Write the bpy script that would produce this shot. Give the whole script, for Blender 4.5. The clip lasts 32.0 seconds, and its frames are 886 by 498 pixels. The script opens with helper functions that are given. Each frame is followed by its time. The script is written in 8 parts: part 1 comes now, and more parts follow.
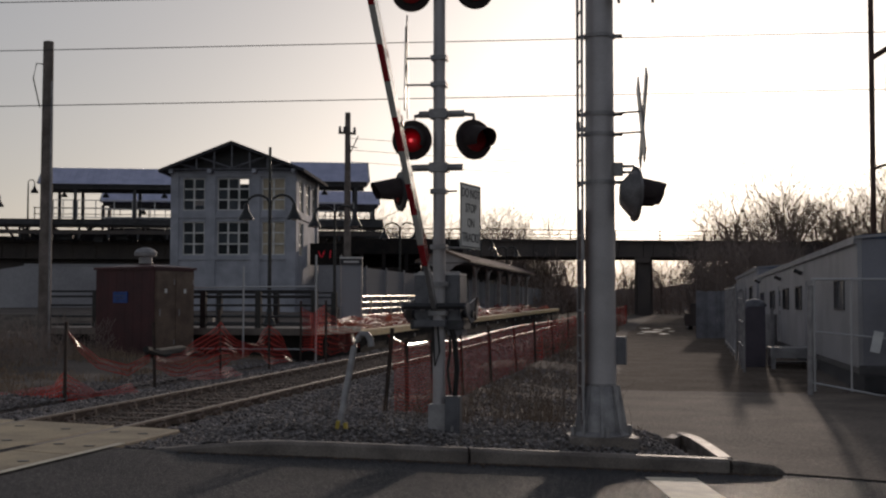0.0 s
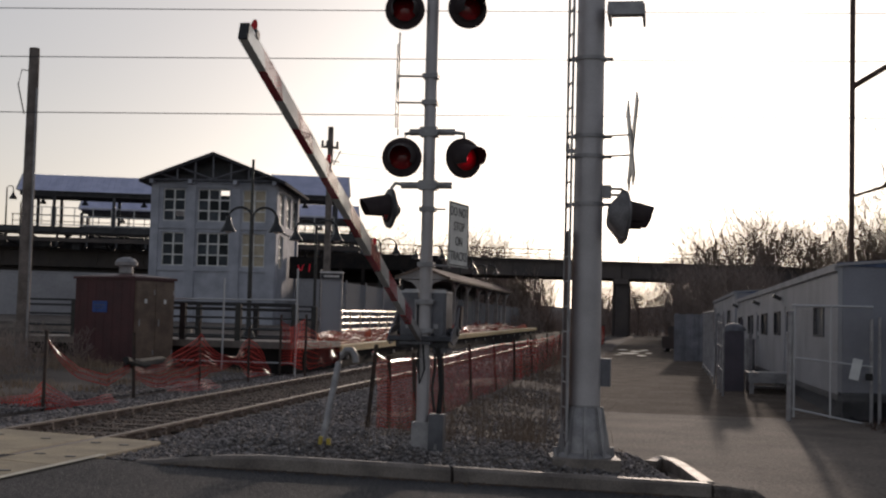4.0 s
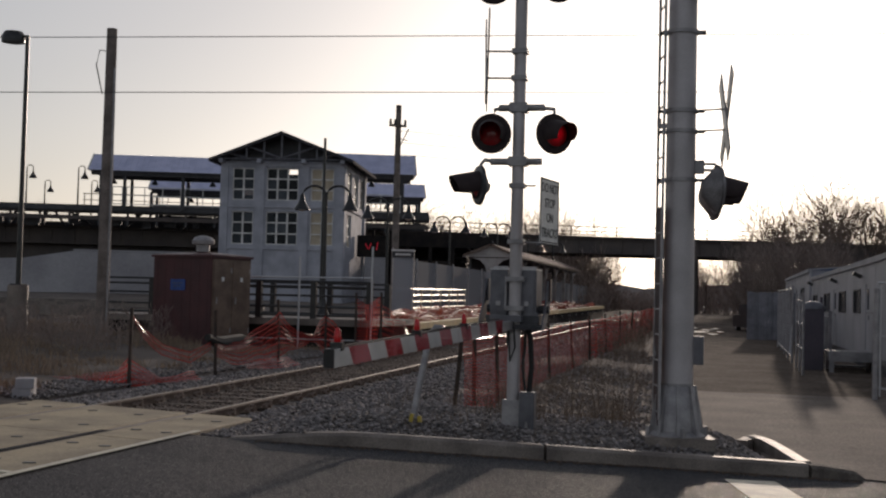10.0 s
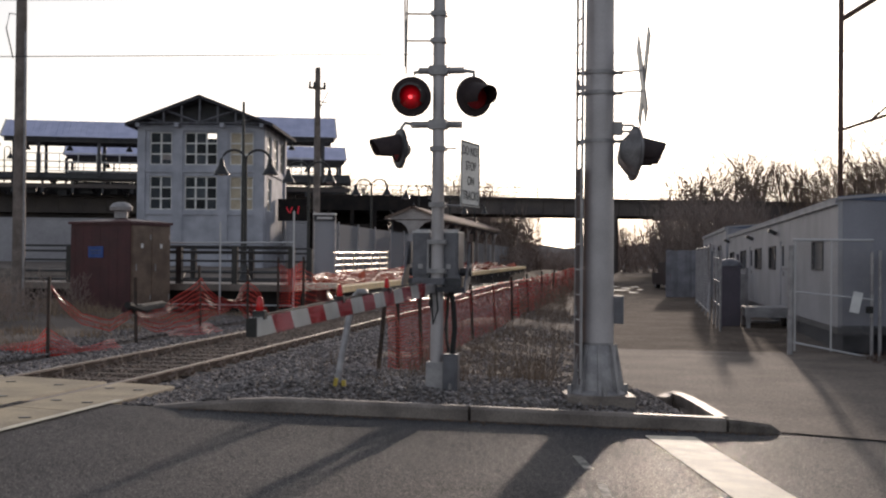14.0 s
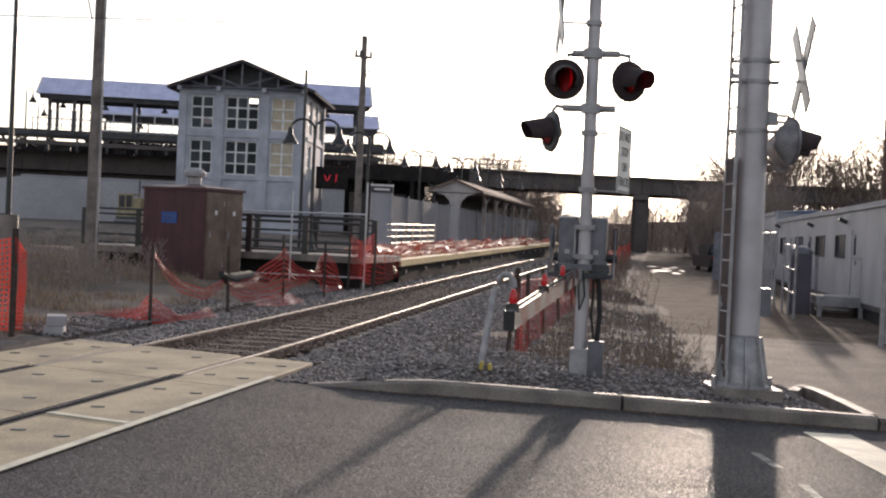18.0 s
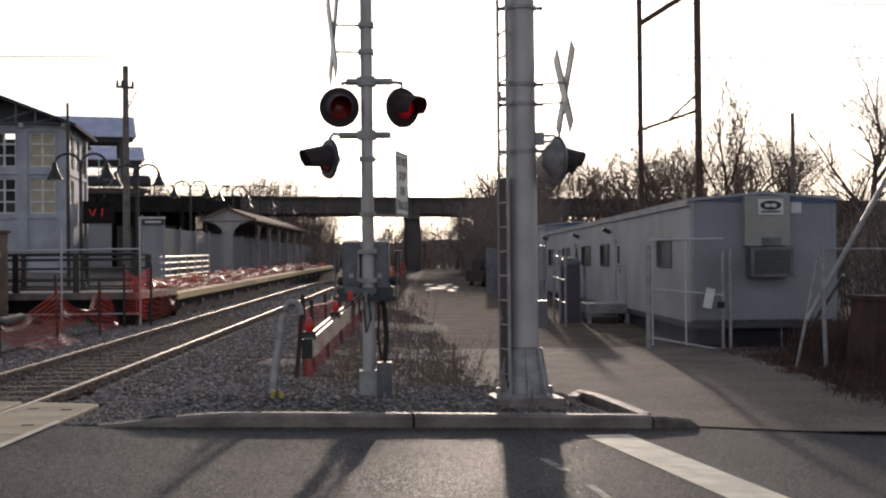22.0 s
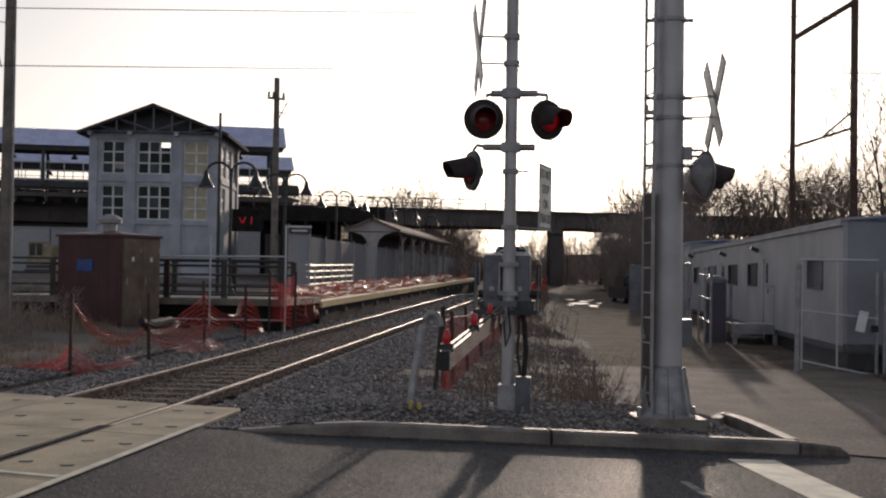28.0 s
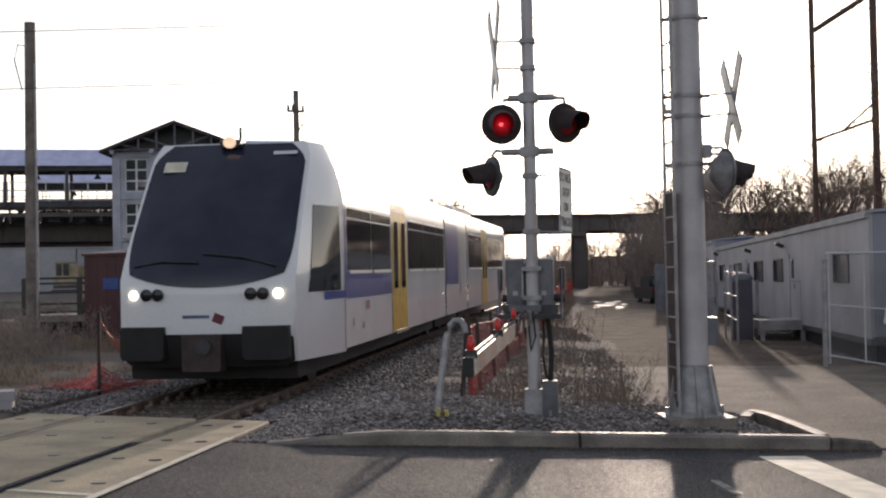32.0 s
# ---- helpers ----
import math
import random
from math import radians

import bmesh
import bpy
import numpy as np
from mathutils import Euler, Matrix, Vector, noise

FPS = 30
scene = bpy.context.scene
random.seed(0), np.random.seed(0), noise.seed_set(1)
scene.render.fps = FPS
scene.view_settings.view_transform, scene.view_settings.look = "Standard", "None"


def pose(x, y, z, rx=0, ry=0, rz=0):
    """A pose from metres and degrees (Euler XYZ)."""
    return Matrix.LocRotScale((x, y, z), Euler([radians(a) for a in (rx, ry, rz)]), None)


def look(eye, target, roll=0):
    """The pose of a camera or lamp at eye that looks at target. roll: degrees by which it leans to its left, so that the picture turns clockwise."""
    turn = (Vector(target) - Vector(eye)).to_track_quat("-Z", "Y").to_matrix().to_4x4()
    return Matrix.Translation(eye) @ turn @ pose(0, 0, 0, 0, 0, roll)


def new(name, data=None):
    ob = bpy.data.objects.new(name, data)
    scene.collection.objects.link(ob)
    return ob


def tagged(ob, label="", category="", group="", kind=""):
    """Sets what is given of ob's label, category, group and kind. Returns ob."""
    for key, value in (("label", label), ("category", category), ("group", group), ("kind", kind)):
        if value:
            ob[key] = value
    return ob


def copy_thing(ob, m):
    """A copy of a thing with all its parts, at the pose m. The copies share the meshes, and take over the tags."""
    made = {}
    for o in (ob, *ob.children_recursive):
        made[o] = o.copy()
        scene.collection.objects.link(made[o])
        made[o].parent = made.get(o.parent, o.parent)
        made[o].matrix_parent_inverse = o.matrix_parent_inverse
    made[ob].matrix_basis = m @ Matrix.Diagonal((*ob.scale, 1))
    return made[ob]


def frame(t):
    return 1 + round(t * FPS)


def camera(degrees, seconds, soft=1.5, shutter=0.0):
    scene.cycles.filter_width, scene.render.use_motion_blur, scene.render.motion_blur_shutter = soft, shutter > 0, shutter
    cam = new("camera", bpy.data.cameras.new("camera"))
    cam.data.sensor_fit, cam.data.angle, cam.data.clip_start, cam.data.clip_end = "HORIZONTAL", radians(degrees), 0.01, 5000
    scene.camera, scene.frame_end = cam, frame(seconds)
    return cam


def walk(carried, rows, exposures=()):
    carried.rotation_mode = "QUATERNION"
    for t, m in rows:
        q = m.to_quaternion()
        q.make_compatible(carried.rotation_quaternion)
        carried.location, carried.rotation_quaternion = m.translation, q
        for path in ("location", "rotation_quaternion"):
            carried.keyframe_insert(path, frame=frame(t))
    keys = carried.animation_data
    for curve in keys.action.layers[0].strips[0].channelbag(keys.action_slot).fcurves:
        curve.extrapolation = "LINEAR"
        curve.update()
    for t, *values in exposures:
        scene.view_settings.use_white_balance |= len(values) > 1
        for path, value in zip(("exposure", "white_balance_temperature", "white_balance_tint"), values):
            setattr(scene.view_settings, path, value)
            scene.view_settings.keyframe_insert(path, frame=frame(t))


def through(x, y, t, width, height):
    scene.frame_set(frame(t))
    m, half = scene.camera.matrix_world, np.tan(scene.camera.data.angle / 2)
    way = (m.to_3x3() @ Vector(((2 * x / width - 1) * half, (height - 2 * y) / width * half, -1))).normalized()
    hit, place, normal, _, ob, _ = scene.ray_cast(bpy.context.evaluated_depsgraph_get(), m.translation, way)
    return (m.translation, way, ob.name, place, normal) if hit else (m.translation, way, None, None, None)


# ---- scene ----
cam = camera(38.6, 32.0, soft=2.2)
PATH = [
    (0, (7.109, 0.231, 1.350), (5.187, 10.034, 1.812), 0.06),
    (0.5, (7.031, 0.245, 1.360), (5.058, 10.038, 1.822), 0.70),
    (1, (7.019, 0.247, 1.359), (4.992, 10.032, 1.745), 1.00),
    (1.5, (7.032, 0.262, 1.358), (4.976, 10.041, 1.744), 0.75),
    (2, (7.043, 0.241, 1.352), (5.084, 10.039, 1.763), 1.04),
    (2.5, (7.035, 0.224, 1.356), (5.154, 10.035, 1.786), 1.75),
    (3, (7.019, 0.223, 1.360), (5.160, 10.040, 1.778), 1.69),
    (3.5, (7.019, 0.197, 1.365), (5.206, 10.018, 1.890), 1.38),
    (5.5, (6.877, 0.217, 1.359), (5.349, 10.079, 1.997), 2.16),
    (6, (6.798, 0.182, 1.369), (5.332, 10.057, 1.958), -0.49),
    (6.5, (6.761, 0.152, 1.369), (5.400, 10.054, 1.703), -0.04),
    (7, (6.760, 0.201, 1.374), (5.342, 10.096, 1.662), 0.17),
    (7.5, (6.751, 0.226, 1.372), (5.378, 10.127, 1.653), -0.34),
    (8, (6.749, 0.219, 1.374), (5.481, 10.134, 1.669), 0.56),
    (8.5, (6.748, 0.218, 1.371), (5.476, 10.132, 1.692), 0.99),
    (9, (6.712, 0.199, 1.365), (4.926, 10.030, 1.775), 2.91),
    (9.5, (6.704, 0.204, 1.341), (4.453, 9.936, 1.814), -0.12),
    (10, (6.706, 0.231, 1.346), (4.474, 9.970, 1.758), 1.43),
    (10.5, (6.678, 0.240, 1.339), (4.479, 9.989, 1.707), 3.23),
    (11, (6.699, 0.266, 1.364), (4.469, 10.009, 1.673), 0.25),
    (11.5, (6.717, 0.225, 1.351), (4.612, 9.995, 1.706), 1.30),
    (12, (6.717, 0.222, 1.356), (4.874, 10.046, 1.652), 1.09),
    (12.5, (6.725, 0.213, 1.366), (4.998, 10.061, 1.561), 0.75),
    (13, (6.728, 0.202, 1.372), (5.112, 10.069, 1.490), 0.45),
    (13.5, (6.726, 0.216, 1.361), (5.116, 10.085, 1.477), 0.53),
    (15.5, (6.426, 0.163, 1.366), (4.674, 10.007, 1.516), 0.65),
    (16, (6.223, 0.133, 1.378), (4.552, 9.993, 1.381), 1.53),
    (16.5, (5.996, 0.146, 1.410), (5.014, 10.095, 1.653), 3.52),
    (17, (5.656, 0.103, 1.395), (4.298, 10.009, 1.574), 3.58),
    (17.5, (5.444, 0.083, 1.424), (3.624, 9.914, 1.234), 2.16),
    (18, (5.266, 0.113, 1.458), (3.556, 9.965, 1.345), 2.54),
    (18.5, (5.138, -0.101, 1.455), (3.739, 9.800, 1.388), -0.20),
    (19, (5.103, -0.072, 1.462), (4.180, 9.883, 1.261), 0.52),
    (19.5, (5.132, -0.086, 1.449), (4.648, 9.894, 1.058), 1.34),
    (20, (5.149, -0.046, 1.467), (4.628, 9.936, 1.201), 0.84),
    (20.5, (5.150, -0.066, 1.489), (4.746, 9.926, 1.495), 0.57),
    (21, (5.161, -0.111, 1.479), (5.025, 9.887, 1.616), 0.28),
    (21.5, (5.162, -0.105, 1.492), (5.138, 9.894, 1.632), -0.44),
    (22, (5.172, -0.108, 1.484), (5.237, 9.891, 1.584), -0.56),
    (22.5, (5.162, -0.079, 1.482), (5.112, 9.920, 1.573), -0.41),
    (23, (5.162, -0.059, 1.486), (4.799, 9.934, 1.612), -0.16),
    (23.5, (5.161, -0.055, 1.490), (4.426, 9.916, 1.690), -0.50),
    (24, (5.160, -0.073, 1.489), (4.204, 9.878, 1.730), -0.48),
    (24.5, (5.170, -0.081, 1.492), (4.165, 9.866, 1.704), -0.16),
    (25, (5.164, -0.066, 1.487), (4.143, 9.880, 1.690), 0.32),
    (25.5, (5.174, -0.050, 1.484), (4.142, 9.895, 1.676), 0.45),
    (27.5, (5.186, 0.008, 1.478), (4.139, 9.952, 1.669), 0.56),
    (28, (5.181, 0.011, 1.479), (4.120, 9.953, 1.684), 0.87),
    (28.5, (5.182, 0.004, 1.482), (4.095, 9.942, 1.700), 0.85),
    (29, (5.183, -0.007, 1.481), (4.090, 9.930, 1.692), 0.74),
    (29.5, (5.179, -0.011, 1.475), (4.110, 9.930, 1.634), 0.56),
    (30, (5.189, -0.021, 1.463), (4.143, 9.924, 1.533), 0.27),
    (30.5, (5.205, 0.002, 1.466), (4.118, 9.943, 1.425), 0.07),
    (31, (5.200, 0.004, 1.467), (4.067, 9.940, 1.471), 0.16),
    (31.5, (5.198, 0.028, 1.483), (3.946, 9.949, 1.601), -0.72),
    (32, (5.205, -0.001, 1.480), (3.954, 9.917, 1.739), -1.09),
]
EXPOSURE = [(0.0, -1.53, 6840, 16), (1.0, -1.23, 6840, 16), (2.0, -1.06, 6840, 16), (3.5, -1.06, 6840, 16), (6.0, -1.73, 6840, 16), (7.0, -0.93, 6840, 16), (8.0, -0.89, 6840, 16), (9.0, -1.11, 6840, 16), (10.0, -1.13, 6840, 16), (11.0, -0.89, 6840, 16), (12.0, -0.73, 6840, 16), (13.0, -0.58, 6840, 16), (16.0, -0.33, 6840, 16), (17.0, -0.95, 6840, 16), (18.0, 0.07, 6840, 16), (19.0, 0.17, 6840, 16), (20.5, 0.35, 6840, 16), (21.0, 0.07, 6840, 16), (22.0, -0.53, 6840, 16), (23.0, -0.48, 6840, 16), (24.0, -0.95, 6840, 16), (25.0, -1.07, 6840, 16), (28.0, -0.83, 6840, 16), (30.0, -0.47, 6840, 16), (31.0, -0.03, 6840, 16), (32.0, -0.18, 6840, 16)]
walk(cam, [(t, look(eye, target, roll)) for t, eye, target, roll in PATH], EXPOSURE)

# ---- light: low hazy sun behind the crossing, pale sky ----
SUN_AZ, SUN_EL = radians(2.5), radians(9.0)
world = bpy.data.worlds.new("world")
scene.world = world
world.use_nodes = True
wn, wl = world.node_tree.nodes, world.node_tree.links
wn.clear()
sky = wn.new("ShaderNodeTexSky")
sky.sky_type, sky.sun_disc = "NISHITA", False
sky.sun_elevation, sky.sun_rotation = SUN_EL, SUN_AZ
sky.air_density, sky.dust_density, sky.ozone_density = 1.0, 1.7, 2.5
pale = wn.new("ShaderNodeHueSaturation")
pale.inputs["Saturation"].default_value = 0.5
soft = wn.new("ShaderNodeGamma")
soft.inputs["Gamma"].default_value = 0.75
bg = wn.new("ShaderNodeBackground")
bg.inputs["Strength"].default_value = 0.375
wout = wn.new("ShaderNodeOutputWorld")
wl.new(sky.outputs[0], soft.inputs["Color"])
wl.new(soft.outputs[0], pale.inputs["Color"])
wl.new(pale.outputs[0], bg.inputs["Color"])
wl.new(bg.outputs[0], wout.inputs["Surface"])
sun_data = bpy.data.lights.new("sun", "SUN")
sun_data.energy, sun_data.angle, sun_data.color = 3.4, radians(1.2), (1.0, 0.87, 0.74)
sun = new("sun", sun_data)
sun.matrix_world = look((math.sin(SUN_AZ) * 100, math.cos(SUN_AZ) * 100, math.tan(SUN_EL) * 100), (0, 0, 0))


# ---- materials ----
def mat(name, color, rough=0.7, metal=0.0, color2=None, scale=6.0, fine=60.0, bump=0.0, spread=0.5, random_tint=0.0, glow=0.0, coat=0.0, grit=0.5):
    """A surface with two scales of variation: broad stains towards color2, fine grain, and bump."""
    m = bpy.data.materials.new(name)
    m.use_nodes = True
    n, l = m.node_tree.nodes, m.node_tree.links
    b = n["Principled BSDF"]
    b.inputs["Roughness"].default_value, b.inputs["Metallic"].default_value = rough, metal
    b.inputs["Coat Weight"].default_value = coat
    c1, c2 = (*color, 1), (*(color2 or [v * 0.7 for v in color]), 1)
    co = n.new("ShaderNodeTexCoord")
    broad, grain = n.new("ShaderNodeTexNoise"), n.new("ShaderNodeTexNoise")
    broad.inputs["Scale"].default_value, broad.inputs["Detail"].default_value = scale, 5
    grain.inputs["Scale"].default_value, grain.inputs["Detail"].default_value = fine, 3
    l.new(co.outputs["Object"], broad.inputs["Vector"])
    l.new(co.outputs["Object"], grain.inputs["Vector"])
    ramp = n.new("ShaderNodeValToRGB")
    ramp.color_ramp.elements[0].position, ramp.color_ramp.elements[1].position = 0.5 - spread / 4, 0.5 + spread / 4
    ramp.color_ramp.elements[0].color, ramp.color_ramp.elements[1].color = c1, c2
    l.new(broad.outputs["Fac"], ramp.inputs["Fac"])
    mix = n.new("ShaderNodeMix")
    mix.data_type, mix.blend_type = "RGBA", "OVERLAY"
    mix.inputs["Factor"].default_value = grit
    l.new(ramp.outputs["Color"], mix.inputs["A"])
    l.new(grain.outputs["Fac"], mix.inputs["B"])
    last = mix.outputs["Result"]
    if random_tint:
        info, hsv, mp = n.new("ShaderNodeObjectInfo"), n.new("ShaderNodeHueSaturation"), n.new("ShaderNodeMapRange")
        geo = n.new("ShaderNodeNewGeometry")
        add, fr = n.new("ShaderNodeMath"), n.new("ShaderNodeMath")
        fr.operation = "FRACT"
        l.new(info.outputs["Random"], add.inputs[0])
        l.new(geo.outputs["Random Per Island"], add.inputs[1])
        l.new(add.outputs[0], fr.inputs[0])
        l.new(fr.outputs[0], mp.inputs["Value"])
        mp.inputs["To Min"].default_value, mp.inputs["To Max"].default_value = 1 - random_tint, 1 + random_tint
        l.new(mp.outputs["Result"], hsv.inputs["Value"])
        l.new(last, hsv.inputs["Color"])
        last = hsv.outputs["Color"]
    l.new(last, b.inputs["Base Color"])
    if bump:
        bp = n.new("ShaderNodeBump")
        bp.inputs["Strength"].default_value, bp.inputs["Distance"].default_value = bump, 0.02
        l.new(grain.outputs["Fac"], bp.inputs["Height"])
        l.new(bp.outputs["Normal"], b.inputs["Normal"])
    if glow:
        b.inputs["Emission Color"].default_value, b.inputs["Emission Strength"].default_value = (*color, 1), glow
    return m


def cloth(name, color, through=0.5, rough=0.45, gloss=0.5):
    """Thin plastic or cloth that lets some light through."""
    m = bpy.data.materials.new(name)
    m.use_nodes = True
    n, l = m.node_tree.nodes, m.node_tree.links
    b = n["Principled BSDF"]
    b.inputs["Base Color"].default_value, b.inputs["Roughness"].default_value = (*color, 1), rough
    b.inputs["Specular IOR Level"].default_value = gloss
    t, x = n.new("ShaderNodeBsdfTranslucent"), n.new("ShaderNodeMixShader")
    t.inputs["Color"].default_value = (*color, 1)
    x.inputs["Fac"].default_value = through
    l.new(b.outputs[0], x.inputs[1])
    l.new(t.outputs[0], x.inputs[2])
    l.new(x.outputs[0], n["Material Output"].inputs["Surface"])
    return m


def glass(name, color, rough=0.05, alpha=1.0):
    m = bpy.data.materials.new(name)
    m.use_nodes = True
    b = m.node_tree.nodes["Principled BSDF"]
    b.inputs["Base Color"].default_value, b.inputs["Roughness"].default_value = (*color, 1), rough
    b.inputs["Alpha"].default_value = alpha
    b.inputs["IOR"].default_value = 1.5
    return m


def asphalt(name, dark, pale, rough=0.55):
    """Stones of many greys in a dark binder, with broad worn patches."""
    m = mat(name, dark, rough, color2=pale, scale=0.45, fine=70, bump=0.0)
    n, l = m.node_tree.nodes, m.node_tree.links
    b = n["Principled BSDF"]
    co = next(k for k in n if k.type == "TEX_COORD")
    cell, ramp, mul = n.new("ShaderNodeTexVoronoi"), n.new("ShaderNodeValToRGB"), n.new("ShaderNodeMix")
    cell.inputs["Scale"].default_value = 130
    l.new(co.outputs["Object"], cell.inputs["Vector"])
    sep = n.new("ShaderNodeSeparateColor")
    l.new(cell.outputs["Color"], sep.inputs["Color"])
    ramp.color_ramp.elements[0].color, ramp.color_ramp.elements[1].color = (0.4, 0.4, 0.41, 1), (2.4, 2.2, 1.95, 1)
    ramp.color_ramp.elements[0].position, ramp.color_ramp.elements[1].position = 0.15, 1.0
    l.new(sep.outputs[0], ramp.inputs["Fac"])
    mul.data_type, mul.blend_type = "RGBA", "MULTIPLY"
    mul.inputs["Factor"].default_value = 1.0
    l.new(b.inputs["Base Color"].links[0].from_socket, mul.inputs["A"])
    l.new(ramp.outputs["Color"], mul.inputs["B"])
    l.new(mul.outputs["Result"], b.inputs["Base Color"])
    bp = n.new("ShaderNodeBump")
    bp.inputs["Strength"].default_value, bp.inputs["Distance"].default_value = 0.8, 0.006
    fine = n.new("ShaderNodeTexNoise")
    fine.inputs["Scale"].default_value, fine.inputs["Detail"].default_value = 340, 2
    l.new(co.outputs["Object"], fine.inputs["Vector"])
    hump = n.new("ShaderNodeMath")
    hump.operation, hump.inputs[1].default_value = "MULTIPLY_ADD", -1.0
    l.new(cell.outputs["Distance"], hump.inputs[0])
    l.new(fine.outputs["Fac"], hump.inputs[2])
    l.new(hump.outputs[0], bp.inputs["Height"])
    # a few stones are worn smooth
    shine = n.new("ShaderNodeMapRange")
    shine.inputs["From Min"].default_value, shine.inputs["From Max"].default_value = 0.75, 1.0
    shine.inputs["To Min"].default_value, shine.inputs["To Max"].default_value = rough, 0.3
    l.new(sep.outputs[1], shine.inputs["Value"])
    l.new(shine.outputs["Result"], b.inputs["Roughness"])
    glint = n.new("ShaderNodeMapRange")
    glint.inputs["From Min"].default_value, glint.inputs["From Max"].default_value = 0.75, 1.0
    glint.inputs["To Min"].default_value, glint.inputs["To Max"].default_value = 0.1, 0.6
    l.new(sep.outputs[1], glint.inputs["Value"])
    l.new(glint.outputs["Result"], b.inputs["Specular IOR Level"])
    l.new(bp.outputs["Normal"], b.inputs["Normal"])
    return m


ASPHALT = asphalt("asphalt", (0.046, 0.049, 0.059), (0.064, 0.067, 0.078), 0.95)
DIRT = mat("dusty dirt track", (0.16, 0.128, 0.105), 1.0, color2=(0.075, 0.06, 0.05), scale=1.1, fine=11, bump=1.0, spread=0.9, grit=0.9)
DRIVE = mat("worn driveway", (0.21, 0.175, 0.147), 0.9, color2=(0.115, 0.095, 0.08), scale=0.9, fine=22, bump=1.0, spread=0.8, grit=0.8)
for m, gloss in ((DIRT, 0.06), (DRIVE, 0.26)):
    m.node_tree.nodes["Principled BSDF"].inputs["Specular IOR Level"].default_value = gloss
GROUND = mat("dry ground", (0.155, 0.125, 0.104), 0.95, color2=(0.09, 0.073, 0.062), scale=0.6, fine=25, bump=0.8)
GRAVEL = mat("ballast bed", (0.2, 0.185, 0.175), 0.95, color2=(0.11, 0.1, 0.095), scale=1.2, fine=30, bump=1.0)
STONE = mat("ballast stone", (0.28, 0.255, 0.25), 0.85, color2=(0.14, 0.125, 0.12), scale=8, fine=80, bump=0.5, random_tint=0.55)
STONE_RUSTY = mat("rust-stained ballast stone", (0.19, 0.145, 0.12), 0.9, color2=(0.1, 0.075, 0.062), scale=8, fine=80, bump=0.5, random_tint=0.5)
CONCRETE = mat("kerb concrete", (0.27, 0.23, 0.2), 0.6, color2=(0.15, 0.125, 0.11), scale=2.5, fine=60, bump=0.4)
KERB_OLD = mat("broken kerb concrete", (0.17, 0.145, 0.125), 0.9, color2=(0.1, 0.085, 0.075), scale=6, fine=40, bump=1.0)
PANEL = mat("crossing panel concrete", (0.46, 0.37, 0.24), 0.75, color2=(0.31, 0.25, 0.17), scale=1.5, fine=50, bump=0.3)
PAINT_WHITE = mat("road paint", (0.78, 0.72, 0.57), 0.7, color2=(0.58, 0.53, 0.43), scale=4, fine=70, bump=0.3)
PAINT_FADED = mat("worn road paint", (0.36, 0.35, 0.32), 0.8, color2=(0.12, 0.118, 0.115), scale=9, fine=70, bump=0.3, spread=0.5)
RAIL_SIDE = mat("rusty rail", (0.13, 0.09, 0.07), 0.65, color2=(0.19, 0.135, 0.105), scale=6, fine=60, bump=0.3)
RAIL_TOP = mat("polished rail head", (0.24, 0.205, 0.175), 0.46, 0.8, color2=(0.15, 0.12, 0.1), scale=3)
TIE = mat("weathered tie", (0.095, 0.072, 0.06), 0.95, color2=(0.055, 0.043, 0.037), scale=5, fine=40, bump=0.7, random_tint=0.3)
ALU = mat("brushed aluminium", (0.52, 0.49, 0.5), 0.45, 0.3, color2=(0.42, 0.395, 0.4), scale=2, fine=50, bump=0.03, grit=0.12)
GALV = mat("galvanised steel", (0.4, 0.385, 0.39), 0.5, 0.35, color2=(0.28, 0.27, 0.275), scale=6, fine=40, bump=0.05, grit=0.2)
RUSTY_PLATE = mat("rusty steel plate", (0.1, 0.06, 0.05), 0.8, color2=(0.06, 0.045, 0.045), scale=5, fine=40)
BOXGREY = mat("grey equipment box", (0.17, 0.17, 0.19), 0.4, 0.3, color2=(0.11, 0.11, 0.125), scale=4, fine=30, bump=0.05, grit=0.2)
BLACK = mat("black paint", (0.018, 0.018, 0.02), 0.33, color2=(0.03, 0.03, 0.03), scale=6)
# maroon tint puts the red lamp glow into the black
FLASH_BLACK = mat("matt maroon-black enamel", (0.028, 0.016, 0.018), 0.75, color2=(0.04, 0.026, 0.026), scale=7)
RUBBER = mat("black rubber", (0.03, 0.028, 0.027), 0.8)
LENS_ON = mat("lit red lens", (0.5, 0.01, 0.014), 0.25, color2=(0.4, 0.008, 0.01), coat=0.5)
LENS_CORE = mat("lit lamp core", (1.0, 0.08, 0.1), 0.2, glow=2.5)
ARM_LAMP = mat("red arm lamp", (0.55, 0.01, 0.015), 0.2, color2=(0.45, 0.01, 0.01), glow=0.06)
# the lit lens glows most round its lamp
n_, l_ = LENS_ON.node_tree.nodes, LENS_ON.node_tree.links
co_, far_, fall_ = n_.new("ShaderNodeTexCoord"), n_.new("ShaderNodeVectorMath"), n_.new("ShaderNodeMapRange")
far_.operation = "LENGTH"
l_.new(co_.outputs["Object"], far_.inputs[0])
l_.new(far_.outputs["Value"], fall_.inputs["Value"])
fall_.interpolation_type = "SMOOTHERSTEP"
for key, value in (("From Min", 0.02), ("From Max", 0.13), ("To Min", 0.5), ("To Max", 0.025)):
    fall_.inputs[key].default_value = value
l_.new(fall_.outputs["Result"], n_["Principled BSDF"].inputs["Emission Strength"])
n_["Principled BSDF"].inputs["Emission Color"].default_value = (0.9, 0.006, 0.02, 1)
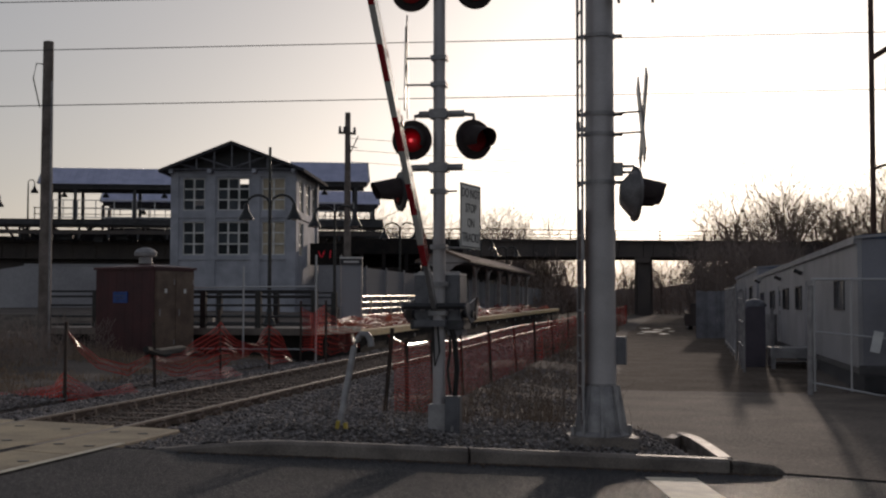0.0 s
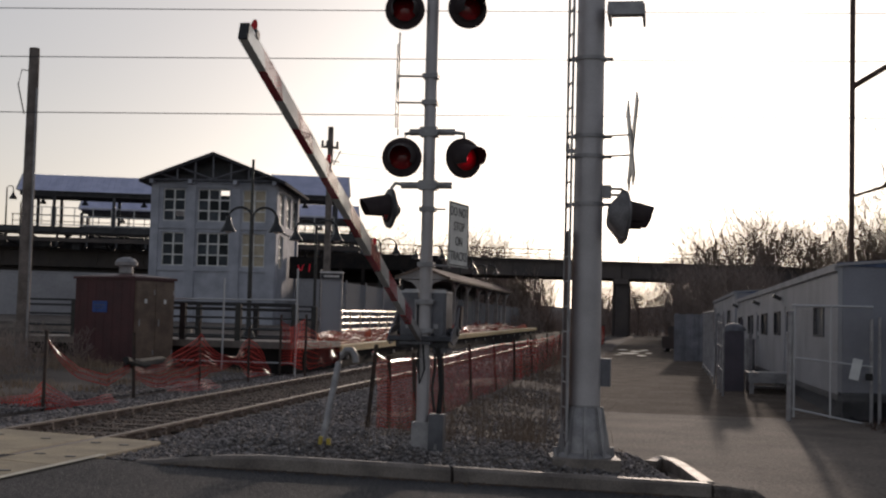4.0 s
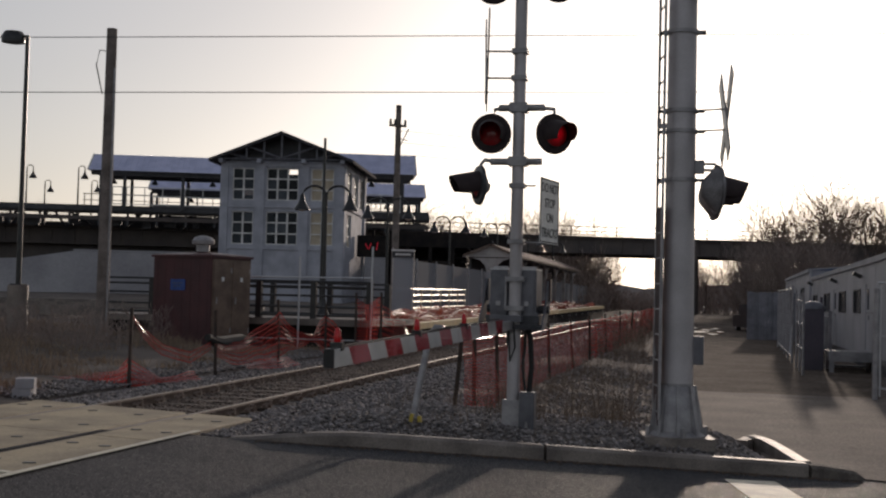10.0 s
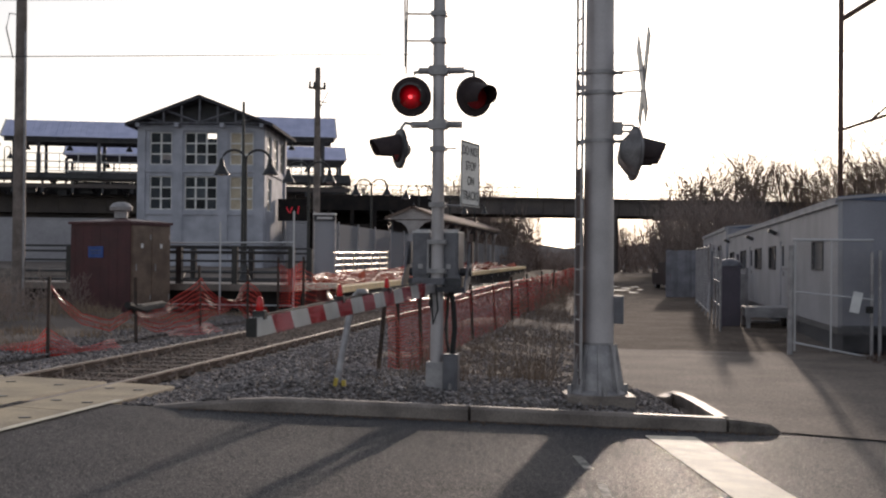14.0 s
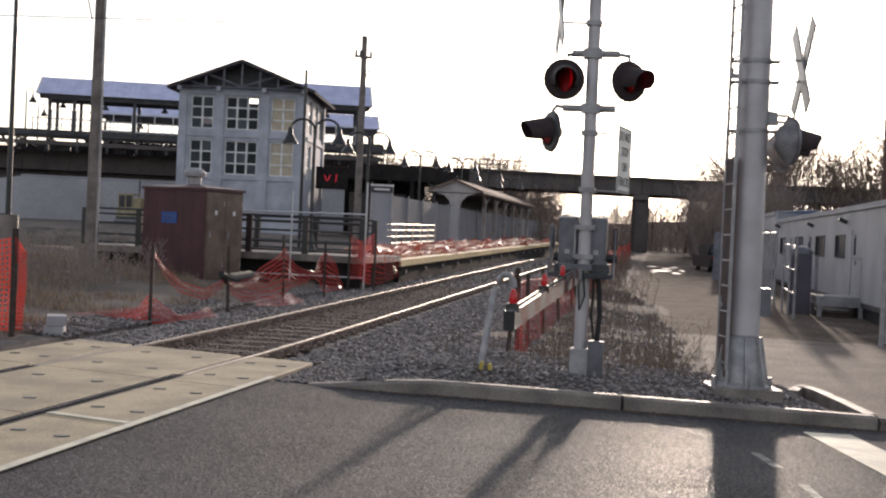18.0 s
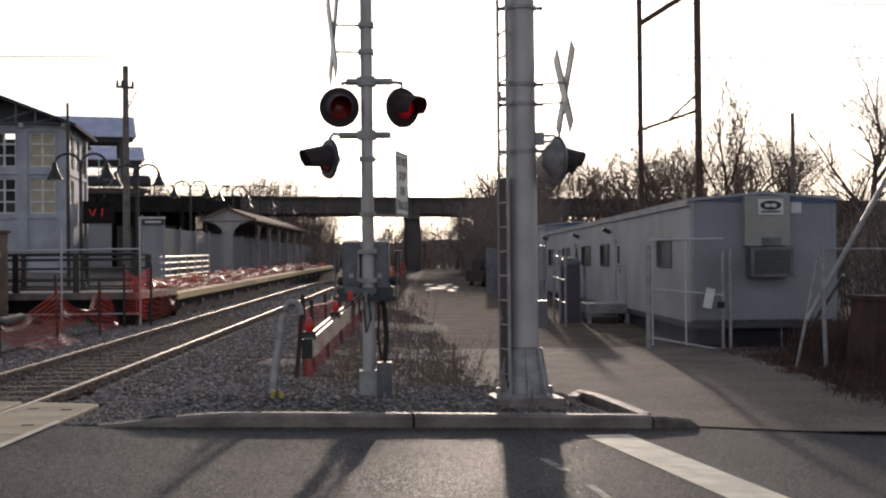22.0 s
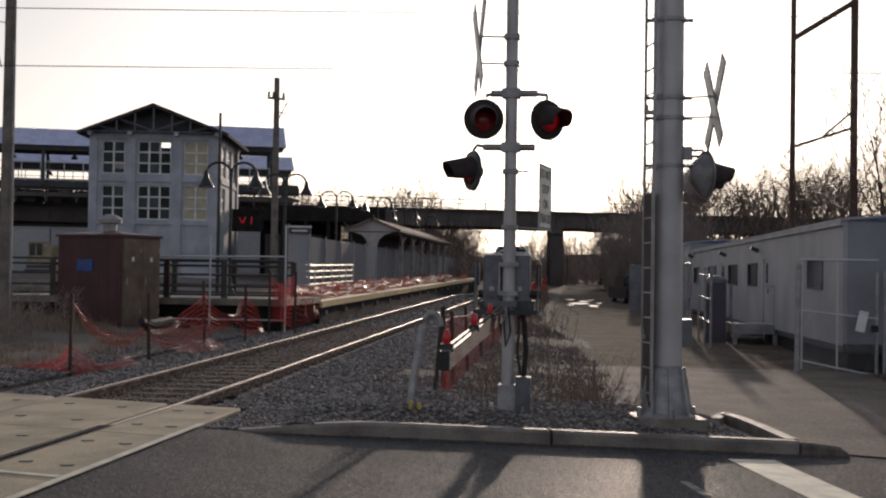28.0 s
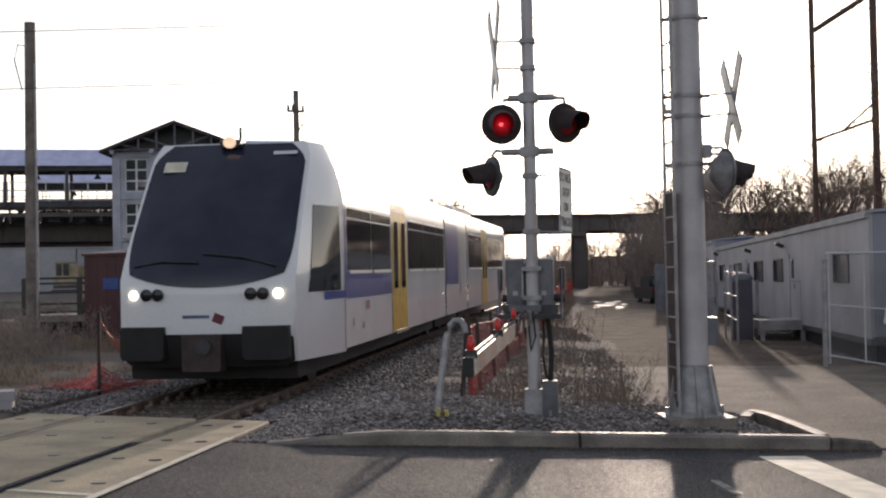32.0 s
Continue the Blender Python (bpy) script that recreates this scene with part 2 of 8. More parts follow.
LENS_OFF = mat("dark red lens", (0.42, 0.014, 0.018), 0.25, color2=(0.32, 0.01, 0.012), coat=0.5)
SIGN_WHITE = mat("white sign sheet", (0.75, 0.75, 0.74), 0.4, color2=(0.62, 0.62, 0.62), scale=4)
SIGN_BACK = mat("sign back aluminium", (0.5, 0.5, 0.5), 0.45, 0.8)
SIGN_INK = mat("black sign letters", (0.02, 0.02, 0.02), 0.5)
ARM_WHITE = mat("white gate arm", (0.8, 0.79, 0.76), 0.14, color2=(0.7, 0.68, 0.64), scale=5, grit=0.15, coat=1.0)
ARM_RED = mat("red gate stripe", (0.55, 0.025, 0.035), 0.14, color2=(0.46, 0.02, 0.028), scale=5, grit=0.15, coat=1.0)
BROWN = mat("brown cabinet paint", (0.085, 0.026, 0.03), 0.5, color2=(0.065, 0.022, 0.026), scale=2, fine=30)
# brown side as it looks lit: the light is in the tan
TAN = mat("lit tan, weathered side", (0.2, 0.14, 0.105), 0.6, color2=(0.12, 0.082, 0.062), scale=2.5, fine=30)
BLUE = mat("blue placard", (0.03, 0.09, 0.34), 0.4)
ORANGE = cloth("orange safety mesh", (0.56, 0.065, 0.055), 0.38, 0.24, 1.0)
POST = mat("rusty fence post", (0.07, 0.045, 0.035), 0.8, color2=(0.04, 0.03, 0.025), scale=8)
WOOD = mat("old utility pole wood", (0.25, 0.21, 0.19), 0.9, color2=(0.15, 0.125, 0.11), scale=3, fine=35, bump=0.6)
TOWER = mat("precast tower wall", (0.48, 0.49, 0.55), 0.8, color2=(0.35, 0.36, 0.41), scale=1.1, fine=20, bump=0.1, grit=0.3)
FRAME = mat("white window frame", (0.83, 0.82, 0.8), 0.5, color2=(0.6, 0.59, 0.57), scale=3)
ROOFMETAL = mat("blue-grey metal roof", (0.6, 0.62, 0.82), 0.34, 0.4, color2=(0.48, 0.51, 0.7), scale=1.5)
DARKSTEEL = mat("dark steel", (0.055, 0.055, 0.062), 0.55, 0.3, color2=(0.08, 0.078, 0.082), scale=2, fine=20)
ROOFDARK = mat("dark matt roofing", (0.06, 0.058, 0.065), 0.95, color2=(0.09, 0.086, 0.092), scale=2, fine=20)
ROOFDARK.node_tree.nodes["Principled BSDF"].inputs["Specular IOR Level"].default_value = 0.05
GIRDER = mat("girder paint", (0.085, 0.072, 0.07), 0.7, color2=(0.12, 0.098, 0.088), scale=0.6, fine=12, bump=0.2)
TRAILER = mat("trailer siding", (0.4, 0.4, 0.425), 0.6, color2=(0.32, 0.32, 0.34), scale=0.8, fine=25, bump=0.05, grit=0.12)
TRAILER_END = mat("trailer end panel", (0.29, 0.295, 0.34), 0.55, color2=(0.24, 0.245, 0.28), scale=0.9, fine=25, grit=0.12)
TRIM_BLUE = mat("blue trim", (0.1, 0.14, 0.25), 0.5)
PANE = mat("dark pane", (0.03, 0.036, 0.044), 0.3, color2=(0.06, 0.066, 0.075), scale=0.7, random_tint=0.7)
PANE.node_tree.nodes["Principled BSDF"].inputs["Specular IOR Level"].default_value = 0.15
DARKGLASS = glass("dark window glass", (0.012, 0.014, 0.018), 0.06)
BEIGE_BLIND = mat("beige blind", (0.55, 0.47, 0.35), 0.7, color2=(0.48, 0.4, 0.3), scale=3)
LUMBER = mat("new lumber edge", (0.97, 0.74, 0.41), 0.4, color2=(0.84, 0.62, 0.34), scale=3, fine=30, random_tint=0.15)
# near-black, for the platform sides and the fill under the ramp slab
PLATSIDE = mat("near-black platform side", (0.03, 0.026, 0.025), 0.95, color2=(0.018, 0.016, 0.016), scale=2, fine=30, bump=0.4)
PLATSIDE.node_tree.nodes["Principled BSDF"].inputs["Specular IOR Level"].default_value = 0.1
# GALV made paler: the light that the rails catch is in the colour
PIPE = mat("bright galvanised pipe", (0.55, 0.55, 0.56), 0.4, 0.35, color2=(0.55, 0.55, 0.56), scale=6)
DECK = mat("platform deck", (0.3, 0.2, 0.17), 0.6, color2=(0.22, 0.15, 0.13), scale=1, fine=25, bump=0.2)
BARK = mat("bare bark", (0.15, 0.11, 0.085), 0.95, color2=(0.065, 0.05, 0.042), scale=4, fine=30)
TWIG = mat("fine twigs", (0.27, 0.2, 0.15), 0.95, color2=(0.14, 0.1, 0.08), scale=2)
DRYGRASS = mat("dry grass", (0.36, 0.27, 0.19), 0.9, color2=(0.23, 0.165, 0.12), scale=1.5, fine=10, random_tint=0.35)
WEED = mat("dead weed stems", (0.26, 0.2, 0.15), 0.95, color2=(0.17, 0.125, 0.095), scale=2)
TRAIN_WHITE = mat("white train paint", (0.8, 0.8, 0.81), 0.25, color2=(0.74, 0.74, 0.75), scale=0.7, coat=0.6)
TRAIN_DARK = mat("dark underframe", (0.012, 0.011, 0.012), 0.75, color2=(0.02, 0.018, 0.018), scale=3)
COUPLER = mat("brownish coupler cover", (0.06, 0.04, 0.042), 0.7, color2=(0.04, 0.026, 0.024), scale=4)
TRAIN_BLUE = mat("blue livery", (0.03, 0.05, 0.3), 0.3, coat=0.5)
MAROON = mat("maroon decal", (0.16, 0.02, 0.05), 0.4)
TRAIN_YELLOW = mat("yellow door", (0.75, 0.45, 0.03), 0.35, coat=0.4)
# soft blue-grey mottling is a painted reflection in the glass
SCREEN = mat("windscreen glass", (0.012, 0.015, 0.03), 0.06, color2=(0.03, 0.036, 0.058), scale=0.9, fine=2, grit=0.3)
LIGHT_ON = mat("headlight", (1.0, 0.95, 0.8), 0.2, glow=5.0)
LAMP_WARM = mat("warm roof lamp", (1.0, 0.72, 0.5), 0.25, glow=0.8)
YELLOW = mat("yellow paint", (0.55, 0.42, 0.1), 0.5, color2=(0.5, 0.36, 0.03), scale=4)
POTTY = mat("dark plastic", (0.09, 0.075, 0.1), 0.5, color2=(0.07, 0.06, 0.08), scale=2)
PLASTERWALL = mat("pale barrier wall", (0.42, 0.41, 0.43), 0.8, color2=(0.33, 0.32, 0.34), scale=0.3, fine=6, grit=0.2)
FABRIC = glass("grey fence fabric", (0.33, 0.36, 0.41), 0.8, 0.52)
SKIRT = mat("black skirting", (0.012, 0.012, 0.016), 0.9, color2=(0.02, 0.02, 0.024), scale=2)
CABLE = mat("cable", (0.06, 0.06, 0.065), 0.7)
PUDDLE = glass("puddle water", (0.04, 0.04, 0.04), 0.28)
RED_BIN = mat("rust-red paint", (0.085, 0.03, 0.024), 0.8, color2=(0.045, 0.022, 0.018), scale=3)
NEON = mat("red lit tube", (0.8, 0.02, 0.05), 0.3, glow=0.35)


# ---- building blocks ----
class Mesh:
    """Collects vertices and faces of one part."""

    def __init__(self):
        self.v, self.f = [], []

    def add(self, verts, faces):
        k = len(self.v)
        self.v += [tuple(p) for p in verts]
        self.f += [tuple(i + k for i in f) for f in faces]
        return self

    def box(self, c, s, rz=0.0, bevel=0.0, rx=0.0, ry=0.0):
        """A box about c of full size s, with chamfered edges."""
        m = Matrix.Translation(c) @ Euler((radians(rx), radians(ry), radians(rz))).to_matrix().to_4x4()
        x, y, z = (d / 2 for d in s)
        b = min(bevel, x * 0.9, y * 0.9, z * 0.9)
        if b <= 0:
            vs = [(i * x, j * y, k * z) for i in (-1, 1) for j in (-1, 1) for k in (-1, 1)]
            fs = [(0, 1, 3, 2), (4, 6, 7, 5), (0, 4, 5, 1), (2, 3, 7, 6), (0, 2, 6, 4), (1, 5, 7, 3)]
        else:
            bm = bmesh.new()
            for i in (-1, 1):
                for j in (-1, 1):
                    for k in (-1, 1):
                        bm.verts.new((i * x, j * y, k * (z - b)))
                        bm.verts.new((i * x, j * (y - b), k * z))
                        bm.verts.new((i * (x - b), j * y, k * z))
            bmesh.ops.convex_hull(bm, input=bm.verts)
            bmesh.ops.dissolve_limit(bm, angle_limit=0.01, verts=bm.verts, edges=bm.edges)
            bm.verts.index_update()
            vs, fs = [v.co.copy() for v in bm.verts], [[v.index for v in f.verts] for f in bm.faces]
            bm.free()
        return self.add([m @ Vector(p) for p in vs], fs)

    def tube(self, p0, p1, r0, r1=None, n=10, caps=True):
        p0, p1 = Vector(p0), Vector(p1)
        r1 = r0 if r1 is None else r1
        q = (p1 - p0).to_track_quat("Z", "Y")
        ring = [(math.cos(2 * math.pi * i / n), math.sin(2 * math.pi * i / n)) for i in range(n)]
        vs = [p0 + q @ Vector((r0 * a, r0 * b, 0)) for a, b in ring] + [p1 + q @ Vector((r1 * a, r1 * b, 0)) for a, b in ring]
        fs = [(i, (i + 1) % n, n + (i + 1) % n, n + i) for i in range(n)]
        if caps:
            fs += [tuple(range(n - 1, -1, -1)), tuple(range(n, 2 * n))]
        return self.add(vs, fs)

    def pipe(self, pts, r, n=8):
        """A bent round bar through the points."""
        pts = [Vector(p) for p in pts]
        vs, up = [], Vector((0.03, 0.02, 1)).normalized()
        for i, p in enumerate(pts):
            d = (pts[min(i + 1, len(pts) - 1)] - pts[max(i - 1, 0)]).normalized()
            a = d.cross(Vector((1, 0.01, 0)) if abs(d.dot(up)) > 0.9 else up).normalized()
            b = d.cross(a)
            rr = r[i] if isinstance(r, (list, tuple)) else r
            vs += [p + rr * (math.cos(2 * math.pi * k / n) * a + math.sin(2 * math.pi * k / n) * b) for k in range(n)]
        fs = [(i * n + k, i * n + (k + 1) % n, (i + 1) * n + (k + 1) % n, (i + 1) * n + k) for i in range(len(pts) - 1) for k in range(n)]
        fs += [tuple(range(n - 1, -1, -1)), tuple(range((len(pts) - 1) * n, len(pts) * n))]
        return self.add(vs, fs)

    def prism(self, outline, p, u, w, depth):
        """An outline in the plane of u and w at p, pushed along their normal by depth."""
        p, u, w = Vector(p), Vector(u).normalized(), Vector(w).normalized()
        d = u.cross(w) * depth
        a = [p + u * x + w * y for x, y in outline]
        n = len(a)
        fs = [tuple(range(n - 1, -1, -1)), tuple(range(n, 2 * n))] + [(i, (i + 1) % n, n + (i + 1) % n, n + i) for i in range(n)]
        return self.add(a + [q + d for q in a], fs)

    def lathe(self, p, axis, profile, n=20):
        """A turned shape: profile of (radius, distance along axis)."""
        p, q = Vector(p), Vector(axis).to_track_quat("Z", "Y")
        vs = [p + q @ Vector((r * math.cos(2 * math.pi * i / n), r * math.sin(2 * math.pi * i / n), h)) for r, h in profile for i in range(n)]
        fs = [(j * n + i, j * n + (i + 1) % n, (j + 1) * n + (i + 1) % n, (j + 1) * n + i) for j in range(len(profile) - 1) for i in range(n)]
        return self.add(vs, fs)

    def data(self, name, material, smooth=False):
        me = bpy.data.meshes.new(name)
        me.from_pydata(self.v, [], self.f)
        bm = bmesh.new()
        bm.from_mesh(me)
        bmesh.ops.recalc_face_normals(bm, faces=bm.faces)
        bm.to_mesh(me)
        bm.free()
        me.materials.append(material)
        if smooth:
            me.shade_smooth()
            me.set_sharp_from_angle(angle=radians(38))
        return me


def part(name, shape, material, parent=None, label="", smooth=False):
    ob = new(name, shape.data(name, material, smooth))
    ob.parent = parent
    return tagged(ob, label)


def thing(name, at=(0, 0, 0), label="", category="", group="", kind="", rz=0.0):
    ob = new(name)
    ob.empty_display_size = 0.1
    ob.matrix_basis = pose(*at, 0, 0, rz)
    return tagged(ob, label, category, group, kind)


def smoothstep(a, b, x):
    t = np.clip((x - a) / (b - a), 0, 1)
    return t * t * (3 - 2 * t)


# ---- heights ----
GRADE = 0.0111


def rail_z(y):
    return GRADE * np.clip(y - 15, 0, 90)


def track_z(y):
    """The rails crest by the platform and dip beyond it."""
    return rail_z(y) - 0.0165 * np.clip(y - 62, 0, 60)


def road_z(x, y=0):
    return -0.055 * np.clip(x - 1.6, 0, 14) - 0.0 * y


def ground_z(x, y):
    """The natural ground, before roads are laid."""
    r = rail_z(y)
    left = r - 0.1 + 0.055 * np.clip(-x - 2.3, 0, 12)
    right = r - 0.16 - 0.17 * smoothstep(2.2, 6.5, x)
    z = np.where(x < 0, left, right)
    z = np.where(np.abs(x) < 2.3, track_z(y) - 0.2, z)
    far = smoothstep(90, 200, y)
    return z * (1 - far) + 0.6 * far


KERB_A, KERB_B = (2.1, 11.72), (8.0, 13.6)
KERB_SLOPE = (KERB_B[1] - KERB_A[1]) / (KERB_B[0] - KERB_A[0])


def kerb_y(x):
    return KERB_A[1] + KERB_SLOPE * (x - KERB_A[0])


# ---- ground ----
def sheet(name, xs, ys, height, material, label, kind="structure", category="", keep=None):
    X, Y = np.meshgrid(xs, ys)
    Z = height(X, Y)
    nx = len(xs)
    vs = np.stack([X, Y, Z], -1).reshape(-1, 3).tolist()
    fs = []
    for j in range(len(ys) - 1):
        for i in range(nx - 1):
            if keep is None or keep((xs[i] + xs[i + 1]) / 2, (ys[j] + ys[j + 1]) / 2):
                k = j * nx + i
                fs.append((k, k + 1, k + 1 + nx, k + nx))
    me = bpy.data.meshes.new(name)
    me.from_pydata(vs, [], fs)
    me.materials.append(material)
    me.shade_smooth()
    return tagged(new(name, me), label, category, kind=kind)


def rough(X, Y, size, amount):
    out = np.zeros_like(X)
    for i in range(X.shape[0]):
        for j in range(X.shape[1]):
            out[i, j] = noise.noise((X[i, j] / size, Y[i, j] / size, 0.3))
    return out * amount


def on_road(X, Y):
    far = np.where(X < 1.75, 13.6 - 0.31 * np.minimum(X - 1.54, 0) + 0.0 * X, kerb_y(X) + 0.25)
    far = np.where(X > 7.9, 13.75 + 0 * X, far)
    return Y < far


def drive_edges(y):
    return 7.4 - 1.3 * smoothstep(15.3, 17.6, y) - 0.85 * smoothstep(18, 29, y) - 1.45 * smoothstep(29, 43, y), 30.0 - 19.3 * smoothstep(14.0, 16.2, y) - 0.9 * smoothstep(20, 40, y)


def drive_z(x, y):
    flat = -0.31 + rail_z(y)
    return flat * smoothstep(13.4, 17, y) + road_z(np.minimum(x, 9.5)) * (1 - smoothstep(13.4, 17, y)) + 0.012


def terrain(X, Y):
    z = ground_z(X, Y) + rough(X, Y, 0.9, 0.035) + rough(X, Y, 4.0, 0.07)
    # the island inside the kerb
    inside = smoothstep(0.1, 1.1, Y - kerb_y(X))
    isle = smoothstep(1.9, 2.6, X) * (1 - smoothstep(-0.3, 0.02, X - 7.32 + 0.2 * (Y - 13.6))) * (1 - smoothstep(14.9, 17.5, Y))
    z = z * (1 - isle) + (road_z(X) + 0.1 + 0.1 * inside * (1 - smoothstep(6.3, 7.0, X)) + rough(X, Y, 0.5, 0.02)) * isle
    a, b = drive_edges(Y)
    on = smoothstep(0.0, 0.7, X - a) * (1 - smoothstep(-0.8, 0.0, X - b)) * (Y > 12)
    z = z * (1 - on) + (drive_z(X, Y) - 0.03) * on
    z = np.where(on_road(X, Y), np.minimum(z, road_z(X) - 0.12), z)
    return z


xs = np.concatenate([[-3000, -800, -300, -120], np.arange(-60, -14, 4.0), np.arange(-14, 16, 0.35), np.arange(16, 60, 4.0), [120, 300, 800, 3000]])
ys = np.concatenate([[-3000, -500, -100, -40, -12, -6, 0, 4, 8], np.arange(10, 34, 0.35), np.arange(34, 60, 1.0), np.arange(60, 130, 5.0), [160, 220, 400, 900, 3000]])
sheet("ground", xs, ys, terrain, GROUND, "dry bare earth with sparse dead grass", category="ground")

# road surface, with the far edge along the kerb
road = Mesh()
rx = np.concatenate([np.linspace(-90, -6, 15), np.arange(-5, 12, 0.5), np.linspace(13, 90, 15)])
for a, b in zip(rx[:-1], rx[1:]):
    for c, d in ((-6, 4), (4, 8), (8, 11), (11, None)):
        def far(x):
            return 11.72 + 0.02 * (x - 2.1) if x < 2.1 else (kerb_y(x) + 0.02 if x < 8.0 else 13.84 + 0.0 * x)
        if b <= -1.9:
            ya, yb = 13.9, 13.9
        else:
            ya, yb = far(a), far(b)
        y0 = c
        y1a, y1b = (d, d) if d else (ya, yb)
        road.add([(a, y0, road_z(a)), (b, y0, road_z(b)), (b, y1b, road_z(b)), (a, y1a, road_z(a))], [(0, 1, 2, 3)])
tagged(part("road", road, ASPHALT), "dark worn asphalt road crossing the railway", "road", kind="structure")

# driveway along the trailers
drive, dirt = Mesh(), Mesh()
dy = [13.72, 13.95, 14.2, 14.6, 15.0, 15.4] + list(np.arange(15.8, 46, 0.6)) + [46.4, 50, 56, 63, 70, 80, 90, 118]


ND = 24


def drive_row(y):
    a, b = drive_edges(y)
    a = a - 0.35 * (y > 13.9) + (0.16 * noise.noise((y * 0.9, 0.2, 3.0)) + 0.3 * noise.noise((y * 0.23, 4.0, 1.0))) * (y > 16.5)
    return [(a + (b - a) * k / ND, y, float(drive_z(a + (b - a) * k / ND, y)) + 0.012 * noise.noise((a * k * 0.7, y * 0.8, 2.0)) * (y > 15)) for k in range(ND + 1)]


for y0, y1 in zip(dy[:-1], dy[1:]):
    to = drive if y0 < 24.0 else dirt
    if not to.v:
        to.v += drive_row(y0)
    k0 = len(to.v) - ND - 1
    to.v += drive_row(y1)
    to.f += [(k0 + k, k0 + k + 1, k0 + k + ND + 2, k0 + k + ND + 1) for k in range(ND)]
for shape, name, material, label, kind in ((drive, "driveway", DRIVE, "worn pale dusty asphalt apron of the driveway", "driveway"), (dirt, "dirt_track", DIRT, "brown dusty dirt track beside the trailers", "track")):
    me = bpy.data.meshes.new(name)
    me.from_pydata(shape.v, [], shape.f)
    me.materials.append(material)
    me.shade_smooth()
    tagged(new(name, me), label, kind, kind="structure")

# kerb
kerb = thing("kerb", label="pale worn concrete kerb round the gravel island", category="kerb", kind="structure")


def kerb_run(pts, width=0.16, high=0.14):
    m = Mesh()
    n = len(pts)
    for i, (x, y, h) in enumerate(pts):
        a, b = pts[max(i - 1, 0)], pts[min(i + 1, n - 1)]
        d = Vector((b[0] - a[0], b[1] - a[1], 0)).normalized()
        s = Vector((-d.y, d.x, 0))
        z = road_z(x)
        p = Vector((x, y, 0))
        for off, zz in ((0.0, z - 0.2), (0.0, z + h - 0.03), (0.03, z + h), (width, z + h), (width, z - 0.2)):
            q = p + s * off
            m.v.append((q.x, q.y, zz))
    for i in range(n - 1):
        for k in range(4):
            m.f.append((i * 5 + k, (i + 1) * 5 + k, (i + 1) * 5 + k + 1, i * 5 + k + 1))
    m.f += [(0, 1, 2, 3, 4), tuple(5 * (n - 1) + k for k in (4, 3, 2, 1, 0))]
    return m


part("kerb_stone", kerb_run([(2.0, 11.74, 0.008), (2.2, 11.75, 0.03), (2.4, 11.79, 0.06), (2.6, 11.84, 0.09), (2.85, 11.92, 0.117), (3.15, kerb_y(3.15), 0.135), (3.6, kerb_y(3.6), 0.14), (4.93, kerb_y(4.93), 0.14)]), CONCRETE, kerb)
part("kerb_stone", kerb_run([(4.96, kerb_y(4.96), 0.14), (6.2, kerb_y(6.2), 0.14), (7.48, kerb_y(7.48), 0.14)]), CONCRETE, kerb)
part("kerb_stone", kerb_run([(7.51, kerb_y(7.51), 0.125), (7.66, kerb_y(7.66) + 0.02, 0.12), (7.82, kerb_y(7.82) + 0.02, 0.105), (7.95, kerb_y(7.95) + 0.05, 0.09), (8.05, kerb_y(8.05) + 0.1, 0.03)], 0.26), KERB_OLD, kerb, "dark chipped kerb end")
part("kerb_stone", kerb_run([(7.53, 13.68, 0.14), (7.36, 14.71, 0.145), (7.22, 15.4, 0.15), (7.1, 15.72, 0.15), (6.98, 15.82, 0.15), (6.86, 15.72, 0.13), (6.76, 15.5, 0.1)]), CONCRETE, kerb)

# painted lines
lines = thing("stop_line", label="thick worn white stop line painted on asphalt", category="road marking", kind="structure")
m = Mesh()
d = Vector((0.215, -1.0))
for k in range(12):
    s, t = k * 0.85, (k + 1) * 0.85
    q = [(6.66 + d.x * s, 12.62 + d.y * s), (7.14 + d.x * s, 12.84 + d.y * s), (7.14 + d.x * t, 12.84 + d.y * t), (6.66 + d.x * t, 12.62 + d.y * t)]
    m.add([(x, y, road_z(x) + 0.005) for x, y in q], [(0, 1, 2, 3)])
part("paint", m, PAINT_WHITE, lines)
m = Mesh()
for (x0, y0), (x1, y1), w in (((6.06, 10.95), (6.2, 10.3), 0.08), ((6.32, 9.7), (6.44, 8.75), 0.07), ((6.44, 8.75), (6.55, 7.6), 0.1)):
    m.add([(x0, y0, road_z(x0) + 0.005), (x0 + w, y0, road_z(x0) + 0.005), (x1 + w, y1, road_z(x1) + 0.005), (x1, y1, road_z(x1) + 0.005)], [(0, 1, 2, 3)])
part("paint", m, PAINT_FADED, lines, "faded thin paint line")

# gravel apron between the crossing panels and the kerb
def apron(X, Y):
    low = smoothstep(2.5, 3.3, X) * 0.15 + smoothstep(14.0, 15.4, Y) * 0.14
    back = smoothstep(0.0, 0.2, Y - 11.76 - 0.32 * np.clip(X - 2.1, 0, 2))
    return -0.2 + 0.165 * back - low + rough(X, Y, 0.3, 0.018)


sheet("gravel_apron", np.arange(1.6, 3.4, 0.1), np.arange(11.7, 15.6, 0.1), apron, GROUND, "dirt and gravel filling beside the crossing panels", category="ground")

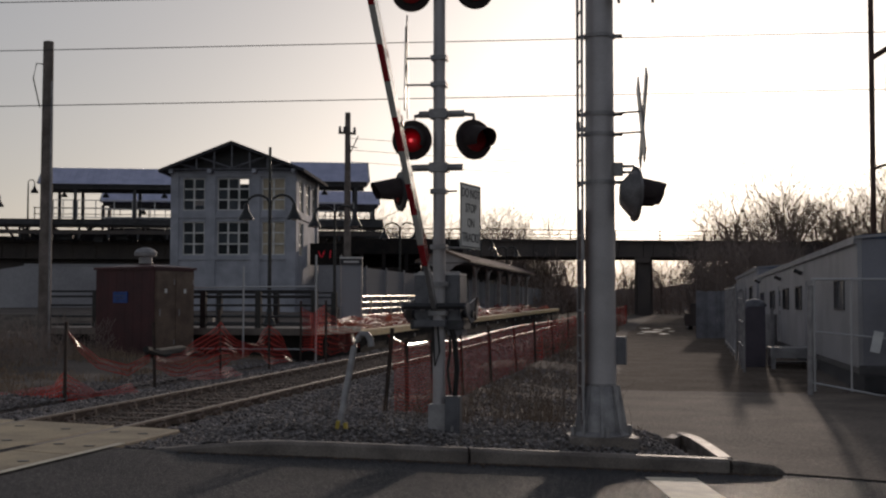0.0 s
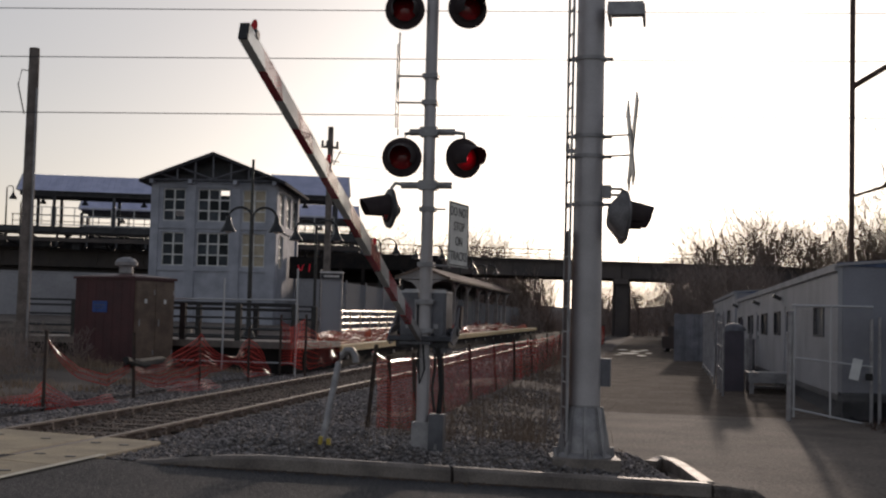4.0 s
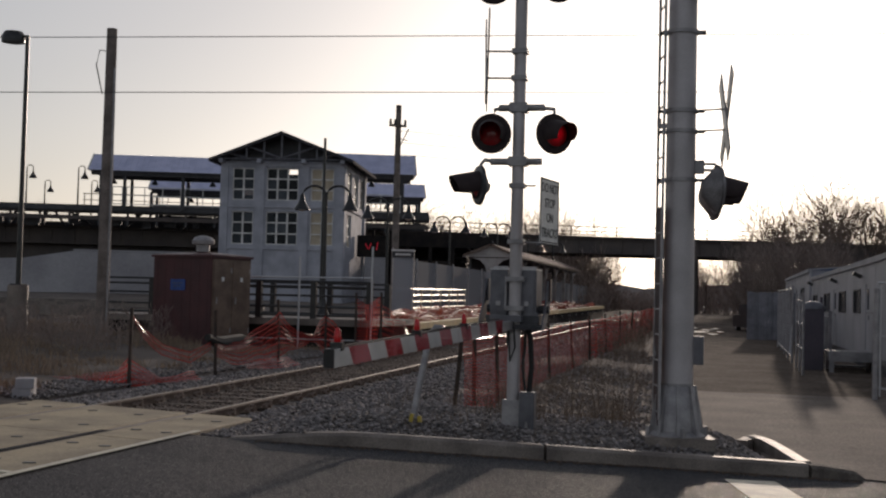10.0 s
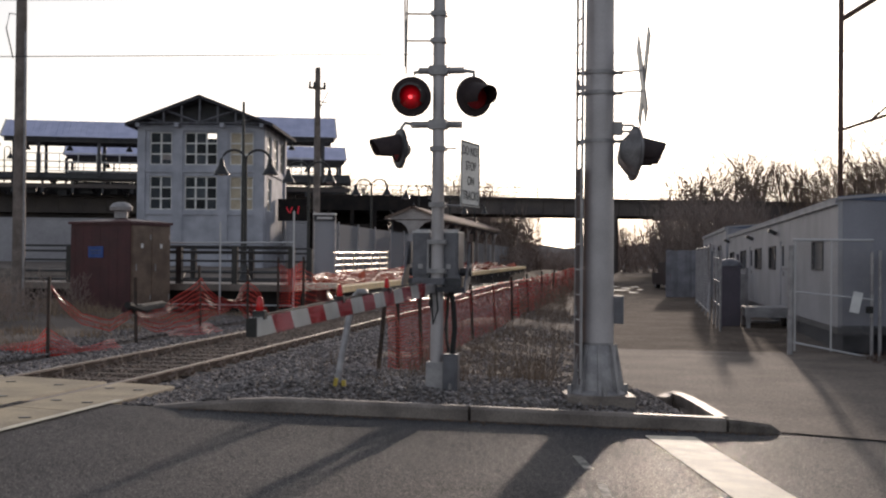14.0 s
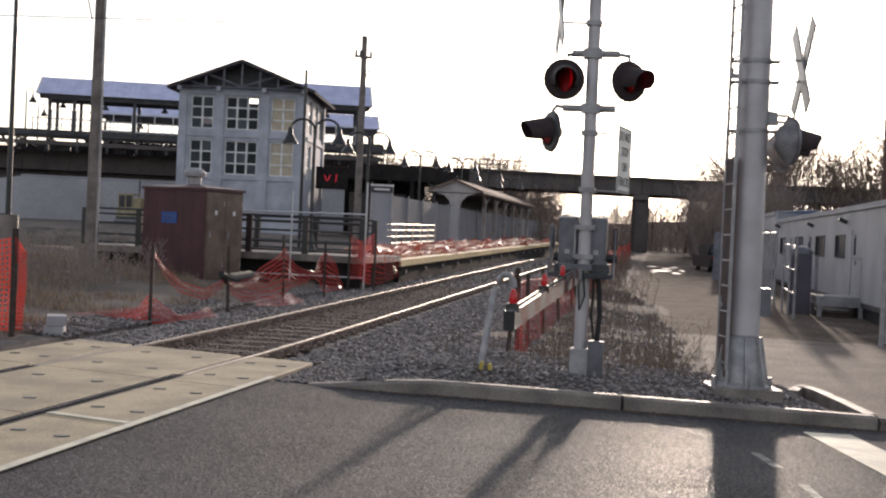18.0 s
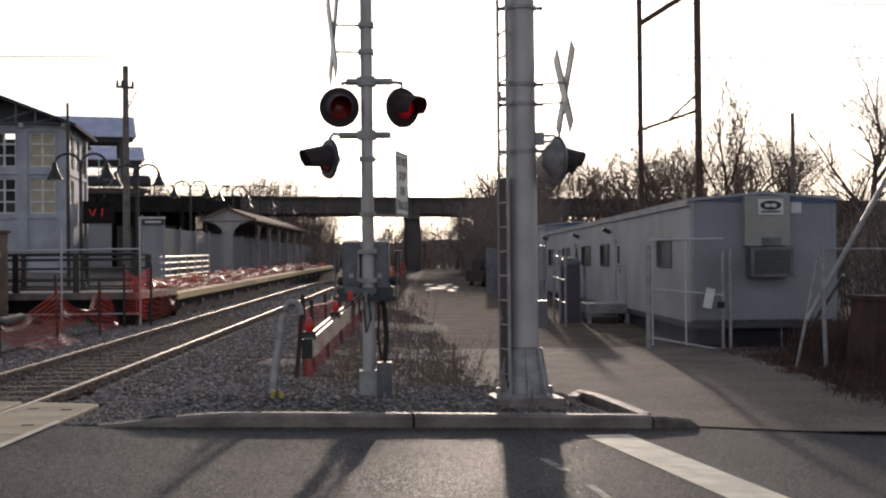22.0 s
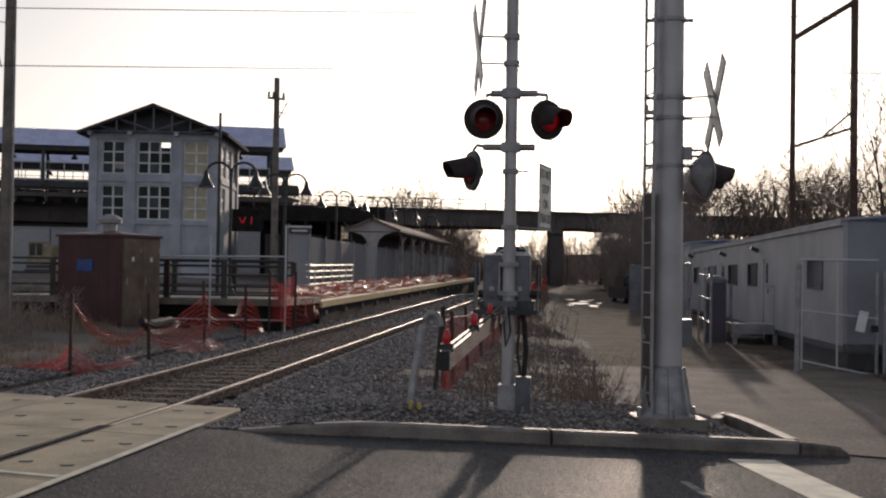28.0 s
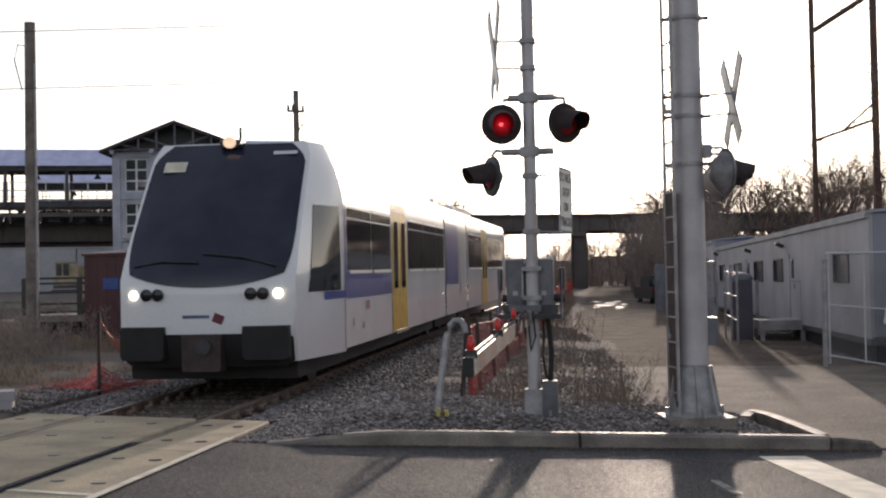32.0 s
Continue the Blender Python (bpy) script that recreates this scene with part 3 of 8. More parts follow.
# ---- railway ----
track = thing("railway_track", label="single railway track with rusty sides on ballast", category="railway track", kind="structure")
bed = Mesh()
by = list(np.arange(-40, 13, 8.0)) + list(np.arange(13.2, 60, 3.0)) + [60, 75, 90, 106, 140, 200]
prof = [(-3.1, -0.42), (-2.1, -0.13), (-1.3, -0.1), (0, -0.12), (1.3, -0.1), (2.2, -0.14), (3.3, -0.5)]
for y in by:
    for x, z in prof:
        bed.v.append((x, y, z + float(track_z(y)) - (0.35 if y < 13.3 else 0)))
for j in range(len(by) - 1):
    for k in range(6):
        a = j * 7 + k
        bed.f.append((a, a + 1, a + 8, a + 7))
part("ballast_bed", bed, GRAVEL, track, smooth=True)
RAIL_Y = [-40, 0, 14.0, 18, 24, 32, 44, 60, 80, 105, 160, 220]


def rail_profile(name, x, outline, material):
    m = Mesh()
    for y in RAIL_Y:
        for px, pz in outline:
            m.v.append((x + px, y, float(track_z(y)) + pz))
    n = len(outline)
    for j in range(len(RAIL_Y) - 1):
        for k in range(n):
            m.f.append((j * n + k, j * n + (k + 1) % n, (j + 1) * n + (k + 1) % n, (j + 1) * n + k))
    return m


for x in (-0.754, 0.754):
    r = part("rail", rail_profile("rail", x, [(-0.07, -0.165), (-0.07, -0.15), (-0.012, -0.135), (-0.012, -0.045), (-0.036, -0.03), (-0.036, -0.004), (0.036, -0.004), (0.036, -0.03), (0.012, -0.045), (0.012, -0.135), (0.07, -0.15), (0.07, -0.165)], None), RAIL_SIDE, track)
    part("railhead", rail_profile("railhead", x, [(-0.024, -0.0035), (-0.02, 0.0), (0.02, 0.0), (0.024, -0.0035)], None), RAIL_TOP, r, "polished running surface")

# concrete crossing panels
for x0, x1 in ((0.83, 1.58), (-0.67, 0.67), (-1.62, -0.83)):
    for k in range(-9, 4):
        y1 = 13.42 - 0.0 - (3 - k) * 2.45
        y0 = y1 - 2.443
        def end(x, y):
            return y - 0.31 * (x - 1.54)
        m = Mesh()
        top, low = 0.0, -0.2
        q = [(x0, end(x0, y0)), (x1, end(x1, y0)), (x1, end(x1, y1)), (x0, end(x0, y1))]
        b = 0.012
        qi = [(x0 + b, end(x0 + b, y0 + b)), (x1 - b, end(x1 - b, y0 + b)), (x1 - b, end(x1 - b, y1 - b)), (x0 + b, end(x0 + b, y1 - b))]
        m.v = [(x, y, low) for x, y in q] + [(x, y, top - 0.01) for x, y in q] + [(x, y, top + 0.008) for x, y in qi]
        m.f = [(0, 1, 5, 4), (1, 2, 6, 5), (2, 3, 7, 6), (3, 0, 4, 7), (4, 5, 9, 8), (5, 6, 10, 9), (6, 7, 11, 10), (7, 4, 8, 11), (8, 9, 10, 11)]
        p = part("crossing_panel", m, PANEL, track)
        if k > 0:
            for hx in (0.25, 0.75):
                for hy in (0.25, 0.75):
                    c = Vector((x0 + (x1 - x0) * hx, end(x0 + (x1 - x0) * hx, y0 + (y1 - y0) * hy), top + 0.0095))
                    hole = Mesh().prism([(0.055 * math.cos(a), 0.03 * math.sin(a)) for a in np.linspace(0, 2 * math.pi, 12, endpoint=False)], c, (1, 0.2, 0), (-0.2, 1, 0), 0.006)
                    part("lifting_slot", hole, BLACK, p)
# white edge line along the panels
m = Mesh()
for y0, y1 in ((-6, 9.9), (9.9, 11.9)):
    m.box((1.6, (y0 + y1) / 2, 0.012), (0.07, y1 - y0, 0.006))
m.box((1.2, 8.75, 0.0135), (0.75, 0.07, 0.006), -17)
part("edge_line", m, PAINT_WHITE, track, "white painted edge line")

# ties and fastenings
tie_me = Mesh().box((0, 0, 0), (2.5, 0.2, 0.12), 0, 0.015).data("tie", TIE)
clip = Mesh()
for s in (-1, 1):
    clip.tube((s * 0.085, -0.06, 0.015), (s * 0.085, 0.06, 0.03), 0.03, n=8).tube((s * 0.1, 0.02, -0.03), (s * 0.1, 0.02, 0.085), 0.024, n=8).tube((s * 0.06, -0.05, 0.03), (s * 0.12, 0.0, 0.05), 0.02, n=6)
clip_me = clip.data("rail_clip", RAIL_SIDE)
y = 13.95
k = 0
while y < 84:
    z = float(track_z(y))
    t = new("tie", tie_me)
    t.parent, t.matrix_basis = track, pose(random.uniform(-0.03, 0.03), y, z - 0.16, 0, 0, random.uniform(-1, 1))
    if y < 60:
        for x in (-0.754, 0.754):
            c = new("rail_clip", clip_me)
            c.parent, c.matrix_basis = track, pose(x, y, z - 0.12) @ Matrix.Diagonal((1.2, 1.5, 1.35, 1))
    y += 0.61
    k += 1


# ---- tall signal pole and crossing mast ----
def bolts(parent, centres, r=0.02, h=0.06):
    for c in centres:
        part("bolt", Mesh().tube(c, (c[0], c[1], c[2] + h), r, n=6), GALV, parent)


pole = thing("signal_pole", (6.15, 13.93, -0.06), "tall tapered aluminium pole with a bolted cast base and ladder", "signal pole")
part("shaft", Mesh().tube((0, 0, 0.5), (0, 0, 7.2), 0.168, 0.14, 28), ALU, pole, smooth=True)
m = Mesh().lathe((0, 0, 0), (0, 0, 1), [(0.3, 0.0), (0.3, 0.06), (0.235, 0.1), (0.185, 0.55), (0.168, 0.57), (0.168, 0.6)], 28)
bc = part("base_casting", m, GALV, pole, smooth=True)
for k in range(8):
    a = 2 * math.pi * k / 8 + 0.2
    c, s = math.cos(a), math.sin(a)
    part("rib", Mesh().prism([(0.17, 0.58), (0.2, 0.58), (0.3, 0.02), (0.2, 0.02)], (0, 0, 0), (c, s, 0), (0, 0, 1), 0.035), GALV, bc)
part("footing", Mesh().box((0, 0, -0.03), (0.72, 0.72, 0.16), 10, 0.03), CONCRETE, pole)
bolts(pole, [(0.31 * math.cos(a), 0.31 * math.sin(a), 0.05) for a in (0.3, 1.9, 3.5, 5.0)], 0.028, 0.1)
for z in (2.76, 3.28, 3.5, 4.35, 5.1):
    band = part("band", Mesh().lathe((0, 0, z), (0, 0, 1), [(0.166, -0.02), (0.172, -0.02), (0.172, 0.02), (0.166, 0.02)], 28), GALV, pole)
    for s in (-1, 1):
        part("band_lug", Mesh().box((s * 0.2, 0, z), (0.09, 0.04, 0.035), 0, 0.006).tube((s * 0.23, -0.02, z), (s * 0.23, 0.03, z), 0.02, n=6), GALV, band)
LA, LB = Vector((-0.25, 0.15, 0)), Vector((-0.172, -0.2, 0))
lad = part("ladder", Mesh().box((LA.x, LA.y, 3.72), (0.025, 0.05, 7.0), 12).box((LB.x, LB.y, 3.72), (0.025, 0.05, 7.0), 12), GALV, pole, "narrow steel ladder")
for k in range(26):
    part("rung", Mesh().tube(LA + Vector((0, 0, 0.3 + k * 0.27)), LB + Vector((0, 0, 0.3 + k * 0.27)), 0.011, n=6), GALV, lad)
part("ladder_guard", Mesh().box(((LA.x + LB.x) / 2, (LA.y + LB.y) / 2, 1.3), (0.012, 0.3, 2.3), 12.5, 0.003), RUSTY_PLATE, lad, "dark rusty ladder guard")
for z in (0.9, 3.35, 5.2):
    part("ladder_bracket", Mesh().box((-0.19, 0.05, z), (0.12, 0.05, 0.05)).tube((-0.24, 0.1, z), (-0.24, 0.1, z + 0.09), 0.025, n=8), GALV, pole)
part("work_platform", Mesh().box((0.38, 0.0, 4.9), (0.38, 0.6, 0.03)).box((0.38, -0.3, 4.83), (0.38, 0.03, 0.12)).box((0.2, 0, 4.83), (0.03, 0.6, 0.1)).box((0.57, 0, 4.83), (0.03, 0.6, 0.12)), GALV, pole)
part("junction_box", Mesh().box((0.21, 0.1, 0.95), (0.12, 0.2, 0.3), 0, 0.015), BOXGREY, pole)

mast = thing("crossing_mast", (4.45, 13.58, -0.02), "grey steel crossing signal mast with a bolted base", "signal mast")
part("tube", Mesh().tube((0, 0, 0.1), (0, 0, 5.4), 0.068, 0.066, 18), ALU, mast, smooth=True)
part("base_casting", Mesh().box((0, 0, 0.17), (0.2, 0.2, 0.34), 0, 0.03).box((0, 0, 0.02), (0.42, 0.36, 0.05), 0, 0.01), GALV, mast)
part("junction_box", Mesh().box((0.17, -0.06, 0.22), (0.16, 0.16, 0.42), 0, 0.015).box((0.17, -0.145, 0.25), (0.12, 0.01, 0.3)), BOXGREY, mast)
bolts(mast, [(sx * 0.17, sy * 0.14, 0.03) for sx in (-1, 1) for sy in (-1, 1)], 0.018, 0.09)
m = Mesh().pipe([(0.17, 0.0, 0.4), (0.19, 0.03, 0.7), (0.17, 0.02, 1.0), (0.12, 0.0, 1.2)], 0.028, 8)
part("conduit", m, RUBBER, mast, smooth=True)
m = Mesh().pipe([(0.0, -0.09, 1.2), (0.03, -0.12, 0.9), (-0.02, -0.12, 0.75), (-0.04, -0.09, 0.95), (-0.05, -0.08, 1.2)], 0.012, 6)
part("cable_loop", m, RUBBER, mast, smooth=True)


# ---- flashing lights ----
LENSES = []


def flasher(parent, p, yaw, tilt=0.0, lit=None, r=0.218, skin=None, shell=1.0):
    """A crossing light: round black background, hood, red lens. It looks along yaw, measured from -y towards +x."""
    a = radians(yaw)
    f = Vector((math.sin(a), -math.cos(a), 0))
    s = Vector((f.y, -f.x, 0))
    p = Vector(p)
    q = part("light", Mesh().lathe(p, f, [(0.001, -0.13 * shell), (0.06 * shell, -0.125 * shell), (0.11 * shell, -0.08 * shell), (0.17 * shell, -0.028), (0.1, -0.01)], 24), skin or FLASH_BLACK, parent, "weathered grey flashing light head" if skin else "black flashing light head", True)
    part("background", Mesh().lathe(p, f, [(0.1, 0.0), (r - 0.012, -0.012), (r, -0.03), (r, -0.022), (r - 0.01, 0.004), (0.14, 0.012)], 36), skin or FLASH_BLACK, q, smooth=True)
    part("lens_rim", Mesh().lathe(p, f, [(0.15, 0.008), (0.15, 0.03), (0.136, 0.032), (0.136, 0.0)], 28), FLASH_BLACK, q, smooth=True)
    turn = Matrix.Translation(p) @ f.to_track_quat("Z", "Y").to_matrix().to_4x4()
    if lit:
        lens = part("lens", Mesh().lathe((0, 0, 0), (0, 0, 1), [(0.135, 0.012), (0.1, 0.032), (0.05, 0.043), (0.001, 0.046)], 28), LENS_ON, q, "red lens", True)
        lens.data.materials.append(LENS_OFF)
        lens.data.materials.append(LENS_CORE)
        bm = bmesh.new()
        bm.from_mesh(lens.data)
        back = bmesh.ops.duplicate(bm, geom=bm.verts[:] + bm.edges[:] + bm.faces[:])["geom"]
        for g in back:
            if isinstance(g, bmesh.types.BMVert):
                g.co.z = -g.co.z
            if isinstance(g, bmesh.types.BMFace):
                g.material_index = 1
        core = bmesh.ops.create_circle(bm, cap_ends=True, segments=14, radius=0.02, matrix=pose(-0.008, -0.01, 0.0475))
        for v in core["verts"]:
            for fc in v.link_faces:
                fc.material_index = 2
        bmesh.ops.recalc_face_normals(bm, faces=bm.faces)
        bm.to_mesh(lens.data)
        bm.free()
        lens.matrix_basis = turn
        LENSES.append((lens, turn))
    else:
        part("lens", Mesh().lathe(p, f, [(0.136, 0.012), (0.1, 0.032), (0.05, 0.043), (0.001, 0.046)], 28), LENS_OFF, q, "red lens", True)
    h = Mesh()
    n, deep = 20, 0.32
    for k in range(n + 1):
        t = radians(-30 + 240 * k / n)
        c, z = math.cos(t), math.sin(t)
        reach = deep * (0.72 + 0.28 * max(0, (z + 0.5) / 1.5))
        for rr, dd in ((0.158, 0.0), (0.118, reach), (0.111, reach), (0.15, 0.0)):
            h.v.append(tuple(p + s * (c * rr) + Vector((0, 0, z * rr)) + f * dd + Vector((0, 0, -0.03 * dd / deep))))
    for k in range(n):
        for j in range(4):
            h.f.append((k * 4 + j, k * 4 + (j + 1) % 4, (k + 1) * 4 + (j + 1) % 4, (k + 1) * 4 + j))
    part("hood", h, FLASH_BLACK, q, smooth=True)
    return q


def crossarm(parent, z, x0, x1, y=0.0):
    part("crossarm", Mesh().tube((x0, y, z), (x1, y, z), 0.038, n=12), GALV, parent, smooth=True)
    part("clamp", Mesh().box((0, y, z), (0.2, 0.17, 0.1), 0, 0.02).tube((-0.1, -0.09, z), (-0.1, 0.09, z), 0.02, n=6).tube((0.1, -0.09, z), (0.1, 0.09, z), 0.02, n=6), GALV, parent)


crossarm(mast, 3.46, -0.22, 0.28)
crossarm(mast, 2.88, -0.3, 0.26)
crossarm(mast, 5.08, -0.22, 0.28)
for x in (-0.27, 0.38):
    part("drop_arm", Mesh().pipe([(x * 0.6, 0, 3.46), (x, -0.01, 3.44), (x, -0.02, 3.36)], 0.022, 8), GALV, mast, smooth=True)
    part("drop_arm", Mesh().pipe([(x * 0.6, 0, 5.08), (x, -0.01, 5.06), (x, -0.02, 4.98)], 0.022, 8), GALV, mast, smooth=True)
part("drop_arm", Mesh().pipe([(-0.24, 0, 2.88), (-0.36, -0.02, 2.9), (-0.4, -0.05, 2.84)], 0.02, 8), GALV, mast, smooth=True)
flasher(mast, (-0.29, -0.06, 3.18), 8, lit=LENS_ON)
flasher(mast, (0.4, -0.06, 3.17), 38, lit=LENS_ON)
flasher(mast, (-0.3, -0.06, 4.8), 8)
flasher(mast, (0.4, -0.06, 4.8), 25)
FADED = mat("faded grey-black paint", (0.085, 0.084, 0.088), 0.42, color2=(0.05, 0.05, 0.053), scale=5)
BARE_ALU = mat("weathered light housing", (0.3, 0.29, 0.3), 0.5, 0.2, color2=(0.18, 0.17, 0.175), scale=5)
flasher(mast, (-0.42, -0.08, 2.62), -60, skin=FADED)
crossarm(pole, 2.9, 0.1, 0.2)
flasher(pole, (0.4, -0.04, 2.66), 108, skin=BARE_ALU, r=0.262, shell=1.42)
flasher(pole, (0.37, 0.42, 2.62), 108, skin=BARE_ALU, r=0.262, shell=1.42)
part("cross_bar", Mesh().tube((0.39, -0.06, 2.9), (0.37, 0.46, 2.9), 0.018, n=8), GALV, pole, smooth=True)
part("collar", Mesh().box((0.2, 0, 2.9), (0.1, 0.12, 0.14), 0, 0.02), GALV, pole)
for y, z in ((-0.03, 2.93), (0.03, 2.87)):
    part("drop_arm", Mesh().pipe([(0.2, y, z), (0.36, y, z), (0.39, y, z - 0.04)], 0.016, 8), GALV, pole, smooth=True)


def crossbuck(parent, c, yaw, length=1.05, rods=()):
    """Two crossed blades whose face looks along yaw from +x."""
    a = radians(yaw)
    u = Vector((-math.sin(a), math.cos(a), 0))
    f = Vector((math.cos(a), math.sin(a), 0))
    g = part("crossbuck", Mesh().box(c, (0.03, 0.06, 0.06), yaw), GALV, parent, "white railroad crossbuck")
    for s, off in ((1, 0.0), (-1, 0.022)):
        d = (u * s * 0.62 + Vector((0, 0, 0.785))).normalized()
        w = d.cross(f).normalized()
        m = Mesh()
        p = Vector(c) + f * off
        m.prism([(-length / 2, -0.1), (length / 2, -0.1), (length / 2, 0.1), (-length / 2, 0.1)], p, d, w, 0.016)
        blade = part("blade", m, SIGN_BACK, g)
        for e in (-0.085, 0.085):
            part("edge_channel", Mesh().prism([(-length / 2, e - 0.014), (length / 2, e - 0.014), (length / 2, e + 0.014), (-length / 2, e + 0.014)], p - f * 0.004, d, w, 0.012), SIGN_BACK, g)
    for z in rods:
        part("rod", Mesh().tube((0, 0, z), (c[0], c[1], z), 0.012, n=6).box((0.0, 0, z), (0.17, 0.16, 0.05), 0, 0.01), GALV, parent)


crossbuck(mast, (-0.36, -0.05, 3.97), 12, 1.15, rods=(3.78, 4.07))
crossbuck(pole, (0.46, -0.15, 3.42), 8.5, 1.12, rods=(3.28, 3.5))

# "do not stop" sign on the mast
sg = thing("track_sign", (4.45, 13.58, -0.02), "white rectangular warning sign with black letters on the mast", "sign")
sm = Matrix.Translation((0.38, -0.22, 2.33)) @ Euler((radians(90), 0, radians(79))).to_matrix().to_4x4()


def placed(mesh, m):
    mesh.v = [tuple(m @ Vector(v)) for v in mesh.v]
    return mesh


part("sheet", placed(Mesh().box((0, 0, 0), (0.6, 0.68, 0.006), 0, 0.002), sm), SIGN_WHITE, sg)
m = Mesh()
for dx, dy, w, h in ((0, 0.325, 0.57, 0.012), (0, -0.325, 0.57, 0.012), (0.285, 0, 0.012, 0.66), (-0.285, 0, 0.012, 0.66)):
    m.box((dx, dy, 0.005), (w, h, 0.004))
part("border", placed(m, sm), SIGN_INK, sg)
part("rod", Mesh().tube((0, 0, 2.62), (0.2, -0.02, 2.62), 0.012, n=6).box((0, 0, 2.62), (0.17, 0.16, 0.05), 0, 0.01), GALV, sg)
part("rod", Mesh().tube((0, 0, 2.02), (0.36, -0.1, 2.0), 0.012, n=6).box((0, 0, 2.02), (0.17, 0.16, 0.05), 0, 0.01), GALV, sg)


def lettering(name, text, size, m, material, parent):
    """Words as flat raised letters."""
    c = bpy.data.curves.new(name, "FONT")
    c.body, c.size, c.align_x, c.align_y, c.extrude = text, size, "CENTER", "CENTER", 0.001
    o = bpy.data.objects.new(name, c)
    scene.collection.objects.link(o)
    bpy.context.view_layer.update()
    me = bpy.data.meshes.new_from_object(o.evaluated_get(bpy.context.evaluated_depsgraph_get()))
    bpy.data.objects.remove(o)
    me.transform(m)
    # one part for each letter
    bm = bmesh.new()
    bm.from_mesh(me)
    bmesh.ops.remove_doubles(bm, verts=bm.verts[:], dist=0.0002)
    bm.to_mesh(me)
    bm.free()
    group = list(range(len(me.vertices)))

    def root(v):
        while group[v] != v:
            v = group[v]
        return v

    for p in me.polygons:
        for v in p.vertices:
            group[root(v)] = root(p.vertices[0])
    letters = {}
    for p in me.polygons:
        letters.setdefault(root(p.vertices[0]), []).append(tuple(p.vertices))
    for faces in letters.values():
        used = sorted({v for f in faces for v in f})
        at = {v: k for k, v in enumerate(used)}
        one = bpy.data.meshes.new(name)
        one.from_pydata([me.vertices[v].co[:] for v in used], [], [tuple(at[v] for v in f) for f in faces])
        one.materials.append(material)
        new(name, one).parent = parent


for k, word in enumerate(("DO NOT", "STOP", "ON", "TRACKS")):
    lettering("letter", word, 0.135, sm @ pose(0, 0.235 - 0.155 * k, 0.006), SIGN_INK, sg)

# gate mechanism on the mast
gear = thing("crossing_gate", (4.45, 13.5, -0.02), "grey crossing gate motor with a lowered red and white arm", "crossing gate")
for x, w in ((-0.155, 0.19), (0.15, 0.2)):
    hb = part("housing", Mesh().box((x - 0.03, 0.33, 1.475), (w, 0.4, 0.5), 0, 0.035), BOXGREY, gear)
    part("door", Mesh().box((x - 0.03, 0.12, 1.47), (w - 0.05, 0.03, 0.4), 0, 0.012), BOXGREY, hb)
    part("latch", Mesh().box((x - 0.03, 0.095, 1.36), (0.05, 0.025, 0.05), 0, 0.008), GALV, hb)
    part("handle", Mesh().pipe([(x - 0.1, 0.2, 1.72), (x - 0.1, 0.2, 1.752), (x + 0.05, 0.2, 1.752), (x + 0.05, 0.2, 1.72)], 0.009, 6), PIPE, hb)
    part("hinge", Mesh().tube((x - 0.03 + (0.08 if x < 0 else -0.08), 0.1, 1.3), (x - 0.03 + (0.08 if x < 0 else -0.08), 0.1, 1.64), 0.013, n=8), GALV, hb)
part("gear_case", Mesh().box((-0.03, 0.35, 1.46), (0.14, 0.36, 0.44), 0, 0.02), BOXGREY, gear)
part("bottom_plate", Mesh().box((-0.02, 0.28, 1.185), (0.58, 0.46, 0.1), 0, 0.03), DARKSTEEL, gear)
part("shaft_housing", Mesh().tube((-0.34, 0.3, 1.3), (0.34, 0.3, 1.3), 0.045, n=14), DARKSTEEL, gear, smooth=True)
part("drive_case", Mesh().box((0.16, 0.28, 1.17), (0.16, 0.34, 0.2), 0, 0.03), BOXGREY, gear)
part("arm_bracket", Mesh().box((-0.08, 0.02, 1.2), (0.34, 0.12, 0.07), 0, 0.012), BOXGREY, gear)
# paler rims along the tops of both boxes
for x in (-0.185, 0.12):
    part("top_rim", Mesh().box((x, 0.33, 1.73), (0.2, 0.41, 0.02), 0, 0.006), PIPE, gear, "bright lid edge")
for z in (1.31, 1.62):
    part("clamp", Mesh().box((0, 0.04, z), (0.2, 0.1, 0.05), 0, 0.012), GALV, gear)
    for s in (-1, 1):
        part("clamp_bolt", Mesh().tube((s * 0.08, -0.03, z), (s * 0.08, 0.14, z), 0.012, n=6), GALV, gear)
part("cable", Mesh().pipe([(-0.08, 0.2, 1.15), (-0.09, 0.16, 0.95), (-0.04, 0.1, 0.8), (0.0, 0.08, 0.62)], 0.014, 6), RUBBER, gear)
part("cable", Mesh().pipe([(0.1, 0.2, 1.15), (0.11, 0.14, 0.9), (0.1, 0.05, 0.7), (0.14, 0.02, 0.45)], 0.016, 6), RUBBER, gear)

# the gate arm turns about a level axis
arm = part("gate_arm", Mesh().box((0, -3.7, -0.15), (0.03, 5.5, 0.05)), GALV, gear, "red and white striped gate arm")
arm.matrix_basis = pose(-0.03, 0.3, 1.29)
for s in (-1, 1):
    part("support_arm", Mesh().prism([(-0.34, -0.2), (-0.3, -0.1), (-0.14, 0.04), (0.06, 0.32), (0.2, 0.32), (0.2, 0.1), (0.05, -0.08), (-0.2, -0.2)], (s * 0.34 - 0.008, 0, 0), (0, 1, 0), (0, 0, 1), 0.016), BOXGREY, arm)
    part("counterweight", Mesh().box((s * 0.34, 0.13, 0.22), (0.055, 0.12, 0.24), 0, 0.015), BOXGREY if s < 0 else RUSTY_PLATE, arm)
part("yoke", Mesh().box((0, -0.31, -0.17), (0.68, 0.045, 0.05), 0, 0.008), DARKSTEEL, arm)
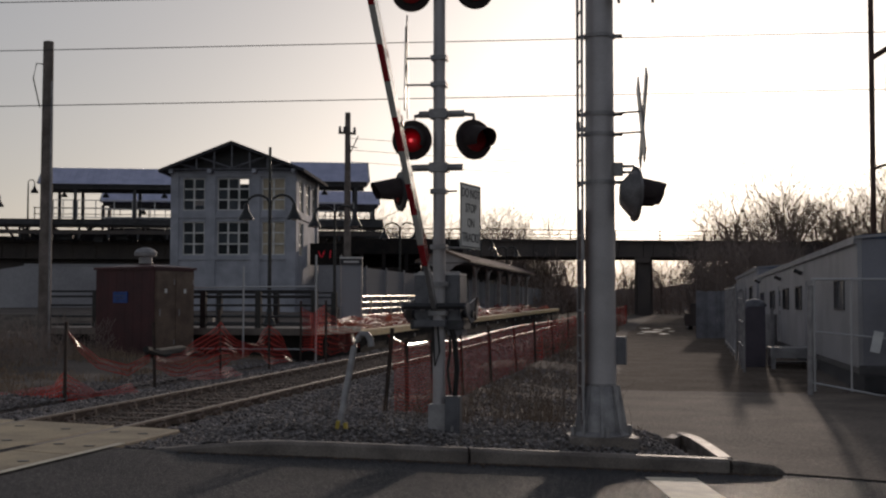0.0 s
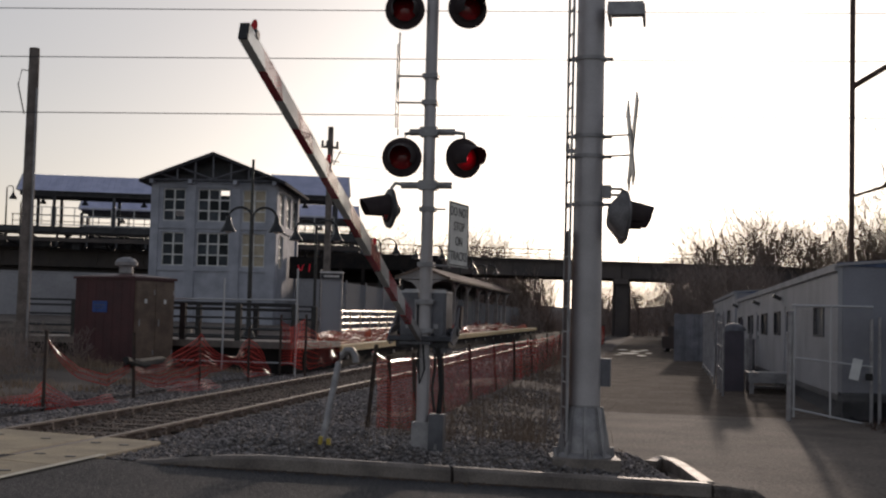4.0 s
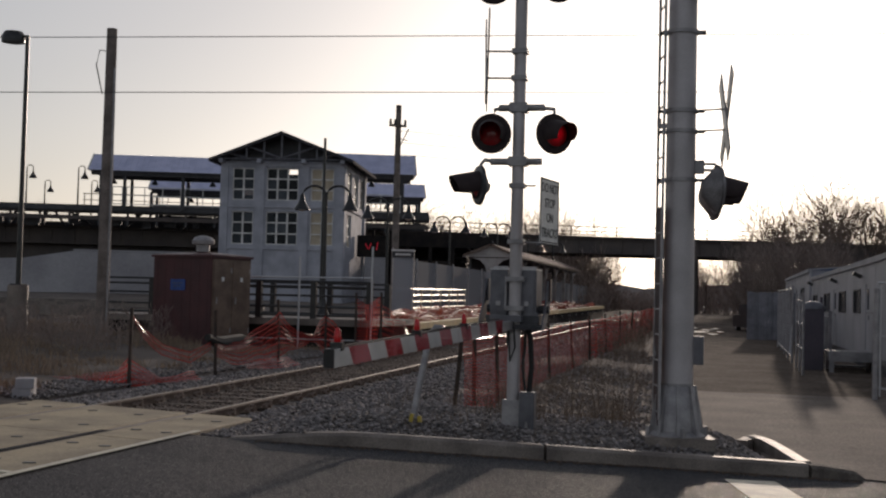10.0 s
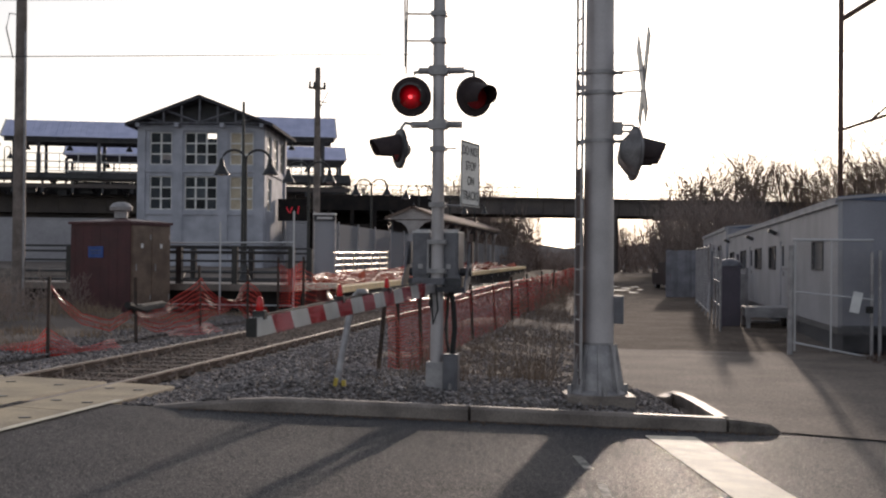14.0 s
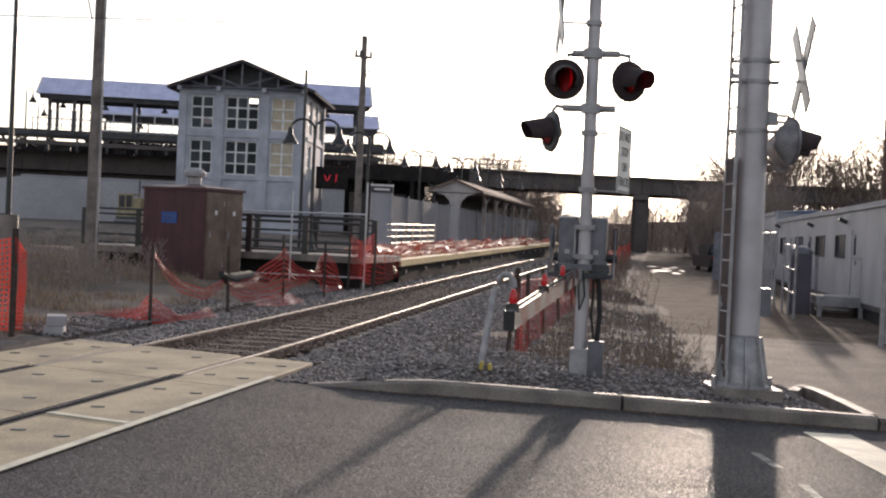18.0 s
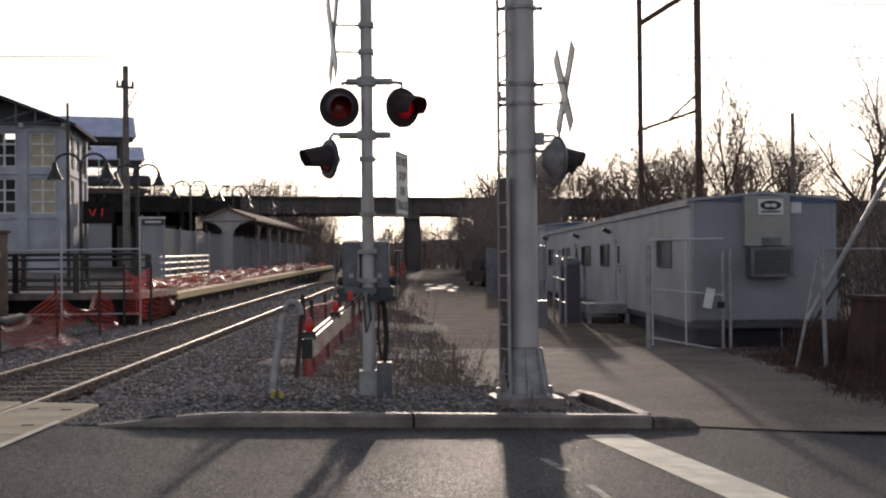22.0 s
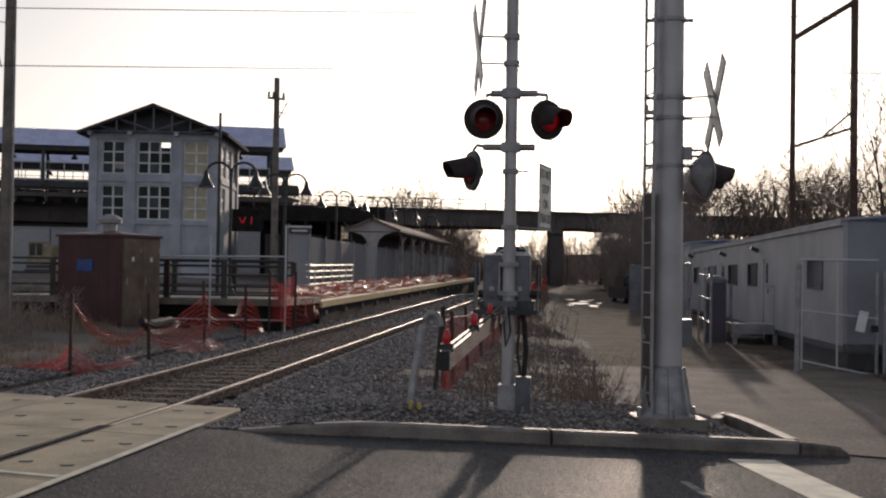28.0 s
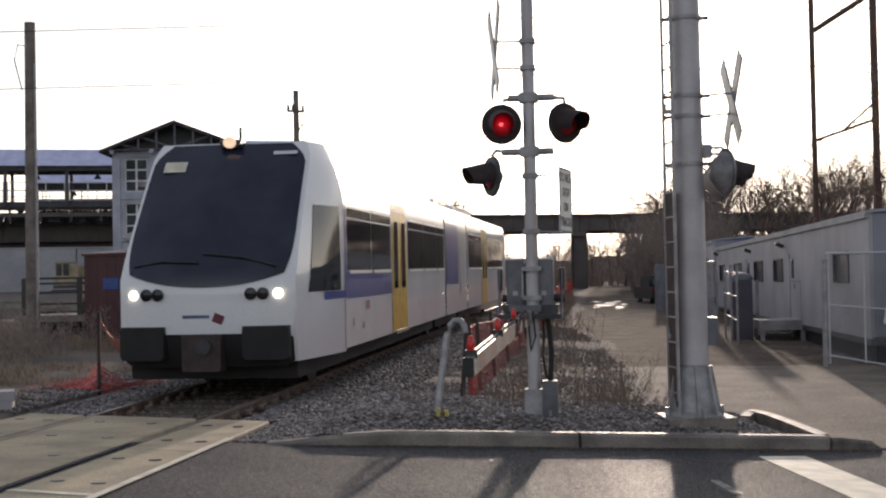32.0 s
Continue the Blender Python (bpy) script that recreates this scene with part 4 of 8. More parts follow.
part("arm_root", Mesh().box((0, -0.63, -0.155), (0.05, 0.66, 0.09), 0, 0.01), GALV, arm)
STRIPE = 0.405
k, y = 0, 0.95
while y < 6.5:
    e = min(y + STRIPE, 6.5)
    h0, h1 = 0.14 - 0.03 * (y - 0.5) / 6, 0.14 - 0.03 * (e - 0.5) / 6
    mm = Mesh()
    lean = 0.11
    o = [(-y, h0 / 2), (-e, h1 / 2), (-e + (lean if e < 6.49 else 0), -h1 / 2), (-y + (lean if k else 0), -h0 / 2)]
    mm.prism(o, (-0.03, 0, -0.15), (0, 1, 0), (0, 0, 1), 0.06)
    part("stripe", mm, ARM_WHITE if k % 2 else ARM_RED, arm)
    y, k = e, k + 1
for y in (6.35, 4.4, 2.7):
    part("lamp_base", Mesh().box((0, -y, -0.085), (0.074, 0.06, 0.05), 0, 0.01), BLACK, arm)
    part("arm_lamp", Mesh().lathe((0, -y, -0.07), (0, 0, 1), [(0.021, 0), (0.023, 0.03), (0.02, 0.07), (0.012, 0.092), (0.001, 0.096)], 14), ARM_LAMP, arm, "red arm lamp", True)
part("end_cap", Mesh().box((0, -6.505, -0.15), (0.064, 0.012, 0.112), 0, 0.004), BLACK, arm)
part("arm_cable", Mesh().pipe([(0.0, -1.0, -0.07), (0.01, -2.7, -0.075), (0.0, -4.4, -0.085), (0.0, -6.3, -0.09)], 0.008, 5), RUBBER, arm)


# ---- station tower ----
def frame_at(p, ang):
    """Local frame on a plan line: x along the face, y away from the viewer."""
    return Matrix.Translation((p[0], p[1], 0)) @ Matrix.Rotation(radians(ang), 4, "Z")


TW = frame_at((-17.6, 67.5), 8)
tower = thing("station_tower", label="pale precast station tower with white gridded windows and truss gable", category="building")
tower.matrix_basis = TW
TX0, TX1, TD = -4.0, 3.1, 7.6
WINS = [(-3.33, 1.25, 2), (-1.37, 1.82, 3), (1.15, 1.32, 2)]
STOREY = [(4.28, 6.15), (6.78, 8.6)]
xsw = [TX0] + [v for x, w, _ in WINS for v in (x, x + w)] + [TX1]
zsw = [0.3, 4.28, 6.15, 6.78, 8.6, 9.0]
for i in range(len(xsw) - 1):
    for j in range(len(zsw) - 1):
        if i % 2 == 1 and j in (1, 3):
            continue
        x0, x1, z0, z1 = xsw[i], xsw[i + 1], zsw[j], zsw[j + 1]
        part("wall_panel", Mesh().box(((x0 + x1) / 2, 0.15, (z0 + z1) / 2), (x1 - x0, 0.3, z1 - z0)), TOWER, tower)
part("pilaster", Mesh().box((TX0 + 0.22, -0.05, 4.6), (0.44, 0.1, 8.7), 0, 0.02), TOWER, tower)
for x in (-1.72, 0.8, TX1 - 0.3):
    part("pilaster", Mesh().box((x, -0.05, 4.6), (0.5, 0.1, 8.7), 0, 0.02), TOWER, tower)
for z in (4.1, 6.46, 8.78):
    part("band_course", Mesh().box(((TX0 + TX1) / 2, -0.04, z), (TX1 - TX0, 0.08, 0.2), 0, 0.02), TOWER, tower)
part("wall", Mesh().box((TX0 + 0.15, TD / 2 + 0.15, 4.6), (0.3, TD, 8.6)), TOWER, tower)
part("wall", Mesh().box(((TX0 + TX1) / 2, TD + 0.15, 2.6), (TX1 - TX0 - 0.6, 0.3, 4.6)), TOWER, tower)
# right side wall with openings
SIDE_WINS = ((0.9, 2.5), (3.3, 4.9), (5.6, 7.2))
ysw = [0.3] + [v for w in SIDE_WINS for v in w] + [TD]
for i in range(len(ysw) - 1):
    for j in range(len(zsw) - 1):
        if i % 2 == 1 and (j == 3 or (j == 1 and i == 1)):
            continue
        y0, y1, z0, z1 = ysw[i], ysw[i + 1], zsw[j], zsw[j + 1]
        part("wall_panel", Mesh().box((TX1 - 0.15, (y0 + y1) / 2, (z0 + z1) / 2), (0.3, y1 - y0, z1 - z0)), TOWER, tower)
for (y0, y1), (z0, z1) in [(w, (6.78, 8.6)) for w in SIDE_WINS] + [(SIDE_WINS[0], (4.28, 6.15))]:
    yc, zc = (y0 + y1) / 2, (z0 + z1) / 2
    win = part("window", Mesh().box((TX1 - 0.12, yc, z0 + 0.03), (0.1, y1 - y0, 0.06)).box((TX1 - 0.12, yc, z1 - 0.03), (0.1, y1 - y0, 0.06)).box((TX1 - 0.12, y0 + 0.03, zc), (0.1, 0.06, z1 - z0 - 0.12)).box((TX1 - 0.12, y1 - 0.03, zc), (0.1, 0.06, z1 - z0 - 0.12)), FRAME, tower, "white gridded window")
    part("mullion", Mesh().box((TX1 - 0.12, yc, zc), (0.08, 0.1, z1 - z0 - 0.12)), FRAME, win)
    for k in (1, 2):
        part("mullion", Mesh().box((TX1 - 0.12, yc, z0 + (z1 - z0) * k / 3), (0.06, y1 - y0 - 0.12, 0.08)), FRAME, win)
    for k in range(3):
        for sy in (-1, 1):
            part("pane", Mesh().box((TX1 - 0.15, yc + sy * (y1 - y0) / 4, z0 + (z1 - z0) * (k + 0.5) / 3), (0.012, (y1 - y0) / 2 - 0.1, (z1 - z0) / 3 - 0.08)), PANE if k else BEIGE_BLIND, win)
part("sill_course", Mesh().box((TX1 + 0.04, TD / 2 + 0.2, 6.46), (0.08, TD - 0.4, 0.2), 0, 0.02), TOWER, tower)
part("pilaster", Mesh().box((TX1 + 0.05, TD - 0.3, 4.6), (0.1, 0.5, 8.7), 0, 0.02), TOWER, tower)


def gridded_window(parent, x, z, w, h, nx, nz, blind=False):
    win = part("window", Mesh().box((x + w / 2, 0.12, z + 0.03), (w, 0.1, 0.06)).box((x + w / 2, 0.12, z + h - 0.03), (w, 0.1, 0.06)).box((x + 0.03, 0.12, z + h / 2), (0.06, 0.1, h - 0.12)).box((x + w - 0.03, 0.12, z + h / 2), (0.06, 0.1, h - 0.12)), FRAME, parent, "white gridded window")
    for i in range(1, nx):
        part("mullion", Mesh().box((x + w * i / nx, 0.12, z + h / 2), (0.1, 0.08, h - 0.12)), FRAME, win)
    for k in range(1, nz):
        part("mullion", Mesh().box((x + w / 2, 0.12, z + h * k / nz), (w - 0.12, 0.06, 0.08)), FRAME, win)
    for i in range(nx):
        for k in range(nz):
            gone = 0.55 if (nx, i, k) in ((3, 2, 2), (2, 1, 0)) and z > 6 and not blind else 0.0
            ph = (h / nz - 0.06) * (1 - gone)
            part("pane", Mesh().box((x + w * (i + 0.5) / nx, 0.15, z + h * k / nz + 0.03 + ph / 2), (w / nx - 0.07, 0.012, ph)), BEIGE_BLIND if blind else PANE, win)


for x, w, n in WINS:
    for z0, z1 in STOREY:
        gridded_window(tower, x, z0, w, z1 - z0, n, 3, blind=(x > 1))
apex_x = (TX0 + TX1) / 2
for s in (-1, 1):
    half = (TX1 - TX0) / 2 + 0.55
    m = Mesh().prism([(0, 0), (s * half, -1.55), (s * half, -1.38), (0, 0.2)], (apex_x, -0.75, 10.42), (1, 0, 0), (0, 0, 1), -(TD + 1.6))
    part("roof", m, ROOFDARK, tower, "dark gabled roof plane")
tr = Mesh()
for a, b in (((TX0 - 0.2, 9.05), (TX1 + 0.2, 9.05)), ((apex_x, 9.05), (apex_x, 10.4)), ((apex_x - 2.0, 9.05), (apex_x - 2.0, 9.75)), ((apex_x + 2.0, 9.05), (apex_x + 2.0, 9.75)), ((apex_x, 9.1), (apex_x - 1.9, 9.75)), ((apex_x, 9.1), (apex_x + 1.9, 9.75)), ((apex_x - 1.0, 9.1), (apex_x - 1.0, 10.05)), ((apex_x + 1.0, 9.1), (apex_x + 1.0, 10.05)), ((apex_x - 2.0, 9.1), (apex_x - 3.2, 9.4)), ((apex_x + 2.0, 9.1), (apex_x + 3.2, 9.4))):
    tr.tube((a[0], -0.5, a[1]), (b[0], -0.5, b[1]), 0.06, n=6)
part("truss", tr, BOXGREY, tower, "grey steel gable truss")
part("gable_infill", Mesh().prism([(-3.6, 0.0), (3.6, 0.0), (0, 1.35)], (apex_x, 0.6, 9.05), (1, 0, 0), (0, 0, 1), -0.1), DARKSTEEL, tower)
part("floor_slab", Mesh().box((apex_x, TD / 2, 6.45), (TX1 - TX0 - 0.7, TD - 0.8, 0.2)), TOWER, tower)
for s in (TX0 + 0.1, -1.72, 0.8, TX1 - 0.1):
    part("bracket", Mesh().box((s, -0.3, 8.95), (0.22, 0.6, 0.22), 0, 0.03), TOWER, tower)

# ---- elevated line: girders, piers, railing, canopies ----
GW = frame_at((5.0, 102.0), 18)
bridge = thing("rail_bridge", label="dark steel girder bridge of an elevated railway on piers", category="bridge")
bridge.matrix_basis = GW
for x0, x1 in ((-110, -60), (-60, -30), (-30, -1.7), (-1.7, 28), (28, 70), (70, 130)):
    for y in (0.0, 6.0):
        low = 0.37 if x1 <= -30 else 0.0
        g = part("girder", Mesh().box(((x0 + x1) / 2, y, 5.95 - low), (x1 - x0 - 0.06, 0.35, 1.28), 0, 0.03).box(((x0 + x1) / 2, y - 0.1, 5.36 - low), (x1 - x0 - 0.06, 0.6, 0.06)).box(((x0 + x1) / 2, y - 0.1, 6.56 - low), (x1 - x0 - 0.06, 0.7, 0.08)), GIRDER, bridge)
        if y == 0:
            st = Mesh().box((0, y - 0.22, 5.95), (0.04, 0.1, 1.1)).data("stiffener", GIRDER)
            x = x0 + 0.8
            while x < x1 - 0.5:
                o = new("stiffener", st)
                o.parent, o.matrix_basis = g, pose(x, 0, -low)
                x += 1.7
part("deck", Mesh().box((50, 3.0, 6.62), (160, 6.4, 0.16)), GIRDER, bridge)
part("deck", Mesh().box((-70, 3.0, 6.26), (80, 6.4, 0.16)), GIRDER, bridge)
for x in (-1.68, -31, 28, 58, -58):
    pr = part("pier", Mesh().box((x, 0.2, 2.4), (1.05, 0.9, 5.9), 0, 0.04), GIRDER, bridge)
    part("pier", Mesh().box((x + 1.8, 5.8, 2.4), (1.05, 0.9, 5.9), 0, 0.04), GIRDER, bridge)
    part("pier_cap", Mesh().box((x + 0.9, 3.0, 5.1), (1.2, 7.4, 0.42), -17, 0.04), GIRDER, pr)
rl = part("railing", Mesh().box((54, -0.35, 7.42), (152, 0.07, 0.07)).box((54, -0.35, 7.06), (152, 0.06, 0.06)).box((54, -0.35, 6.8), (152, 0.06, 0.06)), RAIL_SIDE, bridge, "thin steel railing")
post_me = Mesh().box((0, 0, 0.4), (0.08, 0.08, 0.82)).data("railing_post", RAIL_SIDE)
for k in range(43):
    o = new("railing_post", post_me)
    o.parent, o.matrix_basis = rl, pose(-22 + k * 3.6, -0.35, 6.64)
# embankment walls that carry the line on both sides
part("abutment_wall", Mesh().box((-62, 1.2, 2.8), (62, 1.2, 6.8)), GIRDER, bridge, "dark retaining wall")
part("abutment_wall", Mesh().box((78, 1.2, 3.0), (98, 1.2, 7.2)), GIRDER, bridge, "dark retaining wall")

station = thing("elevated_platform", label="elevated station platform with blue metal canopies, dark posts and hanging lamps", category="station platform")
station.matrix_basis = GW
part("platform_slab", Mesh().box((-53, -1.6, 7.48), (61, 3.4, 0.28), 0, 0.03), DARKSTEEL, station)
part("platform_girder", Mesh().box((-53, -2.9, 7.22), (61, 0.2, 0.16)).box((-53, -2.9, 6.82), (61, 0.2, 0.3)), GIRDER, station)
for k in range(29):
    part("slab_post", Mesh().box((-82.5 + k * 2.1, -2.9, 6.8), (0.16, 0.16, 1.0)), DARKSTEEL, station)


def canopy(x0, x1, yc, eave, ridge, half, posts, back=False):
    c = part("canopy", Mesh().prism([(-half, 0), (0, ridge - eave), (half, 0), (half, -0.06), (0, ridge - eave - 0.09), (-half, -0.06)], (x1, yc, eave), (0, 1, 0), (0, 0, 1), -(x1 - x0)), ROOFMETAL, station, "blue-grey standing seam canopy roof")
    sm_ = Mesh()
    x = x0
    while x <= x1:
        for s in (-1, 1):
            sm_.prism([(0, 0), (s * half, -(ridge - eave)), (s * half, -(ridge - eave) + 0.05), (0, 0.05)], (x, yc, ridge), (0, 1, 0), (0, 0, 1), 0.04)
        x += 0.42
    part("standing_seam", sm_, ROOFMETAL, c)
    part("fascia_beam", Mesh().box(((x0 + x1) / 2, yc - half + 0.5, eave - 0.2), (x1 - x0 - 0.4, 0.22, 0.36), 0, 0.02).box(((x0 + x1) / 2, yc + half - 0.5, eave - 0.2), (x1 - x0 - 0.4, 0.22, 0.36), 0, 0.02), DARKSTEEL, c)
    for x in (x0 + 0.02, x1 - 0.02):
        part("gable_frame", Mesh().tube((x, yc - half, eave), (x, yc, ridge), 0.06, n=6).tube((x, yc + half, eave), (x, yc, ridge), 0.06, n=6).tube((x, yc - half, eave), (x, yc + half, eave), 0.06, n=6).tube((x, yc, eave), (x, yc, ridge), 0.05, n=6), FRAME, c)
    for x in posts:
        for s in (-1, 1):
            part("post", Mesh().box((x, yc + s * (half - 0.5), (eave + 7.6) / 2 - 0.2), (0.22, 0.22, eave - 7.6 - 0.2)), DARKSTEEL, c)
    for a, b in zip(posts[:-1], posts[1:]):
        w = part("windscreen", Mesh().box(((a + b) / 2, yc - half + 0.5, 9.1), (b - a - 0.3, 0.05, 0.06)).box(((a + b) / 2, yc - half + 0.5, 8.5), (b - a - 0.3, 0.05, 0.05)).box(((a + b) / 2, yc - half + 0.5, 7.85), (b - a - 0.3, 0.05, 0.06)), FRAME, c, "white windscreen frame")
        if yc > 0:
            part("lower_panel", Mesh().box(((a + b) / 2, yc - half + 0.56, 8.18), (b - a - 0.3, 0.04, 0.6)), BOXGREY, w, "grey solid lower panel")
        nb = max(2, int((b - a) / 1.2))
        for i in range(nb + 1):
            part("bar", Mesh().box((a + 0.15 + (b - a - 0.3) * i / nb, yc - half + 0.5, 8.45), (0.06, 0.05, 1.3)), FRAME, w)
        part("hanging_lamp", Mesh().lathe(((a + b) / 2, yc - half + 0.9, eave - 0.95), (0, 0, 1), [(0.26, 0.0), (0.2, 0.14), (0.08, 0.3), (0.03, 0.42), (0.03, 0.9)], 12), BLACK, c, "black bell lamp", True)
    return c


canopy(-47.5, -36.4, -1.8, 10.3, 11.62, 2.2, [-46.6, -44.9, -40.7, -36.5])
canopy(-29.4, -23.6, -1.8, 10.7, 12.3, 2.2, [-29.2, -24.6])
canopy(-44.4, -22.2, 7.0, 9.75, 10.95, 2.2, [-44.2, -38.0, -33.0, -28, -22.7])
m = Mesh()
for k in range(10):
    m.box((-47.8 + k * 2.7, -3.2, 8.1), (0.06, 0.06, 1.0))
part("side_railing", m.box((-35.6, -3.2, 8.55), (24.6, 0.06, 0.06)).box((-35.6, -3.2, 8.1), (24.6, 0.05, 0.05)), DARKSTEEL, station)
# parapet and the clutter of bracing under the platform
part("parapet", Mesh().box((-53, -3.05, 7.5), (61, 0.12, 0.5)), DARKSTEEL, station, "dark parapet panel")
ru = random.Random(17)
for k in range(24):
    x0 = -82 + k * 2.1
    top = ru.choice((6.95, 7.36, 7.36, 7.38, 7.38)) if x0 > -46 else ru.choice((6.7, 6.9, 7.0))
    panel = part("bracing_panel", Mesh().box((x0, 1.4, (5.6 + top) / 2), (2.06, 0.3, top - 5.6)), DARKSTEEL, station)
    part("brace", Mesh().tube((x0 - 1, -1.4, 6.2), (x0 + ru.uniform(-0.6, 1), -1.4, 7.3), 0.13, n=6), DARKSTEEL, panel)
    part("brace", Mesh().tube((x0 + 1, -1.0, 6.2), (x0 - ru.uniform(-0.6, 1), -1.0, 7.3), 0.1, n=6), DARKSTEEL, panel)
    part("hanging_box", Mesh().box((x0 + ru.uniform(-0.8, 0.8), -2.0, 6.6), (ru.uniform(0.4, 1.3), 0.2, ru.uniform(0.3, 0.9))), DARKSTEEL, panel)
part("stair_back", Mesh().box((-28.3, 1.6, 6.2), (11.6, 0.3, 2.2)).box((-28.3, -2.4, 7.75), (11.6, 0.1, 0.5)), DARKSTEEL, station, "dark wall behind the stairs")

# lamps on the elevated platform
def deck_lamp(at, high):
    """A thin post with one gooseneck and a bell shade."""
    t = thing("deck_lamp", at, "black single gooseneck lamp on the elevated platform", "lamp post", "deck lamps")
    part("shaft", Mesh().tube((0, 0, 0), (0, 0, high - 0.3), 0.07, 0.05, 8), BLACK, t, smooth=True)
    part("gooseneck", Mesh().pipe([(0, 0, high - 0.4), (0, 0, high - 0.1), (0.12, 0, high), (0.4, 0, high), (0.5, 0, high - 0.15), (0.5, 0, high - 0.4)], 0.04, 6), BLACK, t, smooth=True)
    part("shade", Mesh().lathe((0.5, 0, high - 0.95), (0, 0, 1), [(0.3, 0), (0.24, 0.15), (0.1, 0.35), (0.05, 0.55)], 12), BLACK, t, "black bell shade", True)


for lx, ly, lh in ((-52.1, -2.6, 2.95), (-48.4, -2.6, 3.0), (-52.9, 7.0, 2.7), (-49.2, 7.0, 2.8), (-60.0, -2.6, 2.95)):
    deck_lamp(GW @ Vector((lx, ly, 7.6)), lh)
# retaining wall below the elevated platform
rw = thing("retaining_wall", label="pale grey concrete retaining wall with a stepped top", category="wall")
rw.matrix_basis = GW
for x0, x1, top in ((-24.0, -31.9, 4.3), (-32.0, -39.9, 4.3), (-40.0, -48.0, 4.3)):
    part("wall_panel", Mesh().box(((x0 + x1) / 2, -4.9, top / 2), (x0 - x1, 0.4, top), 0, 0.02), PLASTERWALL, rw)
part("wall_panel", Mesh().prism([(-48.0, 0), (-48.0, 4.3), (-51.5, 3.7), (-54, 3.6), (-85, 3.3), (-85, 0)], (0, -5.1, 0), (1, 0, 0), (0, 0, 1), -0.4), PLASTERWALL, rw)
part("coping", Mesh().box((-36, -4.9, 4.36), (24.2, 0.5, 0.1), 0, 0.02), PLASTERWALL, rw)

# ---- low platform beside the track ----
plat = thing("platform", label="low railway platform with timber edge and pale concrete deck", category="platform", kind="structure")


def plat_z(y):
    return 0.48 + float(rail_z(y))


m = Mesh()
py = [33.7, 40, 50, 60, 72, 86]
for y in py:
    z = plat_z(y)
    m.v += [(-1.74, y, z - 0.09), (-1.74, y, z - 0.62 - 0.016 * max(0, y - 60)), (-5.4, y, z - 0.62), (-5.4, y, z), (-1.74, y, z)]
for j in range(len(py) - 1):
    for k in range(5):
        a, b = j * 5 + k, j * 5 + (k + 1) % 5
        m.f.append((a, b, b + 5, a + 5))
m.f += [(0, 1, 2, 3, 4), tuple(len(m.v) - 5 + k for k in (4, 3, 2, 1, 0))]
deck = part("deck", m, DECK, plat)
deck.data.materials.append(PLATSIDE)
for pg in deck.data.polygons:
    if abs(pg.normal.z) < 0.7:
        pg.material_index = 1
for y0, y1 in zip(np.arange(33.7, 85.0, 3.66), np.arange(37.36, 88.7, 3.66)):
    y1 = min(y1, 86.0)
    mm = Mesh()
    za, zb = plat_z(y0), plat_z(y1)
    b = 0.01
    mm.v = [(x, y, (za if y == y0 else zb) + dz) for y in (y0, y1) for x, dz in ((-1.68, -0.14), (-1.68, 0.03), (-2.1, 0.03), (-2.1, -0.14))]
    mm.f = [(0, 1, 5, 4), (1, 2, 6, 5), (2, 3, 7, 6), (3, 0, 4, 7), (0, 3, 2, 1), (4, 5, 6, 7)]
    part("edge_board", mm, LUMBER, plat, "new pale timber edge board")
m = Mesh()
for k in range(17):
    y = 34.5 + k * 3.0
    part("edge_bracket", Mesh().box((-1.72, y, plat_z(y) - 0.3), (0.04, 0.1, 0.1)), GALV, plat)
# ramp landing with black rails
ramp = thing("ramp_landing", label="grey concrete ramp landing with black pipe railings", category="landing", kind="structure")
part("slab", Mesh().box((-5.4, 31.5, 0.76), (7.4, 4.2, 0.16), 0, 0.02), CONCRETE, ramp)
# shade under the slab is put in as a near-black block
part("footing_wall", Mesh().box((-5.4, 31.6, 0.38), (7.1, 3.8, 0.6)), PLATSIDE, ramp, "dark fill for the shade under the slab")


def railing(parent, p0, p1, z0, z1, high=0.92, gap=1.5):
    p0, p1 = Vector((*p0, z0)), Vector((*p1, z1))
    n = max(1, round((p1 - p0).length / gap))
    for f in (1.0, 0.86, 0.62, 0.32, 0.1):
        dz = Vector((0, 0, high * f))
        part("rail", Mesh().tube(p0 + dz, p1 + dz, 0.027, n=8), BLACK, parent, smooth=True)
    for k in range(n + 1):
        q = p0.lerp(p1, k / n)
        part("post", Mesh().box(q + Vector((0, 0, high / 2)), (0.14, 0.14, high), 0, 0.01), BLACK, parent)


rl1 = thing("black_railing", label="black steel pipe railing along the ramp", category="railing", group="ramp railings")
railing(rl1, (-8.9, 29.6), (-1.85, 29.75), 0.83, 0.83)
rl2 = thing("black_railing", label="black steel pipe railing along the ramp", category="railing", group="ramp railings")
railing(rl2, (-8.9, 33.2), (-2.4, 33.4), 0.83, 0.83)

